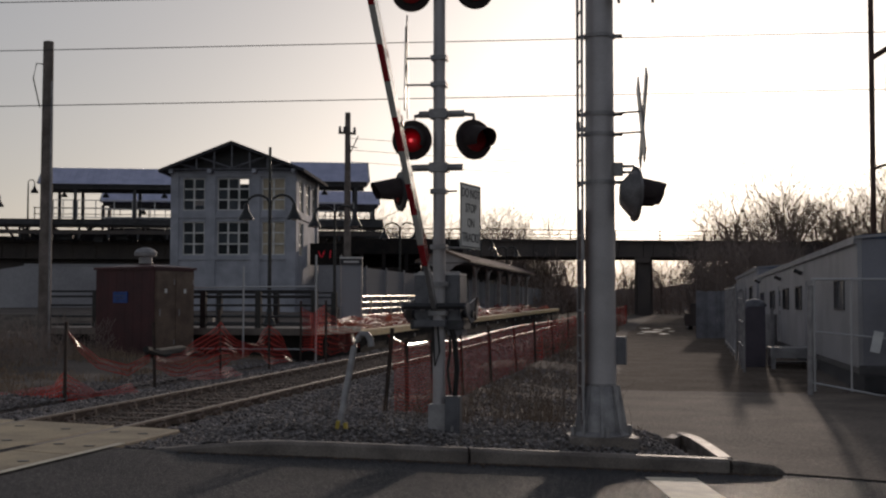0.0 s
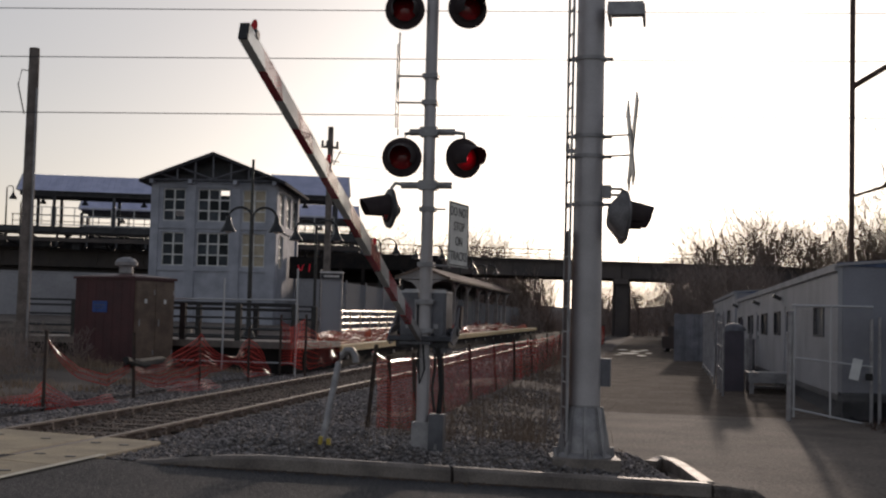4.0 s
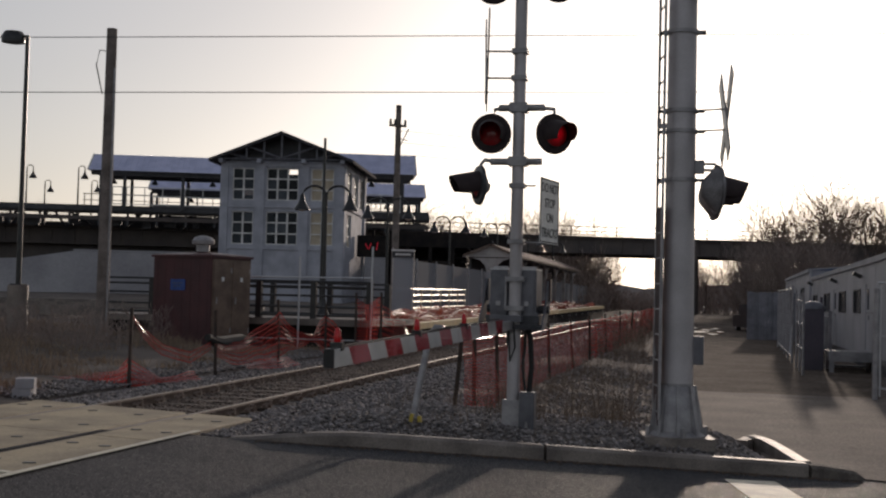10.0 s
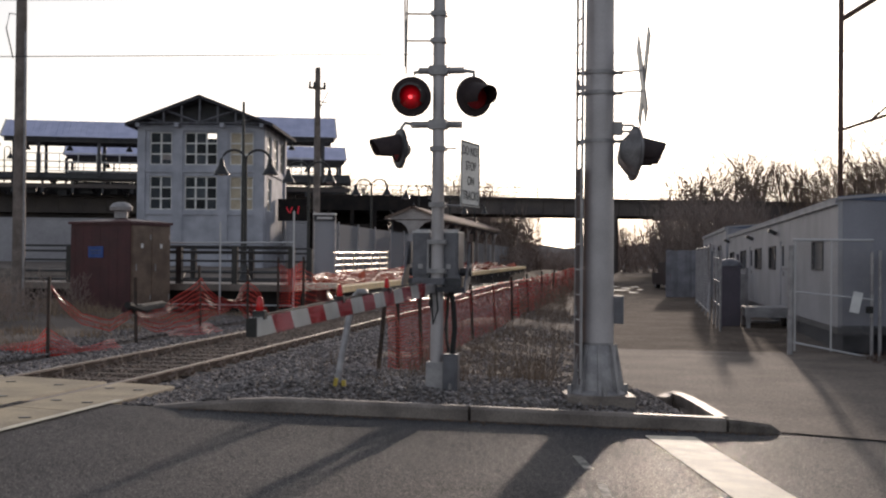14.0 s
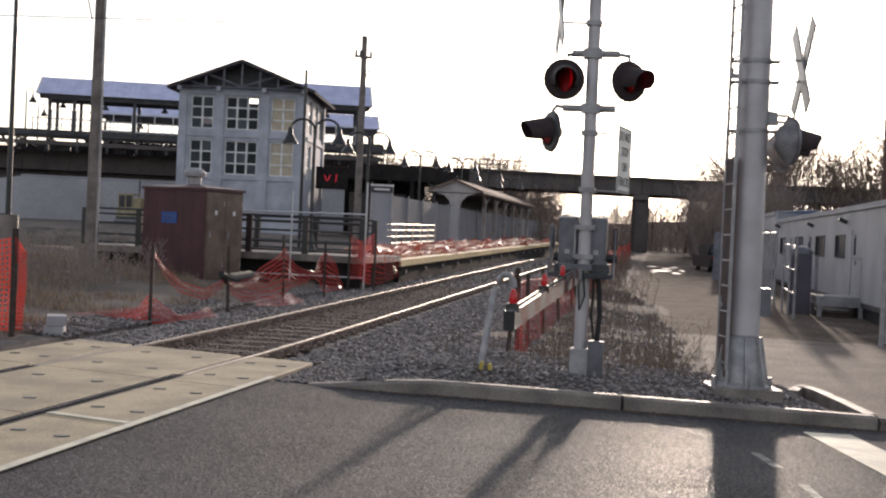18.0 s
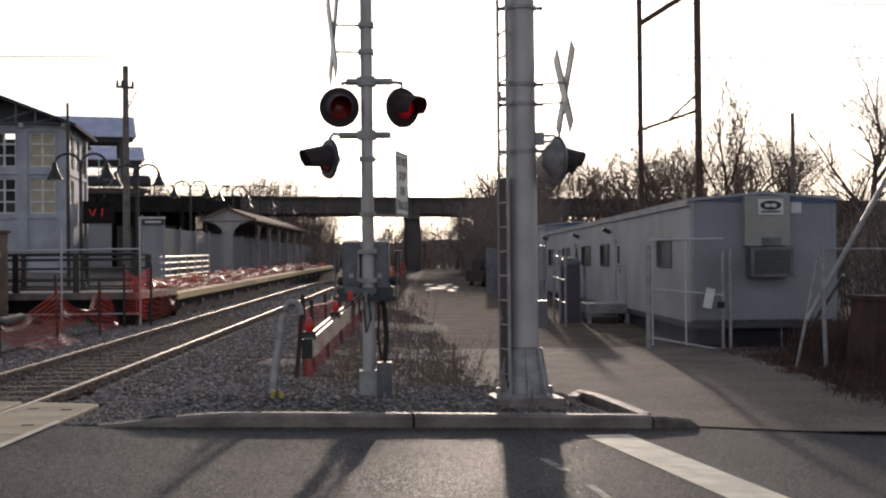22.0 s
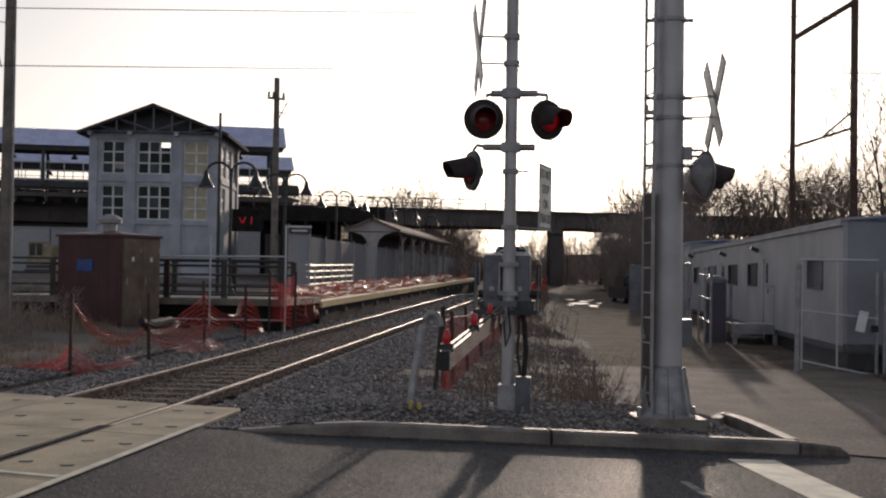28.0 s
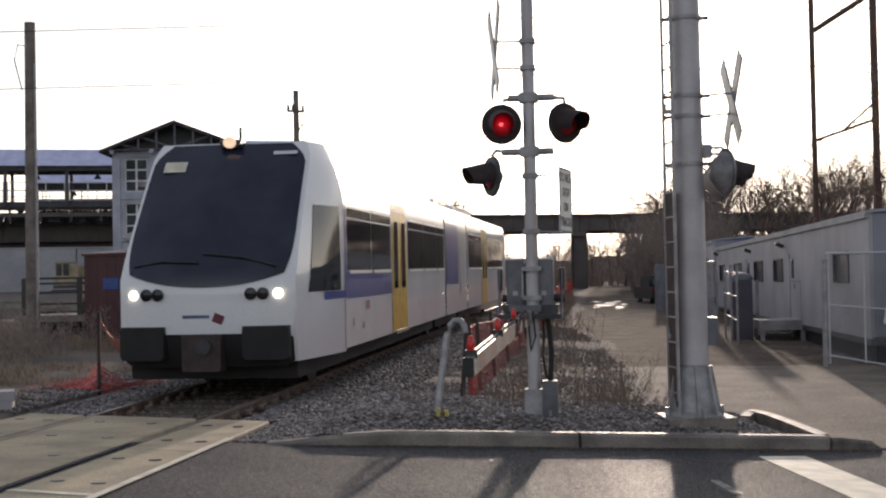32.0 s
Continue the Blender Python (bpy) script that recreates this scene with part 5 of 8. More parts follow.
# ---- relay cabinet ----
cab = thing("relay_cabinet", (-5.67, 28.49, 0.13), "brown steel relay cabinet with low hipped roof and round vent", "equipment cabinet", rz=-20)
CW, CD = 1.87, 1.34
part("body", Mesh().box((0, 0, 1.05), (CW, CD, 2.1), 0, 0.02), BROWN, cab)
# side and doors carry painted light, tan over the brown cabinet
part("side_panel", Mesh().box((CW / 2 + 0.006, 0, 1.05), (0.03, CD - 0.05, 2.02), 0, 0.008), TAN, cab, "weathered side, tan as if lit")
for y in (-0.32, 0.32):
    d = part("door", Mesh().box((CW / 2 + 0.022, y, 1.05), (0.02, 0.6, 1.9), 0, 0.008), TAN, cab)
    part("handle", Mesh().box((CW / 2 + 0.04, y - 0.2, 1.1), (0.02, 0.03, 0.16)), GALV, d)
    for z in (0.35, 1.75):
        part("hinge", Mesh().tube((CW / 2 + 0.035, y + 0.28, z), (CW / 2 + 0.035, y + 0.28, z + 0.12), 0.015, n=6), GALV, d)
    part("label_plate", Mesh().box((CW / 2 + 0.036, y, 1.6), (0.006, 0.08, 0.1)), SIGN_WHITE, d)
for k in range(7):
    part("seam", Mesh().box((-CW / 2 + 0.13 + k * 0.27, -CD / 2 - 0.002, 1.05), (0.01, 0.004, 2.0)), BROWN, cab)
roof = Mesh()
hx, hy = CW / 2 + 0.045, CD / 2 + 0.045
roof.v = [(-hx, -hy, 2.1), (hx, -hy, 2.1), (hx, hy, 2.1), (-hx, hy, 2.1), (-hx, -hy, 2.16), (hx, -hy, 2.16), (hx, hy, 2.16), (-hx, hy, 2.16), (-0.3, -0.15, 2.24), (0.3, -0.15, 2.24), (0.3, 0.15, 2.24), (-0.3, 0.15, 2.24)]
roof.f = [(3, 2, 1, 0), (0, 1, 5, 4), (1, 2, 6, 5), (2, 3, 7, 6), (3, 0, 4, 7), (4, 5, 9, 8), (5, 6, 10, 9), (6, 7, 11, 10), (7, 4, 8, 11), (8, 9, 10, 11)]
part("roof", roof, BROWN, cab)
part("vent", Mesh().lathe((0, 0, 2.26), (0, 0, 1), [(0.16, 0.0), (0.16, 0.16), (0.26, 0.18), (0.27, 0.26), (0.2, 0.34), (0.08, 0.38), (0.001, 0.385)], 20), GALV, cab, "round galvanised roof vent", True)
part("placard", Mesh().box((-0.12, -CD / 2 - 0.016, 1.45), (0.46, 0.012, 0.26), 0, 0.004), BLUE, cab, "small blue placard")
part("placard_bars", Mesh().box((-0.12, -CD / 2 - 0.024, 1.49), (0.36, 0.006, 0.025)).box((-0.12, -CD / 2 - 0.024, 1.42), (0.3, 0.006, 0.02)), TRIM_BLUE, cab)
part("plinth", Mesh().box((0, 0, -0.1), (CW + 0.15, CD + 0.15, 0.24), 0, 0.02), CONCRETE, cab)

# ---- office trailers ----
def trailer(name, origin, length, ang, label, windows, doors, end=True, width=2.8):
    """Origin at the near lower corner on the driveway side; x across, y along."""
    t = thing(name, origin, label, "office trailer", "office trailers", rz=ang)
    z0, z1 = 0.28, 2.62
    holes = sorted([(a, b, 1.3, 1.93) for a, b in windows] + [(a, b, z0 + 0.06, 2.02) for a, b in doors])
    def panel(y0, y1, a, b):
        part("wall_panel", Mesh().box((0.04, (y0 + y1) / 2, (a + b) / 2), (0.08, y1 - y0, b - a)), TRAILER, t)

    y = 0.0
    for a, b, c, d in holes:
        panel(y, a, z0, z1)
        panel(a, b, z0, c)
        panel(a, b, d, z1)
        y = b
    panel(y, length, z0, z1)
    rib_me = Mesh().box((-0.001, 0, (z0 + z1) / 2), (0.006, 0.03, z1 - z0 - 0.1)).data("rib", TRAILER)
    yy = 2.44
    while yy < length:
        if not any(a - 0.1 < yy < b + 0.1 for a, b, _, _ in holes):
            o = new("rib", rib_me)
            o.parent, o.matrix_basis = t, pose(0, yy, 0)
        yy += 2.44
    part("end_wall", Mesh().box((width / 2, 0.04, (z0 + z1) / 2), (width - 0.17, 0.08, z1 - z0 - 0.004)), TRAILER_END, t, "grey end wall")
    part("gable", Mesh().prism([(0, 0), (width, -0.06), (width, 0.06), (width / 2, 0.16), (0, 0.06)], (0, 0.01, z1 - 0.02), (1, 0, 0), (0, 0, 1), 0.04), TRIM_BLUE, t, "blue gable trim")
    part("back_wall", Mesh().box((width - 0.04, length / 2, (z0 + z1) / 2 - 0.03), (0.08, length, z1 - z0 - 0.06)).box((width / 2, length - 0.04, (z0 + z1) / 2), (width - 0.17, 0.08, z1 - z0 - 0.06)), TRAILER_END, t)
    part("roof", Mesh().prism([(-0.06, 0), (width / 2, 0.13), (width + 0.06, 0), (width + 0.06, -0.05), (width / 2, 0.08), (-0.06, -0.05)], (0, length + 0.06, z1 + 0.02), (1, 0, 0), (0, 0, 1), length + 0.12), TRAILER, t)
    part("eave_trim", Mesh().box((-0.03, length / 2, z1 - 0.06), (0.06, length, 0.1), 0, 0.01), TRAILER, t)
    part("skirt", Mesh().box((0.12, length / 2, 0.0), (0.03, length - 0.1, 0.5)), SKIRT, t, "dark skirting under the wall")
    part("skirt", Mesh().box((width / 2, 0.14, 0.0), (width - 0.3, 0.03, 0.5)), SKIRT, t, "dark skirting under the wall")
    part("floor_frame", Mesh().box((width / 2, length / 2, z0 - 0.04), (width - 0.02, length, 0.16)), DARKSTEEL, t)
    for x in (0.5, width - 0.5):
        for yy in np.arange(1.0, length, 3.5):
            part("jack_stand", Mesh().box((x, yy, -0.02), (0.35, 0.35, 0.56)), DARKSTEEL, t)
    for a, b in windows:
        w = part("window", Mesh().box((0.02, (a + b) / 2, 1.32), (0.09, b - a, 0.04)).box((0.02, (a + b) / 2, 1.91), (0.09, b - a, 0.04)).box((0.02, a + 0.02, 1.615), (0.09, 0.04, 0.55)).box((0.02, b - 0.02, 1.615), (0.09, 0.04, 0.55)), DARKSTEEL, t, "dark sliding window")
        part("pane", Mesh().box((0.05, (a + b) / 2, 1.615), (0.02, b - a - 0.08, 0.55)), PANE, w)
    for a, b in doors:
        dd = part("door", Mesh().box((0.05, (a + b) / 2, (z0 + 2.08) / 2), (0.05, b - a, 2.02 - z0 - 0.06), 0, 0.01), TRAILER, t)
        part("door_window", Mesh().box((0.02, (a + b) / 2, 1.65), (0.02, 0.28, 0.5)), DARKGLASS, dd)
        part("handle", Mesh().box((0.0, a + 0.12, 1.2), (0.05, 0.04, 0.12)), GALV, dd)
    return t


tr1 = trailer("office_trailer", (10.05, 24.0, 0.0), 28.0, 0.6, "long pale grey office trailer with blue gable trim on jacks", [(1.8, 3.4), (10.4, 12.1), (14.3, 16.3), (19.6, 21.8), (25.0, 26.8)], [(8.5, 9.4), (17.4, 18.3)])
trailer("office_trailer", (9.72, 53.0, 0.36), 18.0, 0.6, "second pale office trailer standing behind the first", [(3.0, 5.0), (12, 14)], [(8, 8.9)])
BEIGE = mat("beige housing", (0.36, 0.345, 0.32), 0.6, color2=(0.3, 0.29, 0.265), scale=2, grit=0.15)
part("utility_housing", Mesh().box((1.43, -0.1, 2.2), (0.86, 0.2, 0.95), 0, 0.01), BEIGE, tr1, "beige housing on the end wall")
part("unit_face", Mesh().box((1.46, -0.408, 1.42), (0.66, 0.012, 0.44)), DARKSTEEL, tr1, "dark louvred face")
part("air_conditioner", Mesh().box((1.46, -0.2, 1.42), (0.8, 0.4, 0.56), 0, 0.02), BOXGREY, tr1, "window air conditioner")
acg = Mesh()
for k in range(9):
    acg.box((1.46, -0.417, 1.23 + k * 0.048), (0.62, 0.012, 0.012))
part("grille", acg, BOXGREY, tr1)
part("vent", Mesh().box((1.5, -0.21, 1.81), (0.36, 0.02, 0.14), 0, 0.005), BOXGREY, tr1)
sgn = part("company_sign", Mesh().box((1.49, -0.215, 2.46), (0.48, 0.012, 0.3), 0, 0.004), SIGN_WHITE, tr1, "white sign with a dark oval")
ov = Mesh().lathe((0, 0, 0), (0, -1, 0), [(0.001, 0.004), (0.2, 0.004), (0.2, 0.0)], 28)
ov.v = [(x + 1.49, y - 0.222, z * 0.45 + 2.49) for x, y, z in ov.v]
part("oval", ov, SIGN_INK, sgn)
for dx in (-0.07, 0.06):
    part("logo_bar", Mesh().box((1.49 + dx, -0.23, 2.49), (0.09, 0.006, 0.07), 0, 0, 0, 10), SIGN_WHITE, sgn)
part("name_bar", Mesh().box((1.49, -0.224, 2.37), (0.36, 0.006, 0.03)), SIGN_INK, sgn)
part("bars", Mesh().box((1.49, -0.229, 2.49), (0.11, 0.004, 0.04)).box((1.49, -0.2235, 2.35), (0.3, 0.004, 0.02)), SIGN_WHITE, sgn)
part("notice", Mesh().box((2.03, -0.02, 2.48), (0.2, 0.012, 0.27), 0, 0.003), SIGN_WHITE, tr1, "white notice sheet")

# ---- utility poles and wires ----
p1 = thing("utility_pole", (-7.71, 27.46, 0.15), "plain dark wooden utility pole with a riser pipe", "utility pole", "utility poles")
part("pole", Mesh().tube((0, 0, 0), (0, 0, 7.45), 0.155, 0.12, 16), WOOD, p1, smooth=True)
part("riser_pipe", Mesh().tube((0.15, -0.06, 0), (0.13, -0.05, 6.5), 0.03, n=8), GALV, p1, smooth=True)
part("cap_wire", Mesh().pipe([(0, 0, 6.9), (-0.3, 0, 6.95), (-0.38, 0, 6.6), (-0.2, 0, 5.9)], 0.015, 6), CABLE, p1)
p2 = thing("utility_pole", (-9.88, 61.8, 0.4), "tall wooden utility pole with a crossarm and wires", "utility pole", "utility poles")
part("pole", Mesh().tube((0, 0, 0), (0, 0, 10.8), 0.2, 0.14, 14), WOOD, p2, smooth=True)
part("crossarm", Mesh().box((0, -0.1, 9.75), (0.9, 0.12, 0.12), 35, 0.01), WOOD, p2)
for x in (-0.4, -0.15, 0.4):
    part("insulator", Mesh().lathe((x * 0.8, x * 0.57 - 0.1, 9.8), (0, 0, 1), [(0.04, 0), (0.09, 0.08), (0.05, 0.16), (0.08, 0.22), (0.001, 0.3)], 10), BOXGREY, p2, smooth=True)
part("bracket", Mesh().tube((0.05, 0, 8.6), (0.55, 0, 9.6), 0.03, n=6).tube((0.05, 0, 9.1), (0.5, 0, 9.0), 0.03, n=6), GALV, p2)


# ---- more poles, lamps and wires ----
def twin_lamp(at, ang, high=4.35):
    """A black lamp post with two gooseneck arms and bell shades."""
    t = thing("platform_lamp", at, "black twin gooseneck lamp post with bell shades", "lamp post", "platform lamps", rz=ang)
    h = high - at[2]
    part("base", Mesh().lathe((0, 0, 0), (0, 0, 1), [(0.16, 0), (0.16, 0.12), (0.1, 0.25), (0.07, 0.5)], 14), BLACK, t, smooth=True)
    part("shaft", Mesh().tube((0, 0, 0.3), (0, 0, h - 0.35), 0.055, 0.04, 12), BLACK, t, smooth=True)
    for s in (-1, 1):
        pts = [(0, 0, h - 0.5)] + [(s * (0.33 - 0.33 * math.cos(a)), 0, h - 0.3 + 0.3 * math.sin(a)) for a in np.linspace(0, math.pi * 0.93, 9)]
        part("gooseneck", Mesh().pipe(pts, 0.034, 8), BLACK, t, smooth=True)
        x = s * 0.66
        part("shade", Mesh().lathe((x, 0, h - 0.66), (0, 0, 1), [(0.22, 0), (0.2, 0.05), (0.13, 0.16), (0.08, 0.26), (0.06, 0.4), (0.03, 0.44)], 18), BLACK, t, "black bell shade", True)
        part("bulb", Mesh().lathe((x, 0, h - 0.7), (0, 0, 1), [(0.001, 0), (0.1, 0.03), (0.12, 0.08)], 14), SIGN_WHITE, t, smooth=True)
    part("finial", Mesh().lathe((0, 0, h - 0.36), (0, 0, 1), [(0.04, 0), (0.05, 0.05), (0.02, 0.1), (0.001, 0.14)], 10), BLACK, t, smooth=True)
    return t


twin_lamp((-3.9, 32.4, 0.83), 4)
for y in (38.9, 47.4, 57.4, 66.5, 76):
    top = plat_z(y) + 4.45 + 0.35 * (y > 50) + 0.003 * y
    k = 1.085 if y > 40 else 1.0
    twin_lamp((5.18 - 9.15 * k, y * k, plat_z(y * k)), 4, (top - 1.66) * k + 1.66 - plat_z(y * k))

tall = thing("light_pole", (-5.9, 38.2, 0.5), "thin tall black light pole on the platform", "light pole")
part("shaft", Mesh().tube((0, 0, 0), (0, 0, 5.9), 0.06, 0.045, 10), BLACK, tall, smooth=True)
part("base", Mesh().lathe((0, 0, 0), (0, 0, 1), [(0.15, 0), (0.15, 0.1), (0.07, 0.3)], 12), BLACK, tall, smooth=True)

street = thing("street_lamp", (-8.73, 25.5, 0.3), "black parking lot lamp on a concrete footing", "street lamp")
part("footing", Mesh().tube((0, 0, -0.1), (0, 0, 1.17), 0.23, n=16), CONCRETE, street, smooth=True)
part("base_plate", Mesh().box((0, 0, 1.185), (0.26, 0.26, 0.03), 0, 0.006), DARKSTEEL, street)
part("shaft", Mesh().tube((0, 0, 1.15), (0, 0, 6.75), 0.06, 0.045, 12), BLACK, street, smooth=True)
part("luminaire", Mesh().lathe((-0.35, 0, 6.6), (0, 0, 1), [(0.001, 0), (0.26, 0.0), (0.27, 0.12), (0.2, 0.24), (0.001, 0.27)], 18), BLACK, street, smooth=True)
part("arm", Mesh().tube((0, 0, 6.72), (-0.35, 0, 6.8), 0.03, n=8), BLACK, street)


def wire(a, b, sag, r=0.011):
    a, b = Vector(a), Vector(b)
    pts = [a.lerp(b, k / 16) - Vector((0, 0, sag * 4 * (k / 16) * (1 - k / 16))) for k in range(17)]
    return Mesh().pipe(pts, r, 5)


for k, (z0, z1) in enumerate(((8.45, 8.9), (7.25, 7.85), (5.95, 6.55))):
    w = part("overhead_wire", wire((-55, 20.1, z0 - 0.3), (60, 37.1, z1 + 0.6), 0.25), CABLE)
    tagged(w, "thin dark overhead wire", "wire", "overhead wires")
for k, z in enumerate((9.9, 9.3, 8.7)):
    w = part("overhead_wire", wire((-9.85, 61.7, z), (55, 96.0, z + 0.5), 0.8, 0.012), CABLE)
    tagged(w, "thin dark overhead wire", "wire", "overhead wires")

# steel transmission frame
por = thing("transmission_frame", (0, 0, 0), "tall rusty steel two-legged transmission line frame", "transmission tower")
L1, L2 = (16.3, 67.8), (19.42, 67.8)
RUSTY = mat("weathering steel", (0.13, 0.075, 0.06), 0.75, 0.2, color2=(0.09, 0.055, 0.045), scale=2, fine=20)


def lattice_leg(x, y, z0, z1, w0, w1):
    g = part("leg", Mesh().box((x, y, (z0 + z1) / 2), (w0, w0, z1 - z0), 0, 0.02), RUSTY, por)
    return g


lattice_leg(L1[0], L1[1], 0.2, 24, 0.25, 0.2)
lattice_leg(L2[0], L2[1], 0.2, 24, 0.33, 0.3)
for a, b, r in (((L1[0], 8.46), (L2[0], 9.5), 0.09), ((17.83, 9.0), (L2[0], 10.41), 0.07), ((L1[0], 14.17), (L2[0], 16.1), 0.16), ((L1[0], 20.4), (L2[0], 22.4), 0.14)):
    part("brace", Mesh().tube((a[0], 67.8, a[1]), (b[0], 67.8, b[1]), r, n=6), RUSTY, por)
part("hanging_rod", Mesh().tube((16.95, 67.7, 12.4), (16.95, 67.7, 14.0), 0.02, n=5), GALV, por)
rp = thing("utility_pole", (28.2, 80.8, 0.3), "distant thin wooden utility pole behind the trees", "utility pole", "utility poles")
part("pole", Mesh().tube((0, 0, 0), (0, 0, 10.5), 0.17, 0.13, 10), WOOD, rp, smooth=True)
part("insulator", Mesh().tube((-0.2, 0, 9.6), (0.25, 0, 9.7), 0.05, n=6), WOOD, rp)


# ---- plastic mesh fences ----
def net(name, bottoms, tops, label, parent=None, cell=0.07, strand=0.028, jitter=0.0):
    """A plastic safety net hung between two lines of points, as crossing strands."""
    m = Mesh()
    lo, hi = [Vector(p) for p in bottoms], [Vector(p) for p in tops]
    n = len(lo) - 1
    lens = [(hi[i + 1] - hi[i]).length for i in range(n)]
    total = sum(lens)

    def spot(u, v):
        s = u * total
        for i in range(n):
            if s <= lens[i] or i == n - 1:
                t = min(1, s / lens[i])
                p = lo[i].lerp(lo[i + 1], t).lerp(hi[i].lerp(hi[i + 1], t), v)
                if jitter:
                    q = Vector((u * total * 1.7, v * 2.1, 0.5))
                    p += Vector((noise.noise(q), noise.noise(q + Vector((9, 0, 0))), noise.noise(q + Vector((0, 7, 0))))) * jitter
                return p
            s -= lens[i]

    high = sum((hi[i] - lo[i]).length for i in range(n + 1)) / (n + 1)
    nv, nu = max(2, int(high / cell)), max(2, int(total / cell))
    step = max(1, nu // max(60, int(total / 0.25)))
    for j in range(nv + 1):
        v = j / nv
        e = strand / 2 / max(high, 0.1)
        us = [min(1, k * step / nu) for k in range(nu // step + 2)]
        for a, b in zip(us[:-1], us[1:]):
            if b > a:
                m.add([spot(a, v - e), spot(b, v - e), spot(b, v + e), spot(a, v + e)], [(0, 1, 2, 3)])
    e = strand / 2 / total
    for k in range(nu + 1):
        u = k / nu
        vs = (0, 0.5, 1) if not jitter else (0, 0.2, 0.4, 0.6, 0.8, 1)
        for a, b in zip(vs[:-1], vs[1:]):
            m.add([spot(max(0, u - e), a), spot(min(1, u + e), a), spot(min(1, u + e), b), spot(max(0, u - e), b)], [(0, 1, 2, 3)])
    me = bpy.data.meshes.new(name)
    me.from_pydata(m.v, [], m.f)
    me.materials.append(ORANGE)
    ob = new(name, me)
    ob.parent = parent
    return tagged(ob, label)


def steel_post(parent, x, y, z, h, lean=0.0, r=0.024):
    return part("post", Mesh().box((x, y, z + h / 2), (r * 2, r * 1.2, h), random.uniform(0, 60), 0.004, 0, lean), POST, parent)


# long fence right of the track
fr = thing("safety_fence", label="long red-orange plastic safety fence on rusty posts", category="safety fence")
fy = [15.0, 16.4, 18.6, 21, 24, 27.5, 31, 35, 39.5, 44, 49, 55, 61, 68, 76]


def right_ground(y):
    return float(rail_z(y)) - 0.28 + 0.3 * (1 - float(smoothstep(13.8, 17.0, y)))


def fence_x(y):
    return 3.36 + 0.18 * (1 - float(smoothstep(15.0, 18.0, y)))


tops = [(fence_x(y) + random.uniform(-0.05, 0.05), y, right_ground(y) + 1.06 + random.uniform(-0.05, 0.04)) for y in fy]
bots = [(fence_x(y) + 0.04 + random.uniform(-0.06, 0.06), y, right_ground(y) + 0.03) for y in fy]
net("net", bots[:7], tops[:7], "sagging red-orange net", fr, 0.04, 0.0095, 0.07)
net("net", bots[6:], tops[6:], "sagging red-orange net", fr, 0.09, 0.03, 0.1)
for (x, y, z), b in zip(tops, bots):
    steel_post(fr, fence_x(y), y, b[2] - 0.15, 1.3, random.uniform(-5, 5))
part("top_rope", Mesh().pipe([(x, y, z + 0.0) for x, y, z in tops], 0.012, 5), ORANGE, fr)

# collapsed fence left of the track
fl = thing("safety_fence", label="sagging torn orange plastic fence on steel stakes", category="safety fence")
stakes = [(-2.36, 18.3, -0.1, 1.22), (-2.1, 21.0, -0.06, 1.15), (-1.97, 23.8, 0.05, 1.25), (-1.85, 26.4, 0.07, 1.15)]
for x, y, z, h in stakes:
    steel_post(fl, x, y, z - 0.1, h + 0.1, random.uniform(-2, 2))
net("net", [(-2.36, 18.3, 0.98), (-2.34, 18.7, 0.66), (-2.3, 19.3, 0.36), (-2.22, 20.2, 0.2), (-2.12, 20.9, 0.42)], [(-2.36, 18.3, 1.04), (-2.34, 18.7, 0.8), (-2.3, 19.3, 0.52), (-2.22, 20.2, 0.38), (-2.12, 20.9, 0.54)], "twisted drooping strip of net", fl, 0.05, 0.011, 0.02)
net("net", [(-2.1, 21.0, 0.25), (-2.05, 22.0, 0.12), (-2.0, 23.0, 0.15), (-1.97, 23.8, 0.2), (-1.93, 24.7, 0.3), (-1.88, 25.6, 0.42), (-1.85, 26.4, 0.15), (-1.8, 27.2, 0.15), (-1.78, 27.8, 0.12)], [(-2.1, 21.0, 0.52), (-2.05, 22.0, 0.5), (-2.0, 23.0, 0.8), (-1.97, 23.8, 1.05), (-1.93, 24.7, 0.66), (-1.88, 25.6, 0.55), (-1.85, 26.4, 0.98), (-1.8, 27.2, 0.6), (-1.78, 27.8, 0.25)], "torn orange net draped over stakes", fl, 0.06, 0.015, 0.07)
net("net", [(-3.9, 18.0, -0.06), (-3.2, 18.1, -0.08), (-2.6, 18.2, -0.08), (-2.3, 18.35, -0.08), (-2.05, 18.9, -0.1), (-1.8, 19.8, -0.1)], [(-3.9, 18.4, 0.03), (-3.2, 18.4, 0.06), (-2.6, 18.35, 0.12), (-2.36, 18.32, 0.34), (-2.15, 18.9, 0.02), (-1.95, 19.9, 0.06)], "fallen orange net on the ground", fl, 0.055, 0.016, 0.06)
net("net", [(-1.95, 22.2, -0.02), (-1.7, 23.0, -0.02), (-1.65, 24.2, 0.02)], [(-2.2, 22.4, 0.1), (-2.0, 23.2, 0.16), (-1.95, 24.4, 0.16)], "fallen orange net on the ground", fl, 0.06, 0.016, 0.08)
# added roll shape stands in for the dark hollow under the net
part("plastic_roll", Mesh().pipe([(-2.12, 20.7, 0.62), (-2.2, 21.4, 0.5), (-2.15, 22.3, 0.55), (-2.05, 23.1, 0.45)], [0.06, 0.12, 0.1, 0.04], 8), RUBBER, fl, "dark fill for the hollow under the net", True)

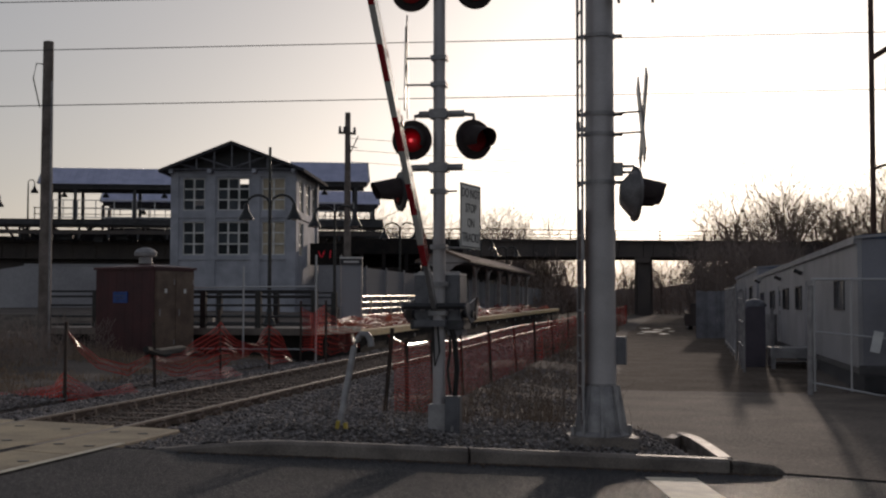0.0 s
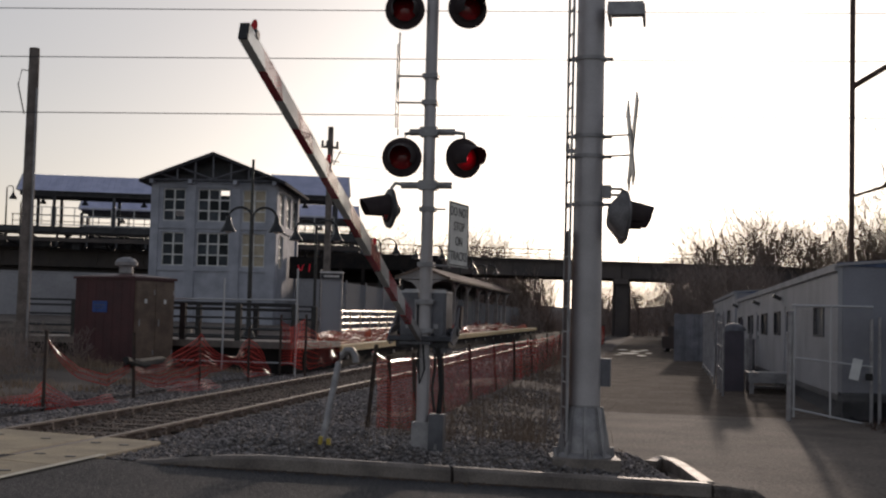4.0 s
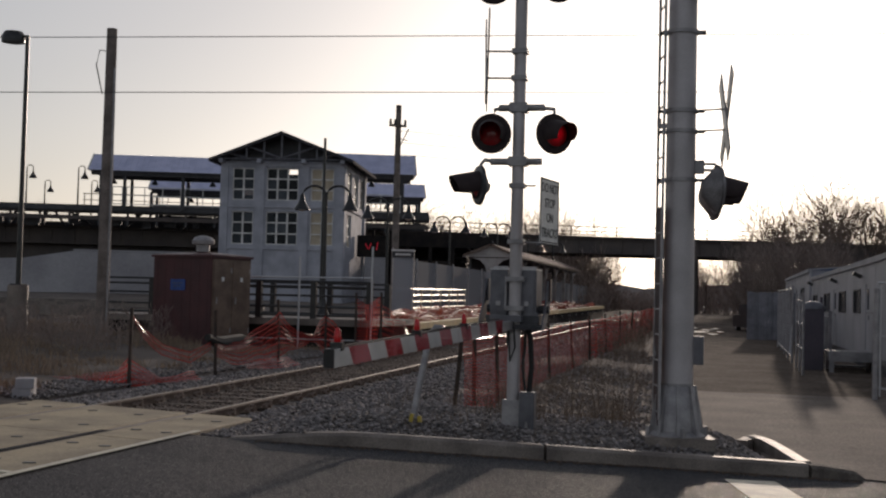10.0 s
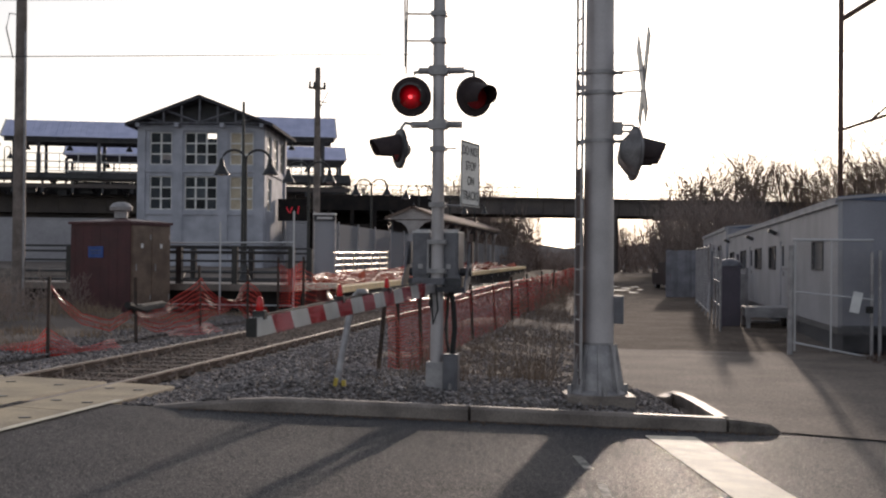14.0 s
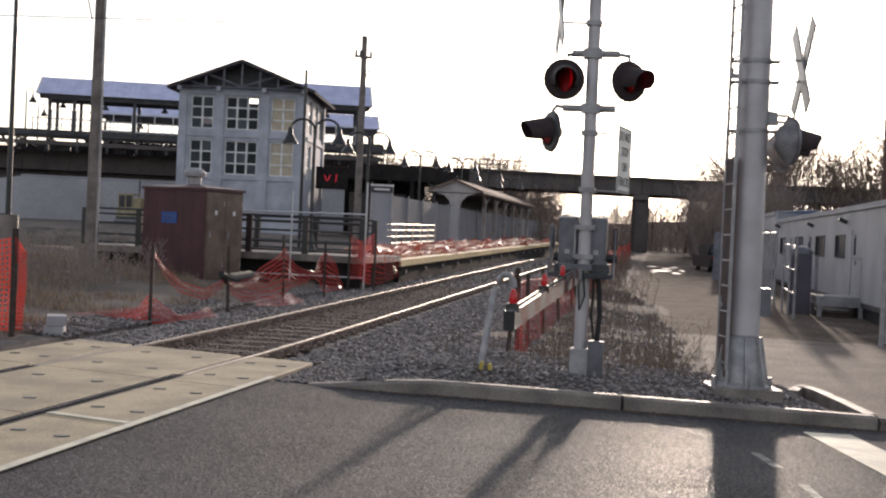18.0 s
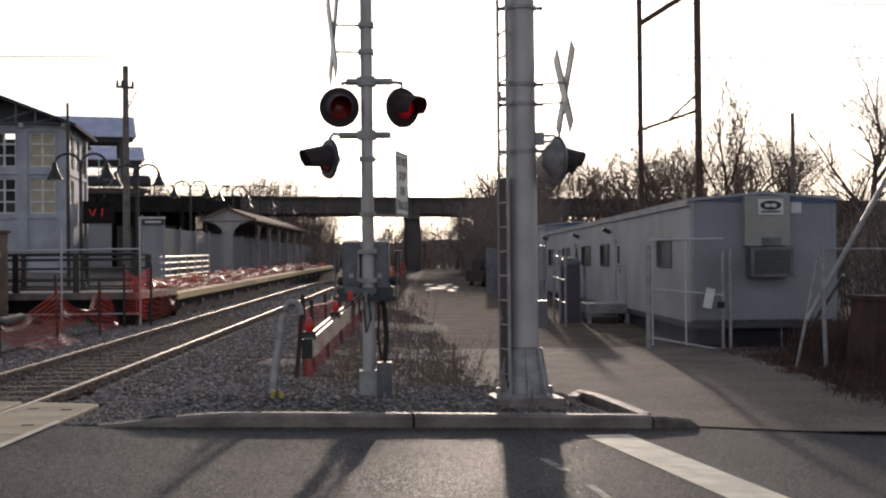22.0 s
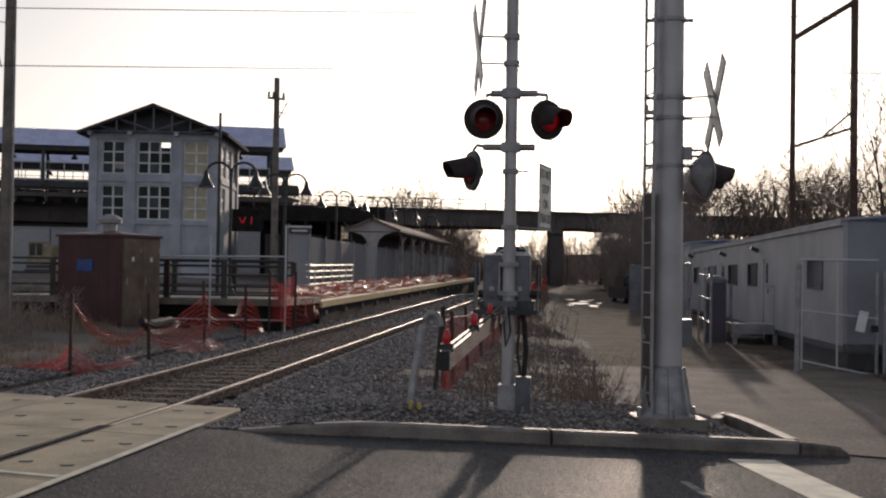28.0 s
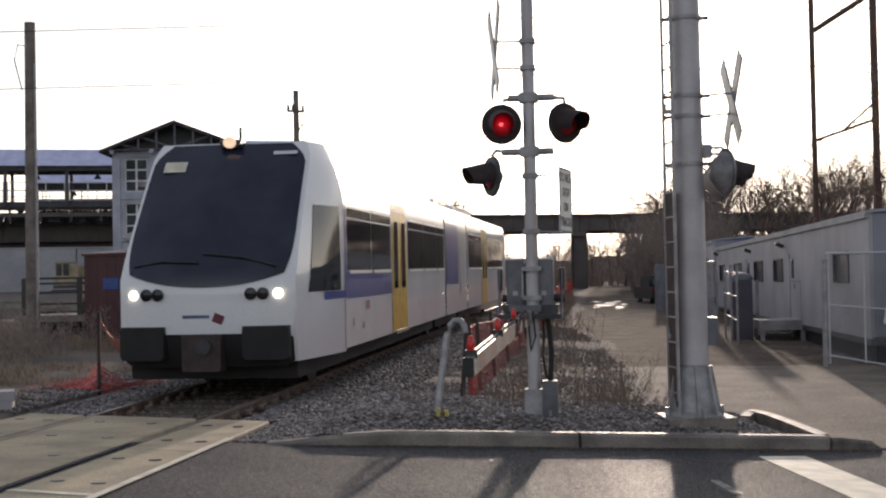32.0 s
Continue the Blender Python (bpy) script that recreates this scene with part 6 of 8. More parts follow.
# near end of the left fence, with two stacked blocks
fn = thing("safety_fence", label="red plastic net gathered round a steel post by the road", category="safety fence")
steel_post(fn, -2.91, 15.16, -0.2, 1.5, 0, 0.04)
net("net", [(-2.88, 15.16, -0.02), (-2.8, 15.25, -0.02), (-2.92, 15.3, 0.0)], [(-2.9, 15.14, 1.2), (-2.78, 15.25, 1.0), (-2.92, 15.3, 1.15)], "net gathered round the post", fn, 0.05, 0.02, 0.05)
net("net", [(-2.93, 15.16, -0.03), (-4.2, 15.0, 0.0), (-5.8, 14.9, 0.05)], [(-2.93, 15.16, 1.18), (-4.2, 15.0, 0.95), (-5.8, 14.9, 1.05)], "sagging red net", fn, 0.06, 0.018, 0.04)
steel_post(fn, -5.82, 14.9, -0.1, 1.4, 3)
for z in (0, 1):
    bl = thing("concrete_block", (-2.62 + 0.02 * z, 15.75, -0.1 + 0.135 * z), "pale concrete block stacked beside the post", "block", "stacked blocks", rz=20 + 6 * z)
    part("block", Mesh().box((0, 0, 0.066), (0.24, 0.4, 0.13), 0, 0.012), PLASTERWALL, bl)

# net over the platform end and deck
fp = thing("safety_fence", label="orange net hung across the end of the platform", category="safety fence")
net("net", [(-2.0, 29.2, 0.25), (-1.72, 29.12, 0.3), (-1.42, 29.2, 0.25)], [(-2.0, 29.2, 1.36), (-1.72, 29.15, 1.25), (-1.42, 29.2, 1.42)], "hanging net", fp, 0.075, 0.016, 0.1)
net("net", [(-1.42, 29.2, 0.25), (-1.5, 31.0, 0.25), (-1.66, 33.4, 0.3)], [(-1.42, 29.2, 1.35), (-1.5, 31.0, 0.85), (-1.66, 33.4, 0.66)], "draped net", fp, 0.085, 0.014, 0.1)
steel_post(fp, -2.02, 29.2, -0.1, 1.6)
steel_post(fp, -1.4, 29.2, -0.1, 1.62)
py2 = [34, 37, 40, 43, 46, 50, 54, 58, 63, 68, 74, 80]
pr_ = random.Random(12)
for k, y in enumerate((34.6, 37.4, 40.4, 43.6, 47.0, 50.6, 54.6, 59.0, 63.8, 69.0, 74.6)):
    x, high = -3.55 + pr_.uniform(-0.25, 0.35), pr_.uniform(0.22, 0.5)
    x = max(x, 5.5 - 0.226 * y)
    ends = [y - 0.2, y + 0.9, y + 1.9, y + 3.0]
    net("net", [(x + pr_.uniform(-0.3, 0.3), e, plat_z(e) + 0.02) for e in ends], [(x + 0.15 + pr_.uniform(-0.2, 0.2), e, plat_z(e) + high * pr_.uniform(0.4, 1.0)) for e in ends], "heaped orange net", fp, 0.07, 0.016 + 0.0004 * (y - 34), 0.12)
net("net", [(-2.25, y, plat_z(y) + 0.03) for y in py2], [(-3.4 + 0.4 * math.sin(y * 1.7), y, plat_z(y) + 0.1 + 0.07 * math.sin(y * 2.3)) for y in py2], "crumpled orange net lying on the deck", fp, 0.1, 0.035, 0.09)
SHEET = cloth("red plastic film", (0.42, 0.13, 0.09), 0.3, 0.2, 1.0)
STRIP = mat("glossy orange plastic", (0.6, 0.25, 0.17), 0.16, color2=(0.66, 0.34, 0.23), scale=3, grit=0.2)
qs = random.Random(31)
for k in range(48):
    y = 34.0 + k * 1.05 + qs.uniform(-0.4, 0.4)
    z = plat_z(y) + 0.02
    x = qs.uniform(-4.1, -2.2)
    x = max(x, 5.3 - 0.226 * y)
    n, long, high = 14, qs.uniform(0.9, 2.4), qs.uniform(0.1, 0.32)
    ph, yaw = qs.uniform(0, 6), qs.uniform(-1.3, 1.3)
    m = Mesh()
    for i in range(n + 1):
        u = long * (i / n - 0.5)
        h = high * max(0.15, 0.55 + 0.5 * math.sin(u * 5.1 + ph) + 0.6 * noise.noise((u * 4.0, 1.0, k * 3.7)))
        for j in range(4):
            v = j / 3
            side = 0.09 * noise.noise((u * 5.0, v * 2.5, k * 1.9)) + 0.16 * (1 - v) * math.sin(u * 3.1 + ph * 2)
            m.v.append((x + side * math.cos(yaw) + u * math.sin(yaw), y + u * math.cos(yaw) - side * math.sin(yaw), z + h * v))
    for i in range(n):
        for j in range(3):
            a = i * 4 + j
            m.f.append((a, a + 1, a + 5, a + 4))
    tagged(part("plastic_sheet", m, SHEET), "torn red plastic film lying on the platform deck", "plastic", "plastic sheets")
STRIP.node_tree.nodes["Principled BSDF"].inputs["Specular IOR Level"].default_value = 1.0
for k in range(290):
    y = 34.6 + 44 * (k / 290) ** 1.3 + qs.uniform(-0.3, 0.3)
    x = qs.uniform(-4.2, -2.1)
    x = max(x, 5.3 - 0.226 * y)
    yaw, long, r = (qs.gauss(0.0, 0.05) if k % 4 else qs.uniform(0.3, 1.5)), qs.uniform(1.0, 5.0), qs.uniform(0.008, 0.026)
    ph, top = qs.uniform(0, 6), qs.uniform(0.03, 0.3)
    pts, rr = [], []
    for i in range(9):
        u, e = long * (i / 8 - 0.5), 1 - abs(i / 4 - 1) ** 2
        pts.append((max(-4.3, min(-2.05, x + u * math.sin(yaw) + 0.012 * math.sin(u * 5 + ph))), y + u * math.cos(yaw), plat_z(y + u * math.cos(yaw)) + 0.02 + top * e + 0.015 * math.sin(u * 4 + ph) * e))
        rr.append(max(0.008, r * (0.3 + 0.7 * e)))
    tagged(part("plastic_strip", Mesh().pipe(pts, rr, 8), STRIP, smooth=True), "glossy curled plastic strip on the platform deck", "plastic", "plastic strips")

# grey screened fence along the back of the platform
gf = thing("screen_fence", label="grey fabric construction fence along the platform", category="fence")
gy = np.arange(41.5, 100.5, 3.05)
for a, b in zip(gy[:-1], gy[1:]):
    za, zb = 2.78, 2.78
    part("fabric", Mesh().add([(-4.42, a, plat_z(a) + 0.25), (-4.42, b, plat_z(b) + 0.25), (-4.42, b, zb), (-4.42, a, za)], [(0, 1, 2, 3)]), FABRIC, gf)
for y in gy:
    part("post", Mesh().tube((-4.4, y, plat_z(y)), (-4.4, y, 2.86), 0.03, n=8), GALV, gf, smooth=True)
GLEAM = mat("bright worn steel", (0.6, 0.56, 0.48), 0.28, 0.9, color2=(0.45, 0.42, 0.37), scale=5)
wr = thing("pipe_railing", label="bright steel pipe railing behind the platform fence", category="railing")
for k in range(7):
    y = 42 + k * 1.5
    part("post", Mesh().tube((-3.95, y, plat_z(y)), (-3.95, y, plat_z(y) + 0.95), 0.03, n=8), GLEAM, wr)
for z in (0.3, 0.52, 0.74, 0.95):
    part("rail", Mesh().tube((-3.95, 41.9, plat_z(42) + z), (-3.95, 51, plat_z(51) + z), 0.026, n=8), GLEAM, wr)

# pale information panel
ip = thing("info_panel", (-3.78, 40.2, plat_z(40)), "tall pale station information panel with a light header", "information panel", rz=12)
part("board", Mesh().box((0, 0, 1.05), (0.66, 0.1, 2.1), 0, 0.02), FABRIC, ip)
part("frame", Mesh().box((-0.34, 0, 1.15), (0.05, 0.12, 2.3), 0, 0.01), GALV, ip)
part("frame", Mesh().box((0.34, 0, 1.1), (0.05, 0.12, 2.2), 0, 0.01), GALV, ip)
part("header", Mesh().box((0, 0, 2.08), (0.7, 0.14, 0.2), 0, 0.02), DARKSTEEL, ip, "dark header strip")
part("cap", Mesh().box((0, 0, 2.21), (0.76, 0.16, 0.06), 0, 0.02), SIGN_WHITE, ip)
part("lettering_bars", Mesh().box((0, -0.075, 2.08), (0.5, 0.006, 0.06)), SIGN_WHITE, ip)

# platform shelter
SHELTER = mat("weathered pale shelter paint", (0.42, 0.39, 0.38), 0.8, color2=(0.3, 0.275, 0.265), scale=2)
SHELTER_ROOF = mat("brown shingles", (0.16, 0.095, 0.08), 0.85, color2=(0.1, 0.06, 0.05), scale=3, fine=20, bump=0.4)
sh = thing("platform_shelter", (-4.95, 61.3, 0), "low gabled platform shelter with a pale gable end", "shelter")
part("gable", Mesh().prism([(-1.35, 3.56), (1.4, 3.56), (0.3, 4.16), (0.0, 4.16)], (0, 0.0, 0), (1, 0, 0), (0, 0, 1), 0.12), SHELTER, sh)
part("arch_pier", Mesh().prism([(-0.2, 0.9), (0.24, 0.9), (0.24, 2.85), (0.34, 3.15), (0.6, 3.4), (1.0, 3.52), (-0.95, 3.52), (-0.55, 3.4), (-0.3, 3.15), (-0.2, 2.85)], (0.1, 0.03, 0), (1, 0, 0), (0, 0, 1), 0.1), SHELTER, sh, "pale flared arch pier")
part("finial", Mesh().lathe((0.15, -0.05, 4.1), (0, 0, 1), [(0.05, 0), (0.04, 0.12), (0.07, 0.18), (0.001, 0.3)], 8), BLACK, sh)
for s in (-1, 1):
    part("roof", Mesh().prism([(0, 0), (s * 1.36, -0.55), (s * 1.36, -0.47), (0, 0.09)], (0.1, -0.2, 4.14), (1, 0, 0), (0, 0, 1), -26.0), SHELTER_ROOF, sh, "brown shingled roof plane")
part("gutter", Mesh().box((1.44, 12.8, 3.62), (0.12, 26, 0.12), 0, 0.02), RAIL_SIDE, sh, "brownish gutter")
part("verge_board", Mesh().box((0.75, -0.22, 3.9), (1.5, 0.05, 0.1), 0, 0.01, 0, 21).box((-0.55, -0.22, 3.9), (1.5, 0.05, 0.1), 0, 0.01, 0, -21), RAIL_SIDE, sh)
for y in (4.2, 8.4, 12.6, 16.8, 21.0, 25.2):
    part("post", Mesh().box((0.95, y, 2.2), (0.2, 0.2, 2.9), 0, 0.02), SHELTER, sh, "pale post")
    part("knee_brace", Mesh().pipe([(0.95, y, 2.9), (1.0, y - 0.3, 3.25), (1.05, y - 1.0, 3.5)], 0.07, 6).pipe([(0.95, y, 2.9), (1.0, y + 0.3, 3.25), (1.05, y + 1.0, 3.5)], 0.07, 6), SHELTER, sh)
part("ceiling_board", Mesh().box((0.05, 13, 3.52), (2.6, 25.6, 0.05)), DARKSTEEL, sh)
part("back_wall", Mesh().box((-1.05, 13, 2.2), (0.1, 25, 2.7)), DARKSTEEL, sh)

# near-black and matt, for the stairs and the sign panel
STAIR_BLACK = mat("matt black stair steel", (0.022, 0.02, 0.021), 0.9, color2=(0.035, 0.03, 0.028), scale=2, fine=20)
STAIR_BLACK.node_tree.nodes["Principled BSDF"].inputs["Specular IOR Level"].default_value = 0.1
# dark stair tower between the tower and the bridge
stair = thing("stair_enclosure", label="dark open stair structure beside the station tower", category="stairs")
stair.matrix_basis = frame_at((-12.2, 73.0), 17)
part("soffit", Mesh().box((2.6, 2.5, 5.0), (7.2, 4.5, 0.9), 0, 0.03), STAIR_BLACK, stair)
part("back_panel", Mesh().box((1.5, 4.6, 2.6), (5.0, 0.3, 5.0)), STAIR_BLACK, stair)
part("retaining_wall", Mesh().box((0.9, 2.2, 1.9), (3.4, 0.35, 3.8), 0, 0.03), GIRDER, stair)
for k in range(5):
    part("column", Mesh().box((0.1 + k * 1.35, 0.4, 2.6), (0.22, 0.22, 4.6)), STAIR_BLACK, stair)
for k in range(10):
    part("stair_tread", Mesh().box((2.2 + k * 0.34, 1.2, 4.7 - k * 0.24), (0.34, 1.6, 0.07)), STAIR_BLACK, stair)
part("handrail", Mesh().tube((2.0, 0.5, 5.8), (5.6, 0.5, 3.2), 0.04, n=6), GALV, stair)

# lit red sign under the stairs: unreadable strokes
rs_ = thing("lit_sign", (-14.2, 72.4, 4.5), "dark hanging sign with glowing red strokes", "sign", rz=14)
part("panel", Mesh().box((0.1, 0.1, 0.0), (1.9, 0.1, 1.3), 0, 0.02), STAIR_BLACK, rs_)
part("hanger", Mesh().box((0.1, 0.1, 0.75), (0.12, 0.1, 0.4)), STAIR_BLACK, rs_)
for x, a, h in ((-0.28, -24, 0.36), (-0.08, 20, 0.4), (0.34, 6, 0.46)):
    part("stroke", Mesh().box((x, 0.03, 0.0), (0.055, 0.04, h), 0, 0.015, 0, a), NEON, rs_)

# temporary pipe fence before the ramp
tf = thing("temporary_fence", label="galvanised temporary pipe fence before the ramp", category="fence")
for x, top in ((-1.66, 2.6), (-3.48, 2.34), (-5.3, 2.3)):
    part("post", Mesh().tube((x, 29.25, 0.0), (x, 29.25, top), 0.024, n=8), PIPE, tf, smooth=True)
part("rail", Mesh().tube((-5.3, 29.25, 1.82), (-1.66, 29.25, 1.85), 0.02, n=8), PIPE, tf, smooth=True)
part("rail", Mesh().tube((-5.3, 29.25, 0.35), (-1.66, 29.25, 0.35), 0.016, n=8), PIPE, tf, smooth=True)

# ---- far left: yellow machine ----
ym = thing("excavator", (-28.5, 77.0, 1.0), "small yellow construction machine with a cab on tracks", "excavator")
DIGGER = mat("dusty yellow machine paint", (0.42, 0.34, 0.2), 0.7, color2=(0.3, 0.24, 0.15), scale=3)
part("body", Mesh().box((0.0, 0, 0.92), (1.55, 1.5, 0.42), 0, 0.1), DIGGER, ym)
part("bumper", Mesh().box((0.0, -0.72, 0.62), (1.5, 0.2, 0.22), 0, 0.05), DARKSTEEL, ym)
part("engine_cover", Mesh().box((0.5, 0.1, 1.5), (0.55, 1.2, 0.85), 0, 0.06), DIGGER, ym)
cabn = part("cab", Mesh().box((-0.25, 0, 2.15), (1.05, 1.1, 0.1), 0, 0.04).box((-0.25, 0, 1.2), (1.0, 1.1, 0.24), 0, 0.04), DIGGER, ym)
for x in (-0.72, -0.25, 0.22):
    for y in (-0.5, 0.5):
        part("cab_post", Mesh().box((x, y, 1.65), (0.07, 0.07, 1.0)), DIGGER, cabn)
part("cab_window", Mesh().box((-0.25, -0.5, 1.65), (0.92, 0.02, 0.86)), SCREEN, cabn)
part("seat", Mesh().box((-0.25, 0.1, 1.45), (0.4, 0.4, 0.5), 0, 0.05), DARKSTEEL, cabn)
part("boom", Mesh().pipe([(0.75, 0, 1.0), (1.1, 0.2, 1.7), (1.5, 0.2, 1.3)], [0.1, 0.09, 0.07], 6), DIGGER, ym)
part("bucket", Mesh().box((1.55, 0.2, 1.05), (0.35, 0.5, 0.4), 0, 0.05), DARKSTEEL, ym)
for s in (-1, 1):
    tk = part("track", Mesh().box((0, s * 0.6, 0.22), (1.9, 0.36, 0.44), 0, 0.16), RUBBER, ym, "black rubber track")
    for x in (-0.6, -0.2, 0.2, 0.6):
        part("roller", Mesh().tube((x, s * 0.6 - 0.19, 0.2), (x, s * 0.6 + 0.19, 0.2), 0.13, n=10), DARKSTEEL, tk)


# ---- beside the trailers ----
gate = thing("chain_gate", label="open pipe-frame gate with galvanised posts by the trailer", category="gate")
GA, GB = Vector((9.22, 23.7, -0.24)), Vector((10.62, 23.72, -0.24))
part("post", Mesh().tube(GA + Vector((-0.04, 0, -0.1)), GA + Vector((-0.02, 0, 2.0)), 0.05, n=12), GALV, gate, smooth=True)
for x, h in ((10.6, 1.95), (10.74, 1.98)):
    part("post", Mesh().tube((x, 23.75, -0.3), (x, 23.74, -0.3 + h), 0.032, n=10), GALV, gate, smooth=True)
part("rail", Mesh().tube(GA + Vector((0, 0, 2.1)), GB + Vector((0, 0, 2.1)), 0.021, n=8), PIPE, gate, smooth=True)
part("rail", Mesh().tube(GA + Vector((0, 0, 1.17)), GB + Vector((0, 0, 1.04)), 0.016, n=8), PIPE, gate, smooth=True)
part("rail", Mesh().tube(GA + Vector((0, 0, 0.26)), GB + Vector((0, 0, 0.0)), 0.018, n=8), PIPE, gate, smooth=True)
for t in (0.03, 0.48):
    q = GA.lerp(GB, t)
    part("upright", Mesh().tube(q + Vector((0, 0, 0.1)), q + Vector((0, 0, 2.1)), 0.018, n=8), PIPE, gate, smooth=True)
link = Mesh()
n = 28
for k in range(-36, n):
    for s in (1, -1):
        t0, t1 = (k / n, (k + 36) / n) if s > 0 else ((k + 36) / n, k / n)
        a, b = max(0, min(1, t0)), max(0, min(1, t1))
        if a != b:
            za, zb = 0.1 + 2.0 * (a - t0) / (t1 - t0), 0.1 + 2.0 * (b - t0) / (t1 - t0)
            link.tube(GA.lerp(GB, a) + Vector((0, 0, za)), GA.lerp(GB, b) + Vector((0, 0, zb)), 0.0022, n=3, caps=False)
part("mesh", link, GALV, gate, "thin chain-link mesh")
part("notice", Mesh().box((10.32, 23.66, 0.75), (0.17, 0.012, 0.38), 0, 0.003, 0, 12), SIGN_WHITE, gate, "torn white notice")
part("padlock_chain", Mesh().box((10.55, 23.68, 0.62), (0.12, 0.08, 0.12), 0, 0.03), RUBBER, gate)

ff = thing("pipe_fence", label="leaning galvanised fence posts and braces beside the trailer end", category="fence")
for p, q, r in (((11.34, 19.85, -0.35), (11.28, 19.85, 1.78), 0.035), ((11.82, 24.2, -0.3), (11.8, 24.2, 0.4), 0.06), ((10.9, 20.0, -0.3), (11.23, 19.88, 1.44), 0.025), ((11.05, 19.9, 0.5), (13.1, 19.84, 4.05), 0.042), ((12.3, 24.6, -0.2), (12.0, 21.0, 1.2), 0.03), ((12.6, 23.84, 1.66), (15.6, 23.84, 1.62), 0.018)):
    part("bar", Mesh().tube(p, q, r, n=10), GALV, ff, smooth=True)

pp = thing("portable_toilet", (8.66, 32.6, -0.12), "dark plastic portable toilet with rounded pale roof", "portable toilet")
part("body", Mesh().box((0, 0, 0.75), (0.48, 0.48, 1.5), 0, 0.06), POTTY, pp)
part("roof", Mesh().lathe((0, 0, 1.5), (0, 0, 1), [(0.3, 0), (0.29, 0.05), (0.23, 0.13), (0.12, 0.18), (0.001, 0.2)], 20), BOXGREY, pp, smooth=True)
part("door", Mesh().box((-0.25, 0, 0.75), (0.03, 0.36, 1.36), 0, 0.01), POTTY, pp)
part("vent_pipe", Mesh().tube((0.2, 0.2, 1.5), (0.2, 0.2, 1.8), 0.035, n=8), POTTY, pp)
cage = thing("fence_panel", label="galvanised pipe frame fence panels beside the toilet", category="fence panel", group="yard fence panels")
for k, y in enumerate((35.5, 38.0, 40.5, 43.2, 46.0)):
    part("post", Mesh().tube((8.3, y, -0.15), (8.3, y, 2.0), 0.03, n=8), GALV, cage, smooth=True)
for z in (0.1, 1.9):
    part("rail", Mesh().tube((8.3, 35.5, z), (8.3, 46.0, z + 0.1), 0.022, n=8), GALV, cage, smooth=True)
link = Mesh()
for k in range(70):
    y = 35.5 + k * 0.15
    link.tube((8.3, y, 0.1), (8.3, min(46, y + 1.8), 1.9), 0.004, n=3, caps=False).tube((8.3, y, 1.9), (8.3, min(46, y + 1.8), 0.1), 0.004, n=3, caps=False)
part("mesh", link, GALV, cage, "thin chain-link mesh")
cage2 = thing("fence_panel", label="bright galvanised pipe fence panels beside the toilet", category="fence panel", group="yard fence panels")
for y in (30.2, 31.6, 33.2):
    part("post", Mesh().tube((8.3, y, -0.2), (8.3, y, 1.75), 0.03, n=8), GALV, cage2, smooth=True)
for z in (0.45, 1.0, 1.55):
    part("rail", Mesh().tube((8.3, 30.2, z), (8.3, 33.2, z + 0.05), 0.02, n=8), GALV, cage2, smooth=True)
LANDING = mat("weathered grey timber", (0.36, 0.35, 0.36), 0.8, color2=(0.24, 0.235, 0.24), scale=3, fine=40)
ld = thing("entry_steps", (9.52, 32.4, -0.36), "grey wooden entry landing with steps at the trailer door", "steps")
part("top", Mesh().box((0, 0, 0.72), (1.1, 1.6, 0.06), 0, 0.01), LANDING, ld)
part("fascia", Mesh().box((-0.5, 0, 0.6), (0.05, 1.6, 0.18), 0, 0.008), LANDING, ld)
part("fascia", Mesh().box((0, -0.78, 0.6), (1.1, 0.05, 0.18), 0, 0.008), LANDING, ld)
for x in (-0.48, 0.48):
    for y in (-0.72, 0.72):
        part("leg", Mesh().box((x, y, 0.36), (0.1, 0.1, 0.72), 0, 0.008), LANDING, ld)
        if x > 0:
            part("handrail_post", Mesh().box((x - 0.9 * (y > 0), y, 1.2), (0.08, 0.08, 1.0), 0, 0.006), LANDING, ld)
for k in range(3):
    part("tread", Mesh().box((0, 1.0 + k * 0.28, 0.52 - k * 0.2), (1.0, 0.28, 0.05), 0, 0.006), LANDING, ld)
part("handrail", Mesh().box((0.48, 0, 1.68), (0.08, 1.6, 0.06), 0, 0.01), LANDING, ld)
for y, h in ((10.2, 2.3), (17.0, 2.3), (27.2, 2.4)):
    fl_ = part("flood_lamp", Mesh().box((-0.12, y, h - 0.02), (0.22, 0.16, 0.1), 0, 0.02, 0, 25), BLACK, tr1)
part("tank", Mesh().tube((-0.35, 17.5, 0.1), (-0.35, 17.5, 1.15), 0.25, n=16), GALV, tr1, "grey gas bottle", True)
wf = thing("board_fence", label="weathered grey board fence panels across the yard", category="fence")
YARD_BOARD = mat("weathered blue-grey boards", (0.25, 0.25, 0.28), 0.8, color2=(0.17, 0.17, 0.19), scale=2, fine=40, random_tint=0.15)
rf = random.Random(6)
for k in range(20):
    part("board", Mesh().box((7.35 + k * 0.094, 52.6, 1.0), (0.088, 0.03, 2.05 + rf.uniform(-0.06, 0.06)), 0, 0.004), YARD_BOARD, wf)
for z in (0.5, 1.6):
    part("rail", Mesh().box((8.25, 52.66, z), (1.9, 0.06, 0.1)), WOOD, wf)
vp = thing("parked_car", (8.35, 62.0, 0.2), "dark parked car, seen from behind", "car", rz=10)
CAR_PAINT = mat("black car paint", (0.01, 0.01, 0.012), 0.5, color2=(0.016, 0.016, 0.018), scale=2)
part("body", Mesh().box((0, 2.0, 0.55), (1.75, 4.3, 0.6), 0, 0.12), CAR_PAINT, vp)
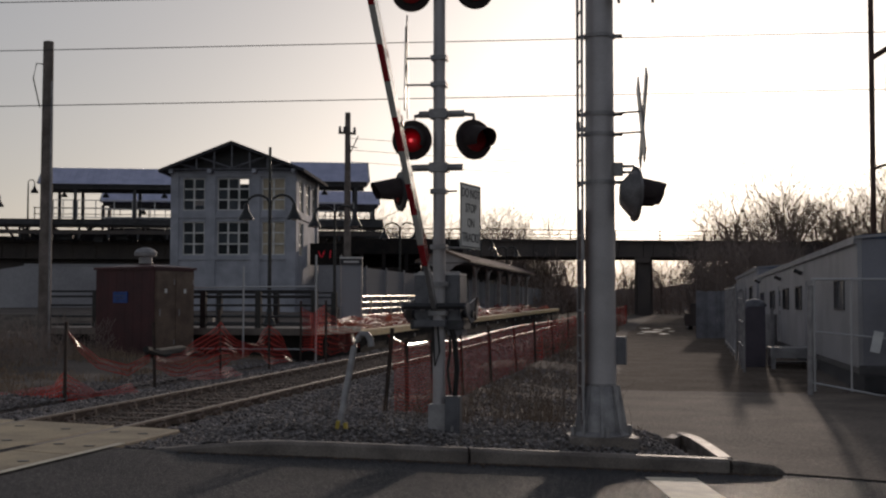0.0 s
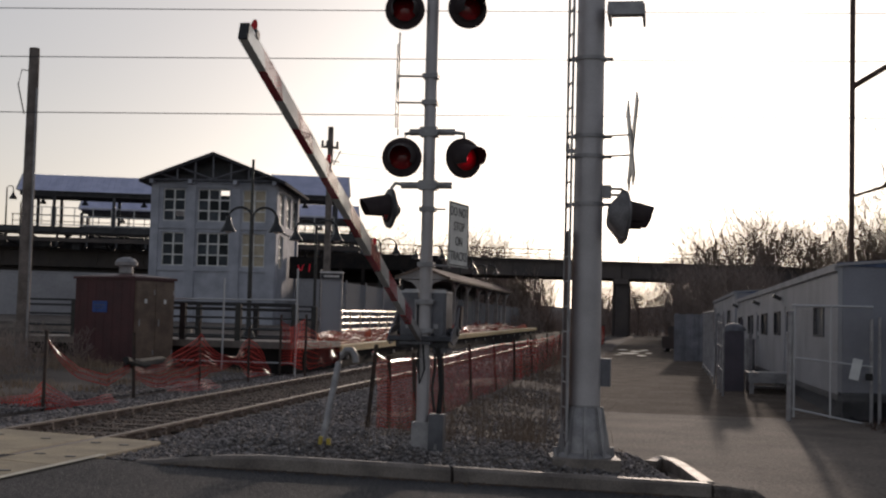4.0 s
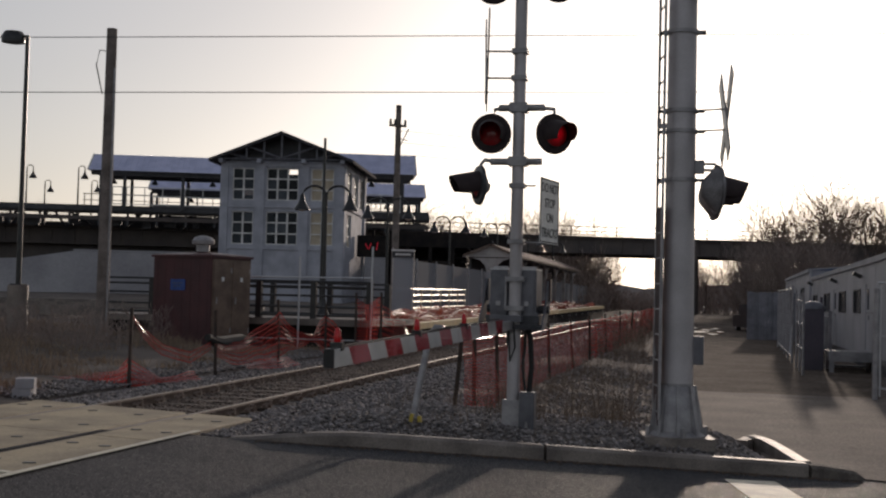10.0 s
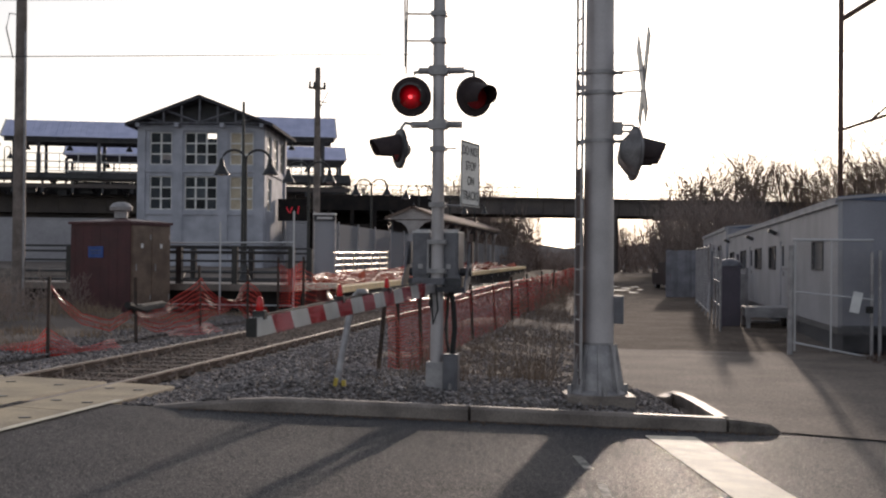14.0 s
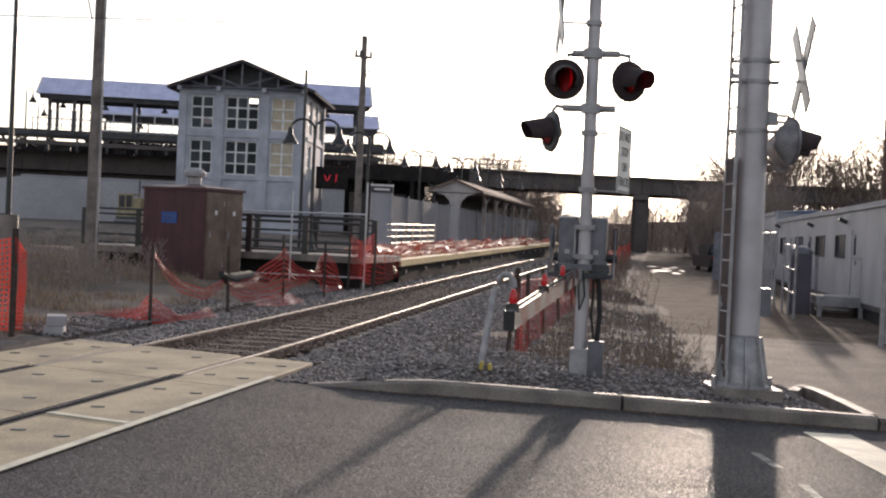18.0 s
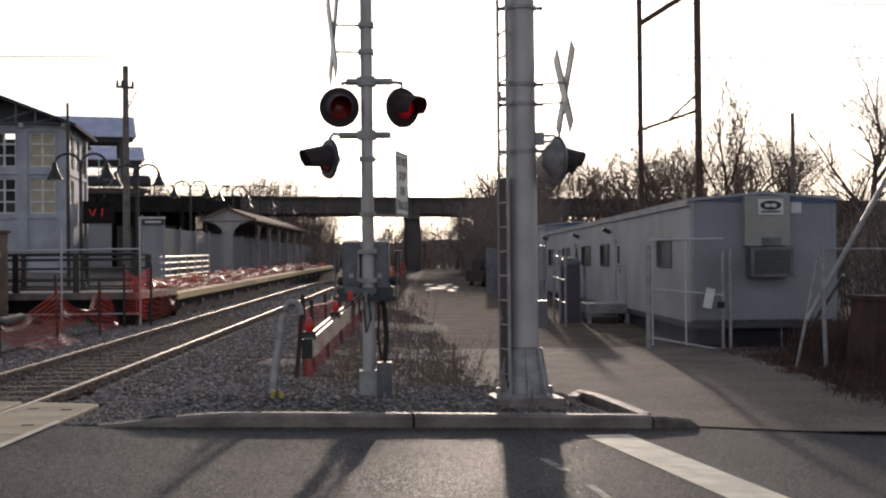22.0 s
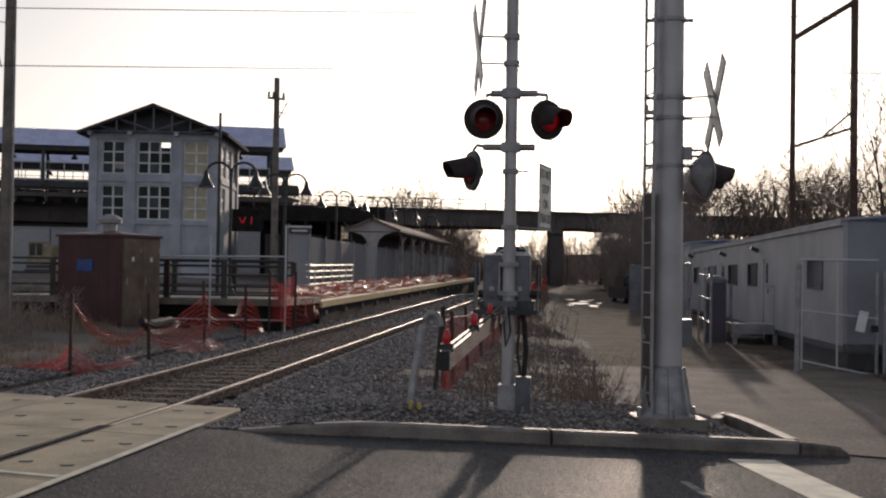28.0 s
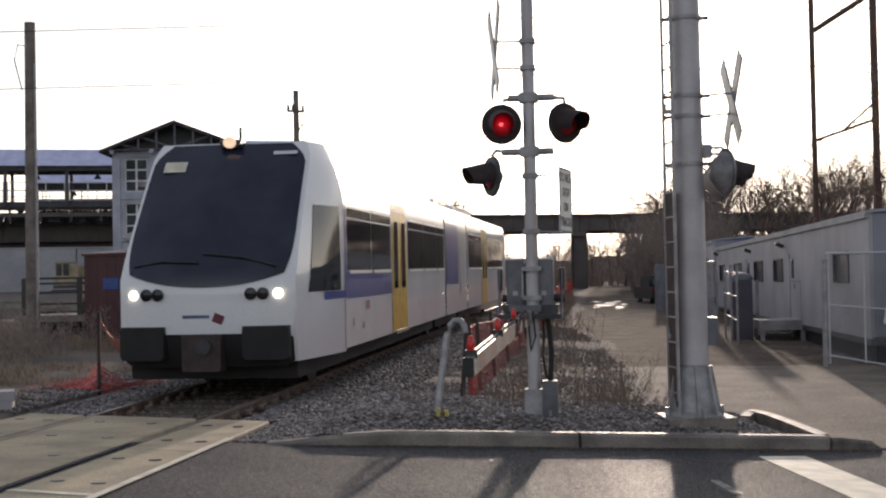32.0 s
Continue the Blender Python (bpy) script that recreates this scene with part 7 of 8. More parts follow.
part("cabin", Mesh().box((0, 2.1, 1.08), (1.5, 2.3, 0.55), 0, 0.2), CAR_PAINT, vp)
part("rear_window", Mesh().box((0, 0.93, 1.1), (1.2, 0.04, 0.34), 0, 0.02, -14), DARKGLASS, vp)
part("plate", Mesh().box((0, -0.17, 0.55), (0.3, 0.02, 0.14)), SIGN_WHITE, vp)
for x in (-0.75, 0.75):
    for y in (0.6, 3.4):
        w = part("wheel", Mesh().tube((x - 0.1, y, 0.3), (x + 0.1, y, 0.3), 0.31, n=18), RUBBER, vp, smooth=True)
        part("rim", Mesh().tube((x - 0.105, y, 0.3), (x + 0.105, y, 0.3), 0.18, n=14), ALU, w)
    part("tail_light", Mesh().box((x, -0.15, 0.72), (0.1, 0.03, 0.12), 0, 0.01), LENS_OFF, vp)
for k, (x, y, a, b) in enumerate(((5.25, 60, 0.42, 2.0), (5.9, 57, 0.2, 1.1), (5.5, 63.5, 0.3, 1.2), (4.8, 66, 0.26, 1.3), (5.9, 66, 0.22, 1.0), (4.9, 57.5, 0.15, 0.8), (6.2, 61, 0.15, 1.0))):
    m = Mesh()
    ring = [(x + a * math.cos(t) * (1 + 0.3 * math.sin(3 * t + k)), y + b * math.sin(t) * (1 + 0.25 * math.cos(2 * t + k))) for t in np.linspace(0, 2 * math.pi, 24, endpoint=False)]
    m.add([(px, py, float(drive_z(px, y)) + 0.03) for px, py in ring], [tuple(range(24))])
    tagged(part("puddle", m, PUDDLE), "still puddle on the dusty driveway", "puddle", kind="structure")

car2 = copy_thing(vp, pose(-17.2, 35.8, 0.5, 0, 0, 75))
tagged(car2, "dark parked car in the far lot")
for x0, x1, y in ((-24, -8.5, 33.2), (-26, -9.5, 37.8), (-30, -10, 43.5)):
    kb = part("lot_kerb", Mesh().box(((x0 + x1) / 2, y, float(ground_z((x0 + x1) / 2, y)) + 0.06), (x1 - x0, 0.18, 0.3), 3, 0.03), CONCRETE)
    tagged(kb, "long pale concrete kerb in the parking lot", "kerb", "lot kerbs")

# rust-red bin beside the trailer end
rb = thing("metal_bin", (12.45, 19.9, -0.3), "rust-red steel bin with a pale rim", "bin", rz=8)
part("body", Mesh().prism([(-0.62, 0), (0.62, 0), (0.7, 1.12), (-0.5, 1.12)], (0, 0.45, 0), (1, 0, 0), (0, 0, 1), 0.9), RED_BIN, rb)
part("rim", Mesh().box((0.1, 0, 1.15), (1.28, 0.98, 0.07), 0, 0.02), RED_BIN, rb)
for x in (-0.3, 0.05, 0.4):
    part("rib", Mesh().box((x, -0.47, 0.55), (0.06, 0.04, 1.0), 0, 0.01), RED_BIN, rb)

# bent vent pipe, yellow marker, stake and stones by the kerb
bp = thing("vent_pipe", label="leaning grey steel vent pipe with a hooked top", category="pipe")
part("pipe", Mesh().pipe([(3.42, 13.25, -0.05), (3.47, 13.35, 0.4), (3.53, 13.5, 0.92), (3.56, 13.52, 1.0), (3.61, 13.5, 1.06), (3.68, 13.48, 1.06), (3.72, 13.46, 1.0), (3.73, 13.46, 0.93)], 0.036, 12), GALV, bp, smooth=True)
ymk = thing("utility_marker", (3.52, 13.05, 0.0), "small yellow plastic utility marker in the gravel", "marker")
part("marker", Mesh().box((-0.05, 0, 0.07), (0.035, 0.05, 0.2), 0, 0.006, 0, 8).box((0.05, 0, 0.06), (0.035, 0.05, 0.18), 0, 0.006, 0, -6).box((0, 0, 0.0), (0.14, 0.06, 0.05), 0, 0.01), YELLOW, ymk)
stk = thing("wooden_stake", (5.42, 17.3, -0.25), "thin weathered wooden survey stake", "stake")
part("stake", Mesh().box((0, 0, 0.3), (0.03, 0.03, 0.62), 20, 0.003), WOOD, stk)


# ---- loose stuff: stones, grass, weeds ----
def scatter_mesh(name, base_v, base_f, places, scales, turns, material, label, category, jit=0.0, squash=1.0):
    """Many small separate pieces as one object."""
    nb = len(base_v)
    n = len(places)
    bv = np.array(base_v)
    rng = np.random.default_rng(len(name) + n)
    V = np.repeat(bv[None], n, 0)
    if jit:
        V = V * (1 + jit * rng.normal(size=(n, nb, 1)))
    st = rng.uniform(0.7, 1.3, size=(n, 1, 3))
    V = V * st * scales[:, None, None]
    V[:, :, 2] *= squash
    c, s = np.cos(turns)[:, None], np.sin(turns)[:, None]
    X = V[:, :, 0] * c - V[:, :, 1] * s
    Y = V[:, :, 0] * s + V[:, :, 1] * c
    V = np.stack([X, Y, V[:, :, 2]], -1) + places[:, None]
    F = (np.array(base_f)[None] + (np.arange(n) * nb)[:, None, None]).reshape(-1, len(base_f[0]))
    me = bpy.data.meshes.new(name)
    me.vertices.add(n * nb)
    me.vertices.foreach_set("co", V.reshape(-1).astype(np.float32))
    k = F.shape[1]
    me.loops.add(F.size)
    me.loops.foreach_set("vertex_index", F.reshape(-1).astype(np.int32))
    me.polygons.add(len(F))
    me.polygons.foreach_set("loop_start", (np.arange(len(F)) * k).astype(np.int32))
    me.update(calc_edges=True)
    me.validate()
    me.materials.append(material)
    return tagged(new(name, me), label, category, kind="stuff")


def bed_z(x, y):
    """Top of the ballast."""
    px, pz = [p[0] for p in prof], [p[1] for p in prof]
    return np.interp(x, px, pz) + track_z(y)


OCTA_V = [(1, 0, 0.1), (0.2, 1, 0), (-1, 0.1, 0), (0, -1, -0.1), (0.1, 0.1, 0.8), (0, 0, -0.8), (0.7, 0.6, 0.5), (-0.6, -0.6, 0.5)]
OCTA_F = [(0, 6, 4), (6, 1, 4), (0, 1, 6), (1, 2, 4), (2, 7, 4), (7, 3, 4), (2, 3, 7), (3, 0, 4), (1, 0, 5), (2, 1, 5), (3, 2, 5), (0, 3, 5)]
rng = np.random.default_rng(5)


def surface_z(x, y):
    """Height of whatever lies on top at a place beside the track."""
    X, Y = np.asarray(x)[None], np.asarray(y)[None]
    g = terrain_fast(X, Y)[0]
    g = np.where((x > 1.6) & (x < 2.6) & (y > 11.9) & (y < 14.2), np.maximum(g, -0.035), g)
    return np.where((np.abs(x) < 3.2) & (y > 13.5), np.maximum(bed_z(x, y), g), g)


def terrain_fast(X, Y):
    z = ground_z(X, Y)
    inside = smoothstep(0.1, 1.1, Y - kerb_y(X))
    isle = smoothstep(1.9, 2.6, X) * (1 - smoothstep(-0.3, 0.02, X - 7.32 + 0.2 * (Y - 13.6))) * (1 - smoothstep(14.9, 17.5, Y))
    z = z * (1 - isle) + (road_z(X) + 0.1 + 0.1 * inside * (1 - smoothstep(6.3, 7.0, X))) * isle
    a, b = drive_edges(Y)
    on = smoothstep(0.0, 0.7, X - a) * (1 - smoothstep(-0.8, 0.0, X - b)) * (Y > 12)
    return z * (1 - on) + (drive_z(X, Y) - 0.03) * on


def stones(name, n, xr, yr, size, keep, label, material=STONE):
    x, y = rng.uniform(*xr, n), yr[0] + (yr[1] - yr[0]) * rng.uniform(0, 1, n) ** 1.3
    ok = keep(x, y)
    x, y = x[ok], y[ok]
    z = surface_z(x, y)
    sc = rng.uniform(size[0], size[1], len(x))
    P = np.stack([x, y, z + sc * rng.uniform(-0.1, 0.5, len(x))], -1)
    return scatter_mesh(name, OCTA_V, OCTA_F, P, sc, rng.uniform(0, 6.3, len(x)), material, label, "gravel", 0.18, 0.8)


def off_rail(x, y):
    return (np.abs(np.abs(x) - 0.754) > 0.1) & ((y > 14.2 - 0.31 * (x - 1.5)) | (x > 1.7))


stones("ballast_stones", 17000, (1.0, 3.5), (13.3, 34), (0.016, 0.036), lambda x, y: off_rail(x, y) & (y > 13.6) & ((x < 2.4) | (y > 14.5)), "loose grey crushed ballast stones beside the rails")
stones("ballast_stones", 15000, (-3.3, -0.9), (14.2, 34), (0.016, 0.036), off_rail, "loose grey crushed ballast stones beside the rails")
stones("ballast_stones", 13000, (-0.65, 0.65), (14.4, 36), (0.014, 0.032), lambda x, y: off_rail(x, y) & (((y - 13.95) % 0.61 > 0.08) & ((y - 13.95) % 0.61 < 0.53)), "rust-stained ballast stones between the ties", STONE_RUSTY)
stones("ballast_stones", 7000, (-3.2, 3.4), (33, 62), (0.03, 0.055), off_rail, "loose grey crushed ballast stones beside the rails")
stones("gravel", 15000, (2.2, 7.3), (12.0, 17.0), (0.012, 0.032), lambda x, y: (y > kerb_y(x) + 0.2) & (x < 7.3 - 0.2 * (y - 13.6)), "grey and white gravel inside the kerb")
stones("gravel", 9000, (2.2, 6.4), (16, 38), (0.014, 0.04), lambda x, y: x < drive_edges(y)[0], "sparse gravel on the dry verge")
stones("gravel", 8000, (5.6, 10.0), (13.8, 42), (0.006, 0.02), lambda x, y: (x > drive_edges(y)[0] + 0.1) & (x < 9.9), "loose stones on the dusty driveway")
stones("gravel", 1800, (1.62, 2.7), (11.9, 14.2), (0.01, 0.028), lambda x, y: y > 0, "loose gravel at the road edge")


gx = rng.uniform(2.3, 8.0, 1600)
gy = kerb_y(gx) - np.abs(rng.normal(0, 0.09, 1600)) - 0.01
gs = rng.uniform(0.004, 0.014, 1600)
scatter_mesh("road_grit", OCTA_V, OCTA_F, np.stack([gx, gy, road_z(gx) + gs * 0.4], -1), gs, rng.uniform(0, 6.3, 1600), mat("brown leaf litter", (0.16, 0.11, 0.075), 0.95, color2=(0.09, 0.065, 0.05), scale=5, random_tint=0.5), "brown grit and leaf litter along the kerb", "litter", 0.2, 0.5)


def tufts(name, n, xr, yr, keep, high, material, label, blades=7, spread=0.07, wide=0.006):
    """Clumps of thin upright blades, each a bent strip."""
    x, y = rng.uniform(*xr, n), rng.uniform(*yr, n)
    ok = keep(x, y)
    x, y = x[ok], y[ok]
    z = surface_z(x, y)
    m = len(x)
    X = np.repeat(x, blades) + rng.normal(0, spread, m * blades)
    Y = np.repeat(y, blades) + rng.normal(0, spread, m * blades)
    Z = np.repeat(z, blades) - 0.01
    H = np.repeat(rng.uniform(high[0], high[1], m), blades) * rng.uniform(0.5, 1.1, m * blades)
    dx, dy = rng.normal(0, 0.35, m * blades) * H, rng.normal(0, 0.35, m * blades) * H
    w = wide * rng.uniform(0.6, 1.4, m * blades)
    V = np.empty((m * blades, 5, 3))
    V[:, 0] = np.stack([X - w, Y, Z], -1)
    V[:, 1] = np.stack([X + w, Y, Z], -1)
    V[:, 2] = np.stack([X + w * 0.7 + dx * 0.35, Y + dy * 0.35, Z + H * 0.6], -1)
    V[:, 3] = np.stack([X - w * 0.7 + dx * 0.35, Y + dy * 0.35, Z + H * 0.6], -1)
    V[:, 4] = np.stack([X + dx, Y + dy, Z + H], -1)
    n5 = np.arange(m * blades)[:, None] * 5
    T = np.concatenate([n5 + (0, 1, 2), n5 + (0, 2, 3), n5 + (3, 2, 4)], 1).reshape(-1, 3)
    me = bpy.data.meshes.new(name)
    me.vertices.add(V.shape[0] * 5)
    me.vertices.foreach_set("co", V.reshape(-1).astype(np.float32))
    me.loops.add(T.size)
    me.loops.foreach_set("vertex_index", T.reshape(-1).astype(np.int32))
    me.polygons.add(len(T))
    me.polygons.foreach_set("loop_start", (np.arange(len(T)) * 3).astype(np.int32))
    me.update(calc_edges=True)
    me.materials.append(material)
    return tagged(new(name, me), label, "grass", kind="stuff")


def patchy(x, y, scale, level, seed=0.0):
    return np.array([noise.noise((a / scale, b / scale, seed)) for a, b in zip(x, y)]) > level


tufts("dry_grass", 6500, (-16, -2.9), (14.8, 30), lambda x, y: patchy(x, y, 1.3, 0.02), (0.05, 0.22), DRYGRASS, "straw-coloured dead grass on the verge", 8, 0.09, 0.005)
tufts("dry_grass", 1300, (-16, -4.0), (14.5, 27), lambda x, y: patchy(x, y, 2.4, 0.12, 3.0), (0.2, 0.55), DRYGRASS, "tall dead grass and weeds on the verge", 9, 0.1, 0.004)
tufts("dead_weeds", 120, (3.8, 6.4), (14.6, 32), lambda x, y: (x < drive_edges(y)[0] - 0.1) & patchy(x, y, 0.9, 0.0, 5.0), (0.2, 0.55), WEED, "thin dead weed stems in the gravel", 4, 0.08, 0.003)
tufts("dead_weeds", 24, (4.65, 5.5), (14.1, 16.6), lambda x, y: patchy(x, y, 0.6, -0.1, 8.0), (0.35, 0.8), WEED, "thin dead weed stems by the mast", 5, 0.07, 0.003)
tufts("dead_weeds", 240, (2.9, 4.6), (14.0, 30), lambda x, y: patchy(x, y, 0.8, 0.05, 2.0), (0.1, 0.4), WEED, "thin dead weed stems in the gravel", 5, 0.07, 0.004)
tufts("dry_grass", 900, (3.6, 6.8), (13.2, 40), lambda x, y: (x < drive_edges(y)[0]) & patchy(x, y, 0.7, 0.1, 4.0), (0.04, 0.16), WEED, "short brown dead grass in the gravel", 7, 0.06, 0.004)
RUSSET = mat("rust-brown brush", (0.11, 0.06, 0.045), 0.95, color2=(0.07, 0.045, 0.035), scale=2, random_tint=0.3)
tufts("dead_weeds", 2600, (11.4, 19.0), (15.5, 26), lambda x, y: (x > 11.3 + 0.02 * y) & ((y < 23.6) | (x > 13.1)), (0.2, 0.85), RUSSET, "rust-brown dead brush by the trailer", 9, 0.14, 0.006)
tufts("dead_weeds", 900, (10.5, 12.4), (14.6, 23.5), lambda x, y: patchy(x, y, 0.7, -0.2, 6.0), (0.05, 0.22), RUSSET, "low brown weeds before the trailer end", 9, 0.1, 0.006)
lx, ly = rng.uniform(10.35, 15, 9000), rng.uniform(13.8, 23.9, 9000)
lk = lx > 10.45 + 0.25 * rng.uniform(-1, 1, 9000)
lx, ly = lx[lk], ly[lk]
ls = rng.uniform(0.012, 0.04, len(lx))
scatter_mesh("leaf_litter", OCTA_V, OCTA_F, np.stack([lx, ly, surface_z(lx, ly) + 0.004], -1), ls, rng.uniform(0, 6.3, len(lx)), RUSSET, "brown leaf litter beside the driveway", "litter", 0.3, 0.25)


# ---- bare trees ----
def grow(seed, high, spread=0.5, lean=0.0, fan=3, levels=8, thick=1.0, bole=0.37, girth=1.0):
    """A bare tree: a trunk with side limbs that fork again and again into ever finer twigs."""
    r = random.Random(seed)
    trunk, crown = Mesh(), Mesh()
    least = 0.0062 * thick

    def limb(p, d, length, rad, level):
        n = (5, 4, 3, 3, 2, 2)[level]
        to, k = (trunk, 6) if level < 2 else (crown, 4 if level < 3 else 3)
        end_r = max(rad * (0.5 if level else 0.62), least)
        for i in range(n):
            d = (d + Vector((r.uniform(-1, 1), r.uniform(-1, 1), r.uniform(-0.3, 0.6))) * (0.1 if level == 0 else 0.22)).normalized()
            q = p + d * length / n
            r0, r1 = rad + (end_r - rad) * i / n, rad + (end_r - rad) * (i + 1) / n
            to.tube(p, q, r0, r1, k, caps=False)
            p = q
            if level < levels and (i or level == 1):
                a = r.uniform(0, 6.28)
                out = Vector((math.cos(a), math.sin(a), r.uniform(0.0, 0.5)))
                nd = (d + out * spread * r.uniform(0.9, 1.7)).normalized()
                limb(p, nd, length * r.uniform(0.5, 0.78) * (1 - 0.3 * i / n if level else 1.0), max(r1 * r.uniform(0.45, 0.7), least), level + 1)
        if level < levels:
            for _ in range(fan if level == 0 else (2 if level == 1 else 1)):
                a = r.uniform(0, 6.28)
                nd = (d + Vector((math.cos(a), math.sin(a), 0.2)) * spread * r.uniform(0.4, 1.0)).normalized()
                limb(p, nd, length * r.uniform(0.55, 0.78), max(end_r * 0.8, least), level + 1)

    limb(Vector((0, 0, 0)), Vector((lean, 0, 1)).normalized(), high * bole, high * 0.0125 * min(thick, 1.5) * girth, 0)
    return trunk, crown


def tree(seed, at, high, label, **kw):
    t = thing("bare_tree", at, label, "tree", "bare trees")
    trunk, crown = grow(seed, high, **kw)
    part("trunk", trunk, BARK, t, smooth=True)
    part("crown", crown, TWIG, t)
    return t


kinds = [tree(3, (19.5, 62.2, 0.2), 8.0, "bare leaning tree with thick limbs", spread=0.55, lean=0.02, levels=5, thick=1.9, bole=0.55, girth=0.75),
         tree(11, (17.2, 134, 0.8), 15.8, "tall narrow bare tree beyond the bridge", spread=0.36, fan=3, levels=5, thick=2.4),
         tree(7, (-12.2, 128, 0.8), 13.0, "round-crowned bare tree beyond the platform", spread=0.7, levels=5, thick=1.35),
         tree(21, (12.0, 130, 1.0), 12.0, "bare tree beyond the bridge", spread=0.6, levels=5, thick=1.45)]
rt = random.Random(9)
PLACES = [(7.5, 131, 0.85), (9.5, 126, 0.95), (15.6, 128, 1.3), (8.4, 120, 0.8), (10.4, 118, 1.0), (11.8, 122, 1.3), (14.0, 119, 1.25), (12.6, 117, 1.15), (16.2, 123, 1.25), (23.5, 118, 1.35), (22.5, 112, 1.27), (32, 112, 1.35), (36, 110, 1.42), (30, 88, 1.14), (31.5, 76, 1.35), (44, 95, 1.47), (21.5, 100, 1.07), (38.5, 88, 1.35), (18.5, 104, 0.94), (-17, 120, 0.72), (-20, 122, 0.7), (-23, 119, 0.72), (-14.5, 124, 0.7), (-26, 124, 0.77), (-9, 128, 0.72), (4, 134, 0.7), (-15.5, 116, 0.93), (-18.5, 117, 0.87), (-21.5, 115, 0.93), (-24.5, 118, 0.87), (-10.5, 121, 0.83), (-7.5, 124, 0.81), (-13, 119, 0.9), (-28, 117, 0.93), (-33, 118, 0.93), (25, 108, 1.22), (38, 98, 1.35), (27.5, 90, 1.07), (42, 92, 1.35), (13, 124, 1.3), (-30, 125, 0.81), (-11, 133, 0.81), (-35, 128, 0.87), (-42, 130, 0.87), (-55, 128, 1.0), (-64, 120, 0.95), (-73, 128, 1.15), (-69, 130, 1.05), (-60, 127, 1.05), (-77, 126, 1.1), (16.4, 118, 1.12), (18.2, 114, 1.06)]
for i, (x, y, s) in enumerate(PLACES):
    src = kinds[rt.choice((2, 2, 3, 3))]
    c = copy_thing(src, pose(x, y, 0.6, 0, 0, rt.uniform(0, 360)))
    k = s * rt.uniform(0.82, 1.06) * (0.92 if x > 19 else 1.0) * (12.0 / (14.2 if src is kinds[2] else 12.0))
    c.scale = (k * rt.uniform(0.9, 1.2), k * rt.uniform(0.9, 1.2), k)
    tagged(c, "bare winter tree in the far tree line")

# a row of fine-twigged trees behind the line on the trailer side
for x, y, top in ((19.8, 112, 11.4), (20.9, 118, 11.3), (22.3, 112, 11.2), (23.9, 112, 12.0), (25.4, 114, 12.4), (26.4, 110, 11.0), (28.0, 115, 11.2), (29.4, 112, 11.0), (31.9, 112, 11.3), (33.4, 114, 11.8), (34.9, 110, 12.2), (37.0, 113, 12.0), (18.4, 116, 10.6), (24.6, 120, 11.6), (30.4, 118, 11.4)):
    src = kinds[rt.choice((2, 3))]
    c = copy_thing(src, pose(x, y, 0.6, 0, 0, rt.uniform(0, 360)))
    k = 1.25 * (top - 0.6) / max(v.co.z for ch in src.children for v in ch.data.vertices)
    c.scale = (k * rt.uniform(0.95, 1.15), k * rt.uniform(0.95, 1.15), k)
    tagged(c, "bare winter tree with fine brown twigs")

# brush and saplings that fill the distance
def thicket(name, n, area, high, material, label, r0=0.03, least=0.005):
    """Leafless bushes: bent stems with forking side shoots."""
    m = Mesh()
    q = random.Random(len(name) + n)
    for _ in range(n):
        x, y, z = area(q)
        h = q.uniform(*high)
        p = Vector((x, y, z))
        d = Vector((q.gauss(0, 0.2), q.gauss(0, 0.2), 1)).normalized()
        for i in range(3):
            d = (d + Vector((q.gauss(0, 0.16), q.gauss(0, 0.16), 0.1))).normalized()
            e = p + d * h / 3
            m.tube(p, e, r0 * (1 - 0.28 * i), max(least, r0 * (0.72 - 0.26 * i)), 3, caps=False)
            for _ in range(3):
                b = p.lerp(e, q.uniform(0.3, 1.0))
                c = b + Vector((q.gauss(0, 0.45), q.gauss(0, 0.45), q.uniform(0.3, 0.9))) * h * 0.24
                m.tube(b, c, r0 * 0.4, max(least, r0 * 0.24), 3, caps=False)
                f = c + Vector((q.gauss(0, 0.5), q.gauss(0, 0.5), q.uniform(0.1, 0.8))) * h * 0.15
                m.tube(b.lerp(c, 0.6), f, r0 * 0.28, max(least, r0 * 0.2), 3, caps=False)
            p = e
    me = bpy.data.meshes.new(name)
    me.from_pydata(m.v, [], m.f)
    me.materials.append(material)
    return tagged(new(name, me), label, "brush", kind="stuff")


def beyond(q):
    while True:
        x, y = q.uniform(-45, 45), q.uniform(112, 165)
        if not -0.084 < (x - 5.9) / y < -0.05 and not (4 < x < 8 and y < 118):
            return x, y, 0.6


BRUSH = mat("dark winter brush", (0.33, 0.26, 0.225), 0.95, color2=(0.22, 0.17, 0.15), scale=0.3)
BRAMBLE = mat("dark bramble stems", (0.12, 0.085, 0.075), 0.95, color2=(0.075, 0.055, 0.05), scale=0.5)
thicket("far_brush", 2900, beyond, (2.5, 7.0), BRUSH, "dense dark leafless brush beyond the bridge", 0.05)
thicket("far_brush", 900, lambda q: (q.uniform(7.3, 14.5), q.uniform(88, 100), 0.5), (1.6, 5.8), BRUSH, "dense brown leafless thicket before the bridge", 0.03)
thicket("dark_brush", 260, lambda q: (q.uniform(-10.5, -5.2), q.uniform(22.5, 26.5), 0.1), (0.45, 1.0), BRUSH, "low dark leafless brush by the utility pole", 0.008)
thicket("far_brush", 260, lambda q: (q.uniform(-5.6, -2.6), q.uniform(92, 112), 0.8), (0.9, 2.0), BRUSH, "leafless brush past the platform end", 0.045)


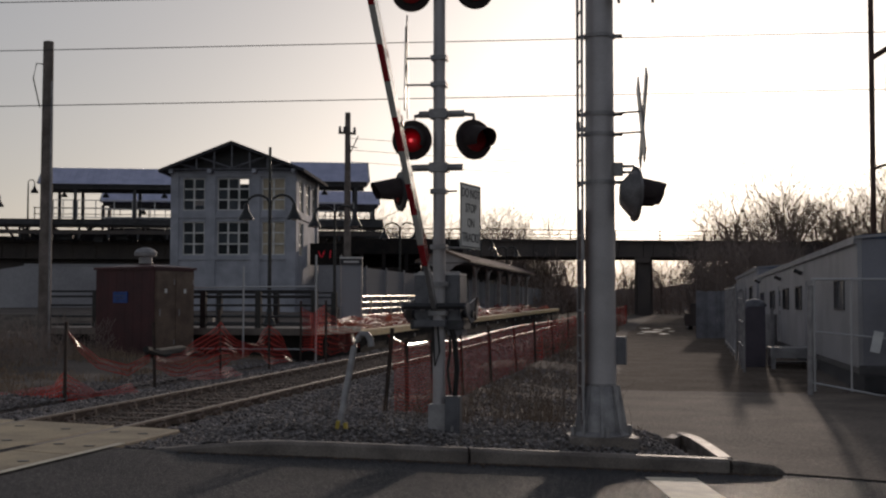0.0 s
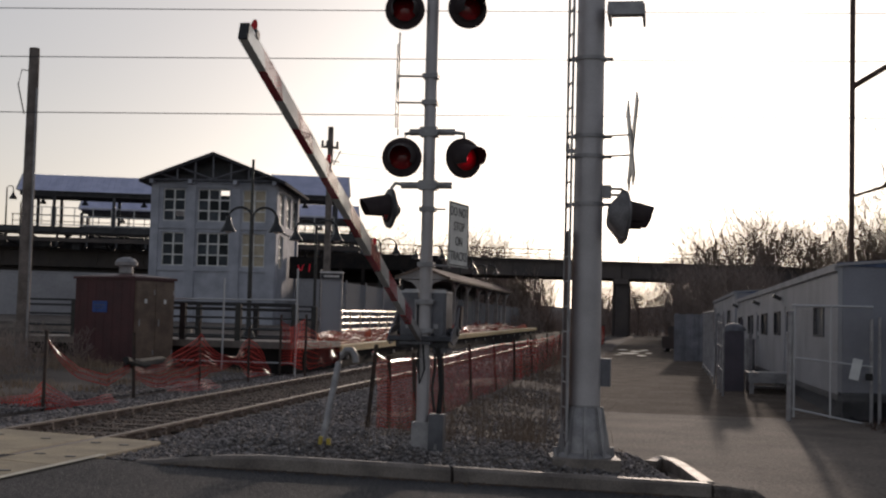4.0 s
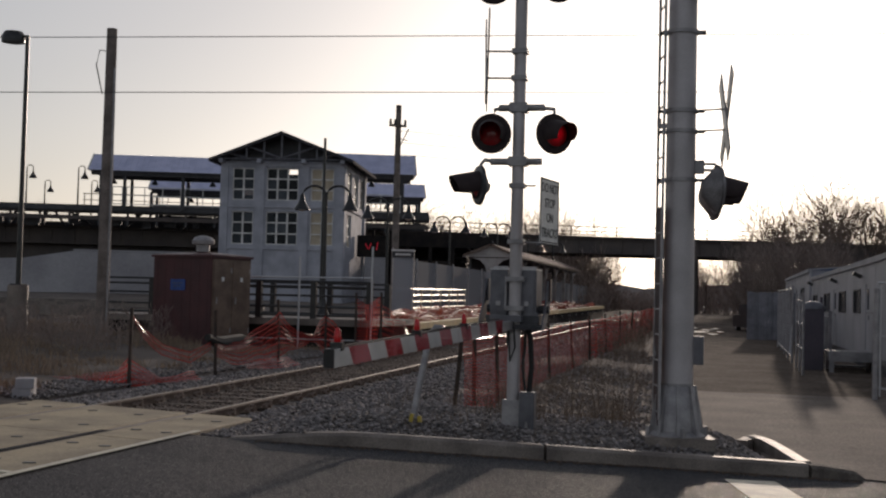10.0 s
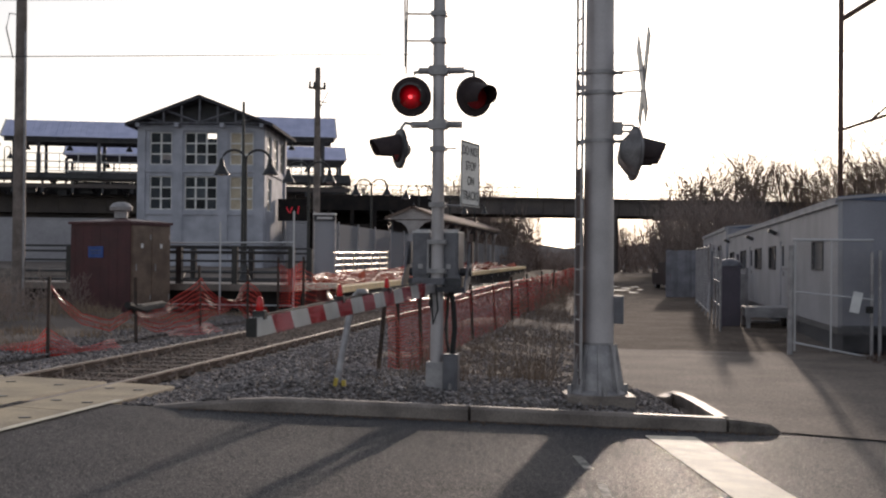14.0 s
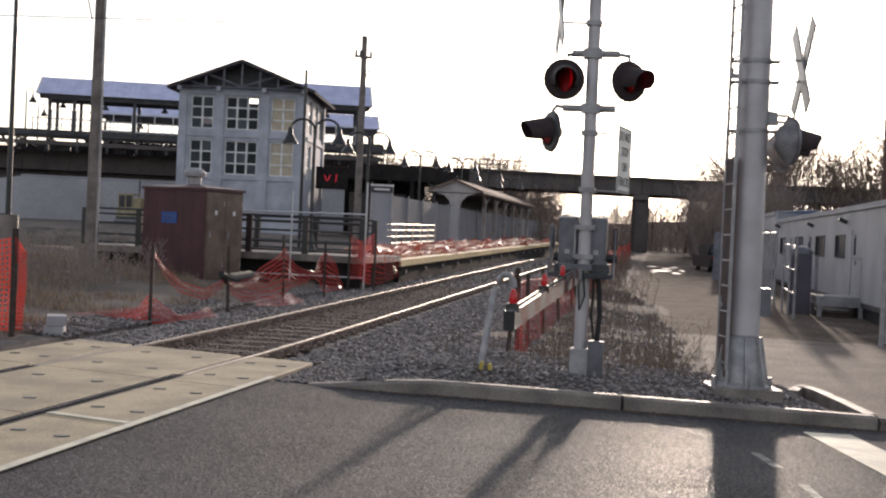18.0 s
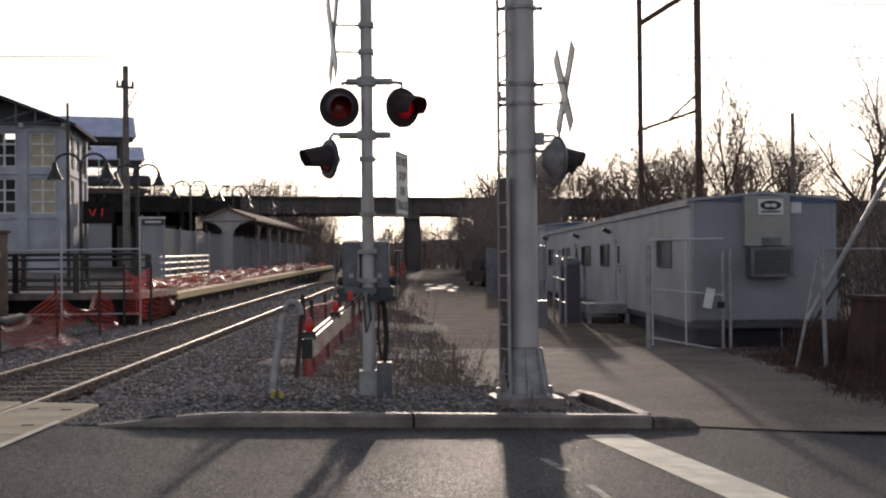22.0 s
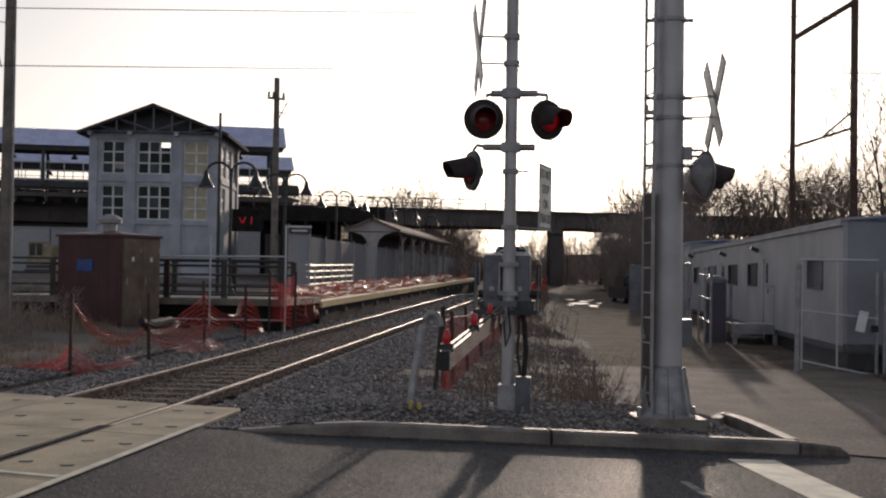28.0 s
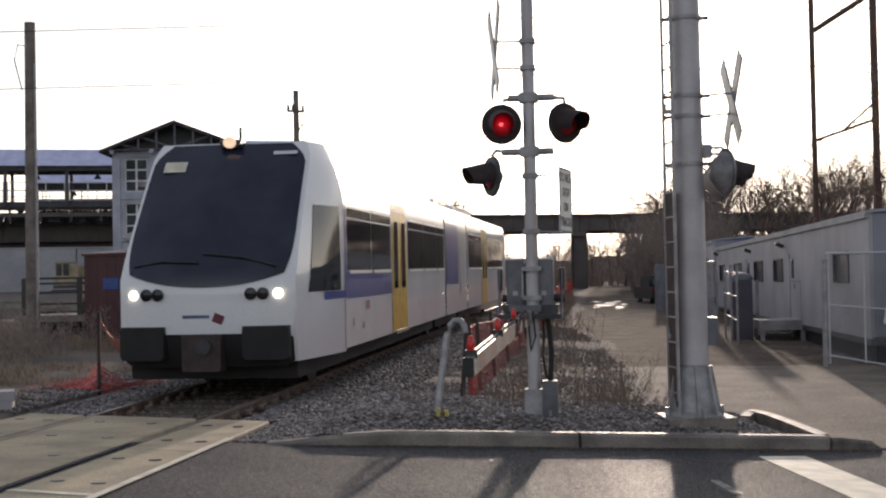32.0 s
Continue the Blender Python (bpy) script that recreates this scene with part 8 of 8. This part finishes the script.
def past_end(q):
    y = q.uniform(98, 132)
    return 5.2 + q.uniform(-0.128, -0.086) * y, y, 0.5


thicket("far_brush", 230, past_end, (3.2, 6.2), BRUSH, "dense brown leafless brush beyond the platform", 0.05)
thicket("far_brush", 700, lambda q: (q.uniform(12.9, 45), q.uniform(45, 98), 0.1), (1.5, 3.6), BRUSH, "dense dark leafless brush behind the trailers", 0.04)
thicket("far_brush", 600, lambda q: (q.uniform(13.3, 28), q.uniform(23.5, 46), -0.1), (1.2, 2.7), BRAMBLE, "dense brown brush beside the trailers", 0.02)
thicket("far_brush", 330, lambda q: (q.uniform(-40, -20), q.uniform(106, 118), 3.0), (2.0, 6.0), BRUSH, "leafless brush behind the station", 0.04)
thicket("far_saplings", 330, lambda q: (q.uniform(-36, -4.5), q.uniform(113, 123), 0.6), (7.2, 9.8), BRUSH, "leafless forking saplings behind the bridge", 0.035)
thicket("far_saplings", 330, lambda q: (q.uniform(11, 52), q.uniform(104, 118), 0.6), (5.6, 9.0), BRUSH, "leafless forking saplings behind the bridge", 0.035)
thicket("far_saplings", 110, lambda q: (q.uniform(20, 44), q.uniform(80, 96), 0.4), (3.6, 6.4), BRUSH, "leafless forking saplings behind the trailers", 0.03)


def beside_line(q):
    while True:
        y = q.uniform(128, 172)
        x = 5.9 + q.uniform(-0.088, -0.048) * y
        if abs(x) > 2.2:
            return x, y, 0.3


thicket("far_brush", 300, beside_line, (1.0, 3.0), BRUSH, "low leafless brush along the far line", 0.04)
# pale colour and a faint glow stand in for haze
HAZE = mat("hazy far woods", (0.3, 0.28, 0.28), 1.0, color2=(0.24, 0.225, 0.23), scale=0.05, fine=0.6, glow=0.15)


def verge(q):
    while True:
        x, y = q.uniform(3.9, 6.3), 14.3 + 18 * q.random() ** 1.6
        if x < float(drive_edges(y)[0]) - 0.3 and noise.noise((x / 0.8, y / 0.8, 5.0)) > -0.15:
            return x, y, float(surface_z(np.array([x]), np.array([y]))[0]) - 0.02




def far_verge(q):
    y = q.uniform(30, 62)
    return q.uniform(2.9, float(drive_edges(y)[0]) + 0.1), y, float(rail_z(y)) - 0.3


thicket("dead_weeds", 420, far_verge, (0.25, 0.9), WEED, "dead weed stalks between the track and the dirt", 0.007, 0.003)
thicket("dead_weeds", 150, verge, (0.2, 0.75), WEED, "branching dead weed stalks on the verge", 0.0035, 0.0012)
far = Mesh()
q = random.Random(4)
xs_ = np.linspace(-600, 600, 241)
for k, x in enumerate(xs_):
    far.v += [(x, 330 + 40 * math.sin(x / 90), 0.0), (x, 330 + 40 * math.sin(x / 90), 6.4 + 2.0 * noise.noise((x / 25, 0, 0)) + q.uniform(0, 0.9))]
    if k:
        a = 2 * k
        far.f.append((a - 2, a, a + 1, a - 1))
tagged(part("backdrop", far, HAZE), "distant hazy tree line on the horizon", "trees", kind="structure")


# ---- the train: two cars and a short power module ----
train = thing("light_rail_train", label="white diesel light rail train with dark windscreen and yellow doors", category="train")


def half_width(z):
    return 1.46 if z < 2.5 else 1.46 - 0.3 * ((z - 2.5) / 1.15) ** 2.0


def front_half(z):
    """Half the width of the flat front, which is narrower than the car."""
    return 1.2 - (0.05 * (z - 1.6) / 1.6 if z > 1.6 else 0.0) - (0.09 * ((z - 3.25) / 0.35) ** 2 if z > 3.25 else 0.0)


def nose(u, z):
    """How far back the front lies at a height and across."""
    if z < 0.95:
        b = 0.1 * ((0.95 - z) / 0.5) ** 2
    elif z < 1.55:
        b = 0.0
    else:
        b = 0.66 * (z - 1.55) ** 1.15
    return b + 0.16 * abs(u) ** 4 * (1.0 if z < 2.6 else max(0.3, 1.0 - 0.7 * (z - 2.6)))


CAB_BACK = 2.1


def cab_side(t, z):
    """A point on the rounded cab side, from the front corner back to the full width."""
    n0 = nose(1, z)
    return front_half(z) + (half_width(z) - front_half(z)) * (1 - (1 - t) ** 1.35), n0 + t * (CAB_BACK - n0)


ZC = [0.46, 0.65, 0.8, 0.95, 1.15, 1.35, 1.55, 1.8, 2.1, 2.4, 2.7, 3.0, 3.2, 3.35, 3.5, 3.56, 3.59]
TC = [0.0, 0.06, 0.14, 0.25, 0.4, 0.6, 0.8, 1.0]


def cab_shell():
    m = Mesh()
    left = [(-1, t) for t in reversed(TC[1:])]
    right = [(1, t) for t in TC[1:]]
    n = len(left) + len(US) + len(right)
    for z in ZC:
        for s, t in left:
            w, y = cab_side(t, z)
            m.v.append((s * w, y, z))
        for u in US:
            m.v.append((u * front_half(z), nose(u, z), z))
        for s, t in right:
            w, y = cab_side(t, z)
            m.v.append((s * w, y, z))
    for j in range(len(ZC) - 1):
        for i in range(n - 1):
            a = j * n + i
            m.f.append((a, a + 1, a + n + 1, a + n))
    top = len(m.v)
    m.v.append((0, CAB_BACK, 3.62))
    last = (len(ZC) - 1) * n
    m.f += [(last + i, last + i + 1, top) for i in range(n - 1)]
    # the raised hood slopes down behind to the car roof
    low = len(m.v)
    m.v += [(-1.2, CAB_BACK + 1.5, 3.18), (1.2, CAB_BACK + 1.5, 3.18), (0, CAB_BACK + 1.5, 3.34)]
    m.f += [(last, low, low + 2, top), (top, low + 2, low + 1, last + n - 1)]
    for i, k in ((0, low), (n - 1, low + 1)):
        ring = [j * n + i for j in range(12, len(ZC))]
        m.f += [(a, b, k) for a, b in zip(ring[:-1], ring[1:])]
    return m


ZS = [0.5, 0.65, 0.8, 0.95, 1.15, 1.35, 1.55, 1.8, 2.1, 2.4, 2.7, 2.95, 3.1, 3.2]
US = [-1, -0.94, -0.8, -0.6, -0.3, 0, 0.3, 0.6, 0.8, 0.94, 1]


def shell(y0, y1, front):
    """A car's white outer skin."""
    m = Mesh()
    nz, nu = len(ZS), len(US)
    if front:
        for z in ZS:
            for u in US:
                m.v.append((u * half_width(z), y0 + nose(u, z), z))
        for j in range(nz - 1):
            for i in range(nu - 1):
                a = j * nu + i
                m.f.append((a, a + 1, a + nu + 1, a + nu))
    for s in (-1, 1):
        base = len(m.v)
        for z in ZS:
            ys_ = y0 + (nose(1, z) if front else 0)
            m.v += [(s * half_width(z), ys_, z), (s * half_width(z), y1, z)]
        for j in range(nz - 1):
            a = base + 2 * j
            m.f.append((a, a + 1, a + 3, a + 2))
    # arched roof
    base = len(m.v)
    zt = ZS[-1]
    for u in US:
        zz = zt + 0.16 * (1 - abs(u) ** 2.2)
        m.v += [(u * half_width(zt), y0 + (nose(u, zt) if front else 0), zt), (u * half_width(zt), y0 + (nose(u, zt) + 0.55 if front else 0), zz), (u * half_width(zt), y1, zz)]
    for i in range(nu - 1):
        a = base + 3 * i
        m.f += [(a, a + 3, a + 4, a + 1), (a + 1, a + 4, a + 5, a + 2)]
    if not front:
        for yy in (y0,):
            b = len(m.v)
            m.v += [(-1.34, yy, 0.5), (1.34, yy, 0.5), (1.34, yy, 3.12), (-1.34, yy, 3.12)]
            m.f.append((b, b + 1, b + 2, b + 3))
    return m


def front_patch(z0, z1, w, lift, n=10, corner=0.0, smile=0.0):
    m = Mesh()
    k = 16
    for j in range(n + 1):
        z = z0 + (z1 - z0) * j / n
        t = min(j, n - j) / n * 2
        ww = (w if not callable(w) else w(z)) * (1 - corner * max(0, 1 - t * 3) ** 2)
        for i in range(k + 1):
            u = -ww + 2 * ww * i / k
            zz = z + smile * abs(u) ** 2.2 * (1 - j / n)
            m.v.append((u * front_half(zz), nose(u, zz) - lift, zz))
    for j in range(n):
        for i in range(k):
            a = j * (k + 1) + i
            m.f.append((a, a + 1, a + k + 2, a + k + 1))
    return m


CAR1, MOD, CAR2 = (0.0, 13.9), (14.1, 18.8), (19.0, 32.8)
part("car_body", shell(2.05, CAR1[1], False), TRAIN_WHITE, train, "glossy white car body", True)
part("cab", cab_shell(), TRAIN_WHITE, train, "white rounded driving cab", True)
part("power_module", shell(*MOD, False), TRAIN_WHITE, train, "white power module", True)
part("car_body", shell(*CAR2, False), TRAIN_WHITE, train, "glossy white car body", True)
for y in (14.0, 18.9):
    part("bellows", Mesh().box((0, y, 1.85), (2.5, 0.4, 2.4), 0, 0.05), BOXGREY, train)
part("windscreen", front_patch(1.45, 3.57, lambda z: 0.955 - 0.05 * max(0.0, 2.0 - z) - 0.1 * max(0.0, z - 3.2) ** 1.5 / 0.225, 0.014, 18, 0.05, 0.24), SCREEN, train, "large dark raked windscreen", True)
part("chin", front_patch(0.84, 1.2, 0.985, 0.03, 6, 0.02), TRAIN_WHITE, train, "white lower nose panel", True)
part("lower_front", front_patch(0.4, 0.86, 0.97, 0.018, 6, 0.1), TRAIN_DARK, train, "black lower valance", True)
for sd in (-1, 1):
    part("valance_block", Mesh().box((sd * 0.83, 0.02, 0.72), (0.62, 0.16, 0.44), sd * 6, 0.05), TRAIN_DARK, train, "black valance corner")
part("coupler_box", Mesh().box((0, -0.03, 0.6), (0.52, 0.25, 0.48), 0, 0.03), COUPLER, train, "dull brownish coupler cover")
part("coupler", Mesh().tube((0.04, -0.2, 0.68), (0.04, 0.1, 0.68), 0.1, n=14), DARKSTEEL, train)
for s in (-1, 1):
    for x, r, mt in ((0.98, 0.04, LIGHT_ON), (0.79, 0.062, DARKGLASS), (0.63, 0.062, DARKGLASS)):
        u = s * x / 1.2
        q = part("headlight", Mesh().lathe((s * x, nose(u, 1.36) - 0.005, 1.36), (s * 0.1, -1, 0.0), [(r + 0.02, 0.0), (r + 0.02, 0.02), (r, 0.025), (r, 0.012), (0.001, 0.018)], 18), mt, train, "lit headlight" if mt is LIGHT_ON else "dark round lamp", True)
def on_glass(x, z, off=0.035):
    return x, nose(x / front_half(z), z) - off, z


for x0, z0, x1, z1, x2, z2 in ((-1.0, 1.74, -0.6, 1.8, -0.1, 1.78), (0.95, 1.72, 0.5, 1.84, -0.05, 1.9)):
    part("wiper", Mesh().pipe([on_glass(x0, z0), on_glass(x1, z1), on_glass(x2, z2)], 0.016, 6), BLACK, train)
lamp_y = nose(0, 3.52)
part("lamp_hood", Mesh().box((0, lamp_y + 0.02, 3.57), (0.3, 0.3, 0.12), 0, 0.05), BLACK, train, "black roof lamp hood")
part("top_lamp", Mesh().lathe((0, lamp_y - 0.12, 3.58), (0, -1, 0.0), [(0.09, 0), (0.09, 0.05), (0.075, 0.06), (0.001, 0.045)], 16), LAMP_WARM, train, "lit roof headlight", True)
part("flag_decal", Mesh().box((-0.75, nose(0.62, 3.2) - 0.03, 3.2), (0.32, 0.008, 0.22), 0, 0, -40), PAINT_WHITE, train, "small pale decal behind the glass")
part("number_bars", Mesh().box((0.8, nose(0.68, 3.4) - 0.03, 3.4), (0.34, 0.008, 0.07), 0, 0, -40), SIGN_WHITE, train)
part("maker_mark", Mesh().box((0.2, -0.036, 1.04), (0.14, 0.008, 0.12), 0, 0.0, 0, 22), MAROON, train, "small dark red nose mark")
part("name_bars", Mesh().box((-0.1, -0.035, 1.07), (0.36, 0.008, 0.04)), TRIM_BLUE, train)


def side_strip(y0, y1, z0, z1, material, name, lift=0.006, label=""):
    """A band on each side of the train that follows its outline."""
    for s in (-1, 1):
        m = Mesh()
        zs = [z for z in np.linspace(z0, z1, 6)]
        for z in zs:
            w = half_width(z) + lift
            m.v += [(s * w, y0, z), (s * w, y1, z)]
        for j in range(len(zs) - 1):
            a = 2 * j
            m.f.append((a, a + 1, a + 3, a + 2))
        part(name, m, material, train, label)


for s in (-1, 1):
    m = Mesh()
    for z in np.linspace(1.36, 2.56, 7):
        for t in [np.interp(yy, [nose(1, z), CAB_BACK], [0, 1]) for yy in np.linspace(0.55 + 0.42 * (z - 1.36), 1.85, 5)]:
            w, y = cab_side(t, z)
            m.v.append((s * (w + 0.01), y - 0.004, z))
    m.f += [(5 * j + i, 5 * j + i + 1, 5 * j + i + 6, 5 * j + i + 5) for j in range(6) for i in range(4)]
    part("cab_window", m, DARKGLASS, train, "", True)
for s in (-1, 1):
    m = Mesh()
    for z in np.linspace(1.24, 1.35, 3):
        for t in (0.5, 0.7, 0.9, 1.0):
            w, y = cab_side(t, z)
            m.v.append((s * (w + 0.008), y, z))
    m.f += [(4 * j + i, 4 * j + i + 1, 4 * j + i + 5, 4 * j + i + 4) for j in range(2) for i in range(3)]
    part("blue_band", m, TRAIN_BLUE, train, "blue livery band", True)
side_strip(2.06, 2.2, 1.24, 2.6, TRAIN_BLUE, "blue_post", 0.006, "blue livery post")
side_strip(2.2, 6.15, 1.22, 1.62, TRAIN_BLUE, "blue_band", 0.006, "blue livery band")
for y0, y1 in ((2.25, 4.2), (4.25, 6.1), (8.15, 10.2), (10.25, 12.3), (12.35, 13.7), (19.3, 21.2), (21.25, 23.1), (25.0, 27.0), (27.05, 29.0), (29.05, 31.0)):
    side_strip(y0, y1, 1.64, 2.4, DARKGLASS, "side_window")
    side_strip(y0, y1, 2.43, 2.56, DARKGLASS, "vent_window", 0.007)
    # glints along sills and window heads are put in as pale strips
    side_strip(y0 + 0.08, y1 - 0.08, 1.59, 1.64, PIPE, "window_sill", 0.03, "sill strip with its glint in the colour")
    side_strip(y0 + 0.12, y1 - 0.12, 2.57, 2.6, PIPE, "window_top", 0.025, "pale strip for the glint over the windows")
for y in (6.25, 23.2):
    side_strip(y, y + 1.7, 0.5, 2.85, TRAIN_YELLOW, "passenger_door", 0.01, "yellow double door")
    for d0, d1 in ((0.2, 0.62), (1.06, 1.48)):
        side_strip(y + d0, y + d1, 1.3, 2.5, DARKGLASS, "door_window", 0.016)
    side_strip(y + 0.84, y + 0.86, 0.52, 2.8, BLACK, "door_gap", 0.016)
    side_strip(y, y + 1.7, 2.7, 2.74, BLACK, "door_head", 0.02)
side_strip(14.15, 16.6, 1.25, 2.75, TRAIN_BLUE, "module_panel", 0.008, "blue module side panel")
side_strip(17.0, 17.3, 1.0, 2.6, BOXGREY, "module_grille", 0.01, "grey slatted grille")
for y in (2.06, 13.95, 16.8):
    side_strip(y, y + 0.03, 0.5, 3.0, BOXGREY, "panel_joint", 0.004)
for y, z in ((2.6, 0.8), (3.4, 0.72), (9.5, 0.9), (11.2, 0.85), (20.5, 0.9)):
    side_strip(y, y + 0.12, z, z + 0.12, BOXGREY, "hatch", 0.008)
side_strip(3.7, 4.0, 1.02, 1.16, MAROON, "side_decal", 0.008, "small maroon decal")
for y0, y1 in ((4.0, 8.5), (20.0, 25.0)):
    part("roof_unit", Mesh().box((0, (y0 + y1) / 2, 3.42), (1.9, y1 - y0, 0.24), 0, 0.1), TRAIN_WHITE, train, "white roof equipment cover")
for y0, y1 in ((0.4, 13.8), (14.2, 18.7), (19.1, 32.6)):
    part("underframe", Mesh().box((0, (y0 + y1) / 2, 0.42), (2.3, y1 - y0, 0.4), 0, 0.03), TRAIN_DARK, train)
for y in (2.6, 15.2, 17.6, 30.5):
    for x in (-0.754, 0.754):
        w = part("wheel", Mesh().lathe((x - 0.06, y, 0.4), (1, 0, 0), [(0.001, 0), (0.36, 0.0), (0.4, 0.02), (0.4, 0.11), (0.43, 0.13), (0.001, 0.14)], 24), DARKSTEEL, train, smooth=True)
    part("axle", Mesh().tube((-0.7, y, 0.4), (0.7, y, 0.4), 0.07, n=10), DARKSTEEL, train)
for s in (-1, 1):
    part("door_step", Mesh().box((s * 1.44, 7.2, 0.5), (0.12, 1.5, 0.05)), DARKSTEEL, train)


# the upper cab and roof are flattened
for me in {o.data for o in train.children_recursive if o.type == "MESH"}:
    for v in me.vertices:
        if v.co.z > 2.6:
            v.co.z = 2.6 + (v.co.z - 2.6) * 0.9

# ---- what moves ----
def motions():
    swing = ((0, 44.6), (0.5, 39.4), (1, 35.1), (1.5, 31.6), (2, 28.7), (2.5, 26.2), (3, 23.7), (3.5, 21.1), (4.5, 15.7), (5.5, 10.7), (6, 8.85), (6.5, 6.95), (7, 5.4), (7.5, 3.6), (8, 1.95), (8.5, 1.1), (9, 0.4), (9.6, -0.3), (10.2, -0.75), (32, -0.8))
    walk(arm, [(t, pose(-0.03, 0.3, 1.29, 0.42 - a)) for t, a in swing])
    run = ((0, 262.0), (12, 261.0), (18, 232.0), (24, 172.0), (26, 136.0), (28, 98.0), (28.5, 88.5), (29, 79.0), (29.5, 69.6), (30, 60.8), (30.5, 51.0), (31, 40.7), (31.5, 28.9), (31.6, 26.6), (31.8, 21.5), (32, 16.1))
    walk(train, [(t, pose(0, y, float(track_z(y)), math.degrees(math.atan(track_z(y + 8) - track_z(y)) / 8.0))) for t, y in run])

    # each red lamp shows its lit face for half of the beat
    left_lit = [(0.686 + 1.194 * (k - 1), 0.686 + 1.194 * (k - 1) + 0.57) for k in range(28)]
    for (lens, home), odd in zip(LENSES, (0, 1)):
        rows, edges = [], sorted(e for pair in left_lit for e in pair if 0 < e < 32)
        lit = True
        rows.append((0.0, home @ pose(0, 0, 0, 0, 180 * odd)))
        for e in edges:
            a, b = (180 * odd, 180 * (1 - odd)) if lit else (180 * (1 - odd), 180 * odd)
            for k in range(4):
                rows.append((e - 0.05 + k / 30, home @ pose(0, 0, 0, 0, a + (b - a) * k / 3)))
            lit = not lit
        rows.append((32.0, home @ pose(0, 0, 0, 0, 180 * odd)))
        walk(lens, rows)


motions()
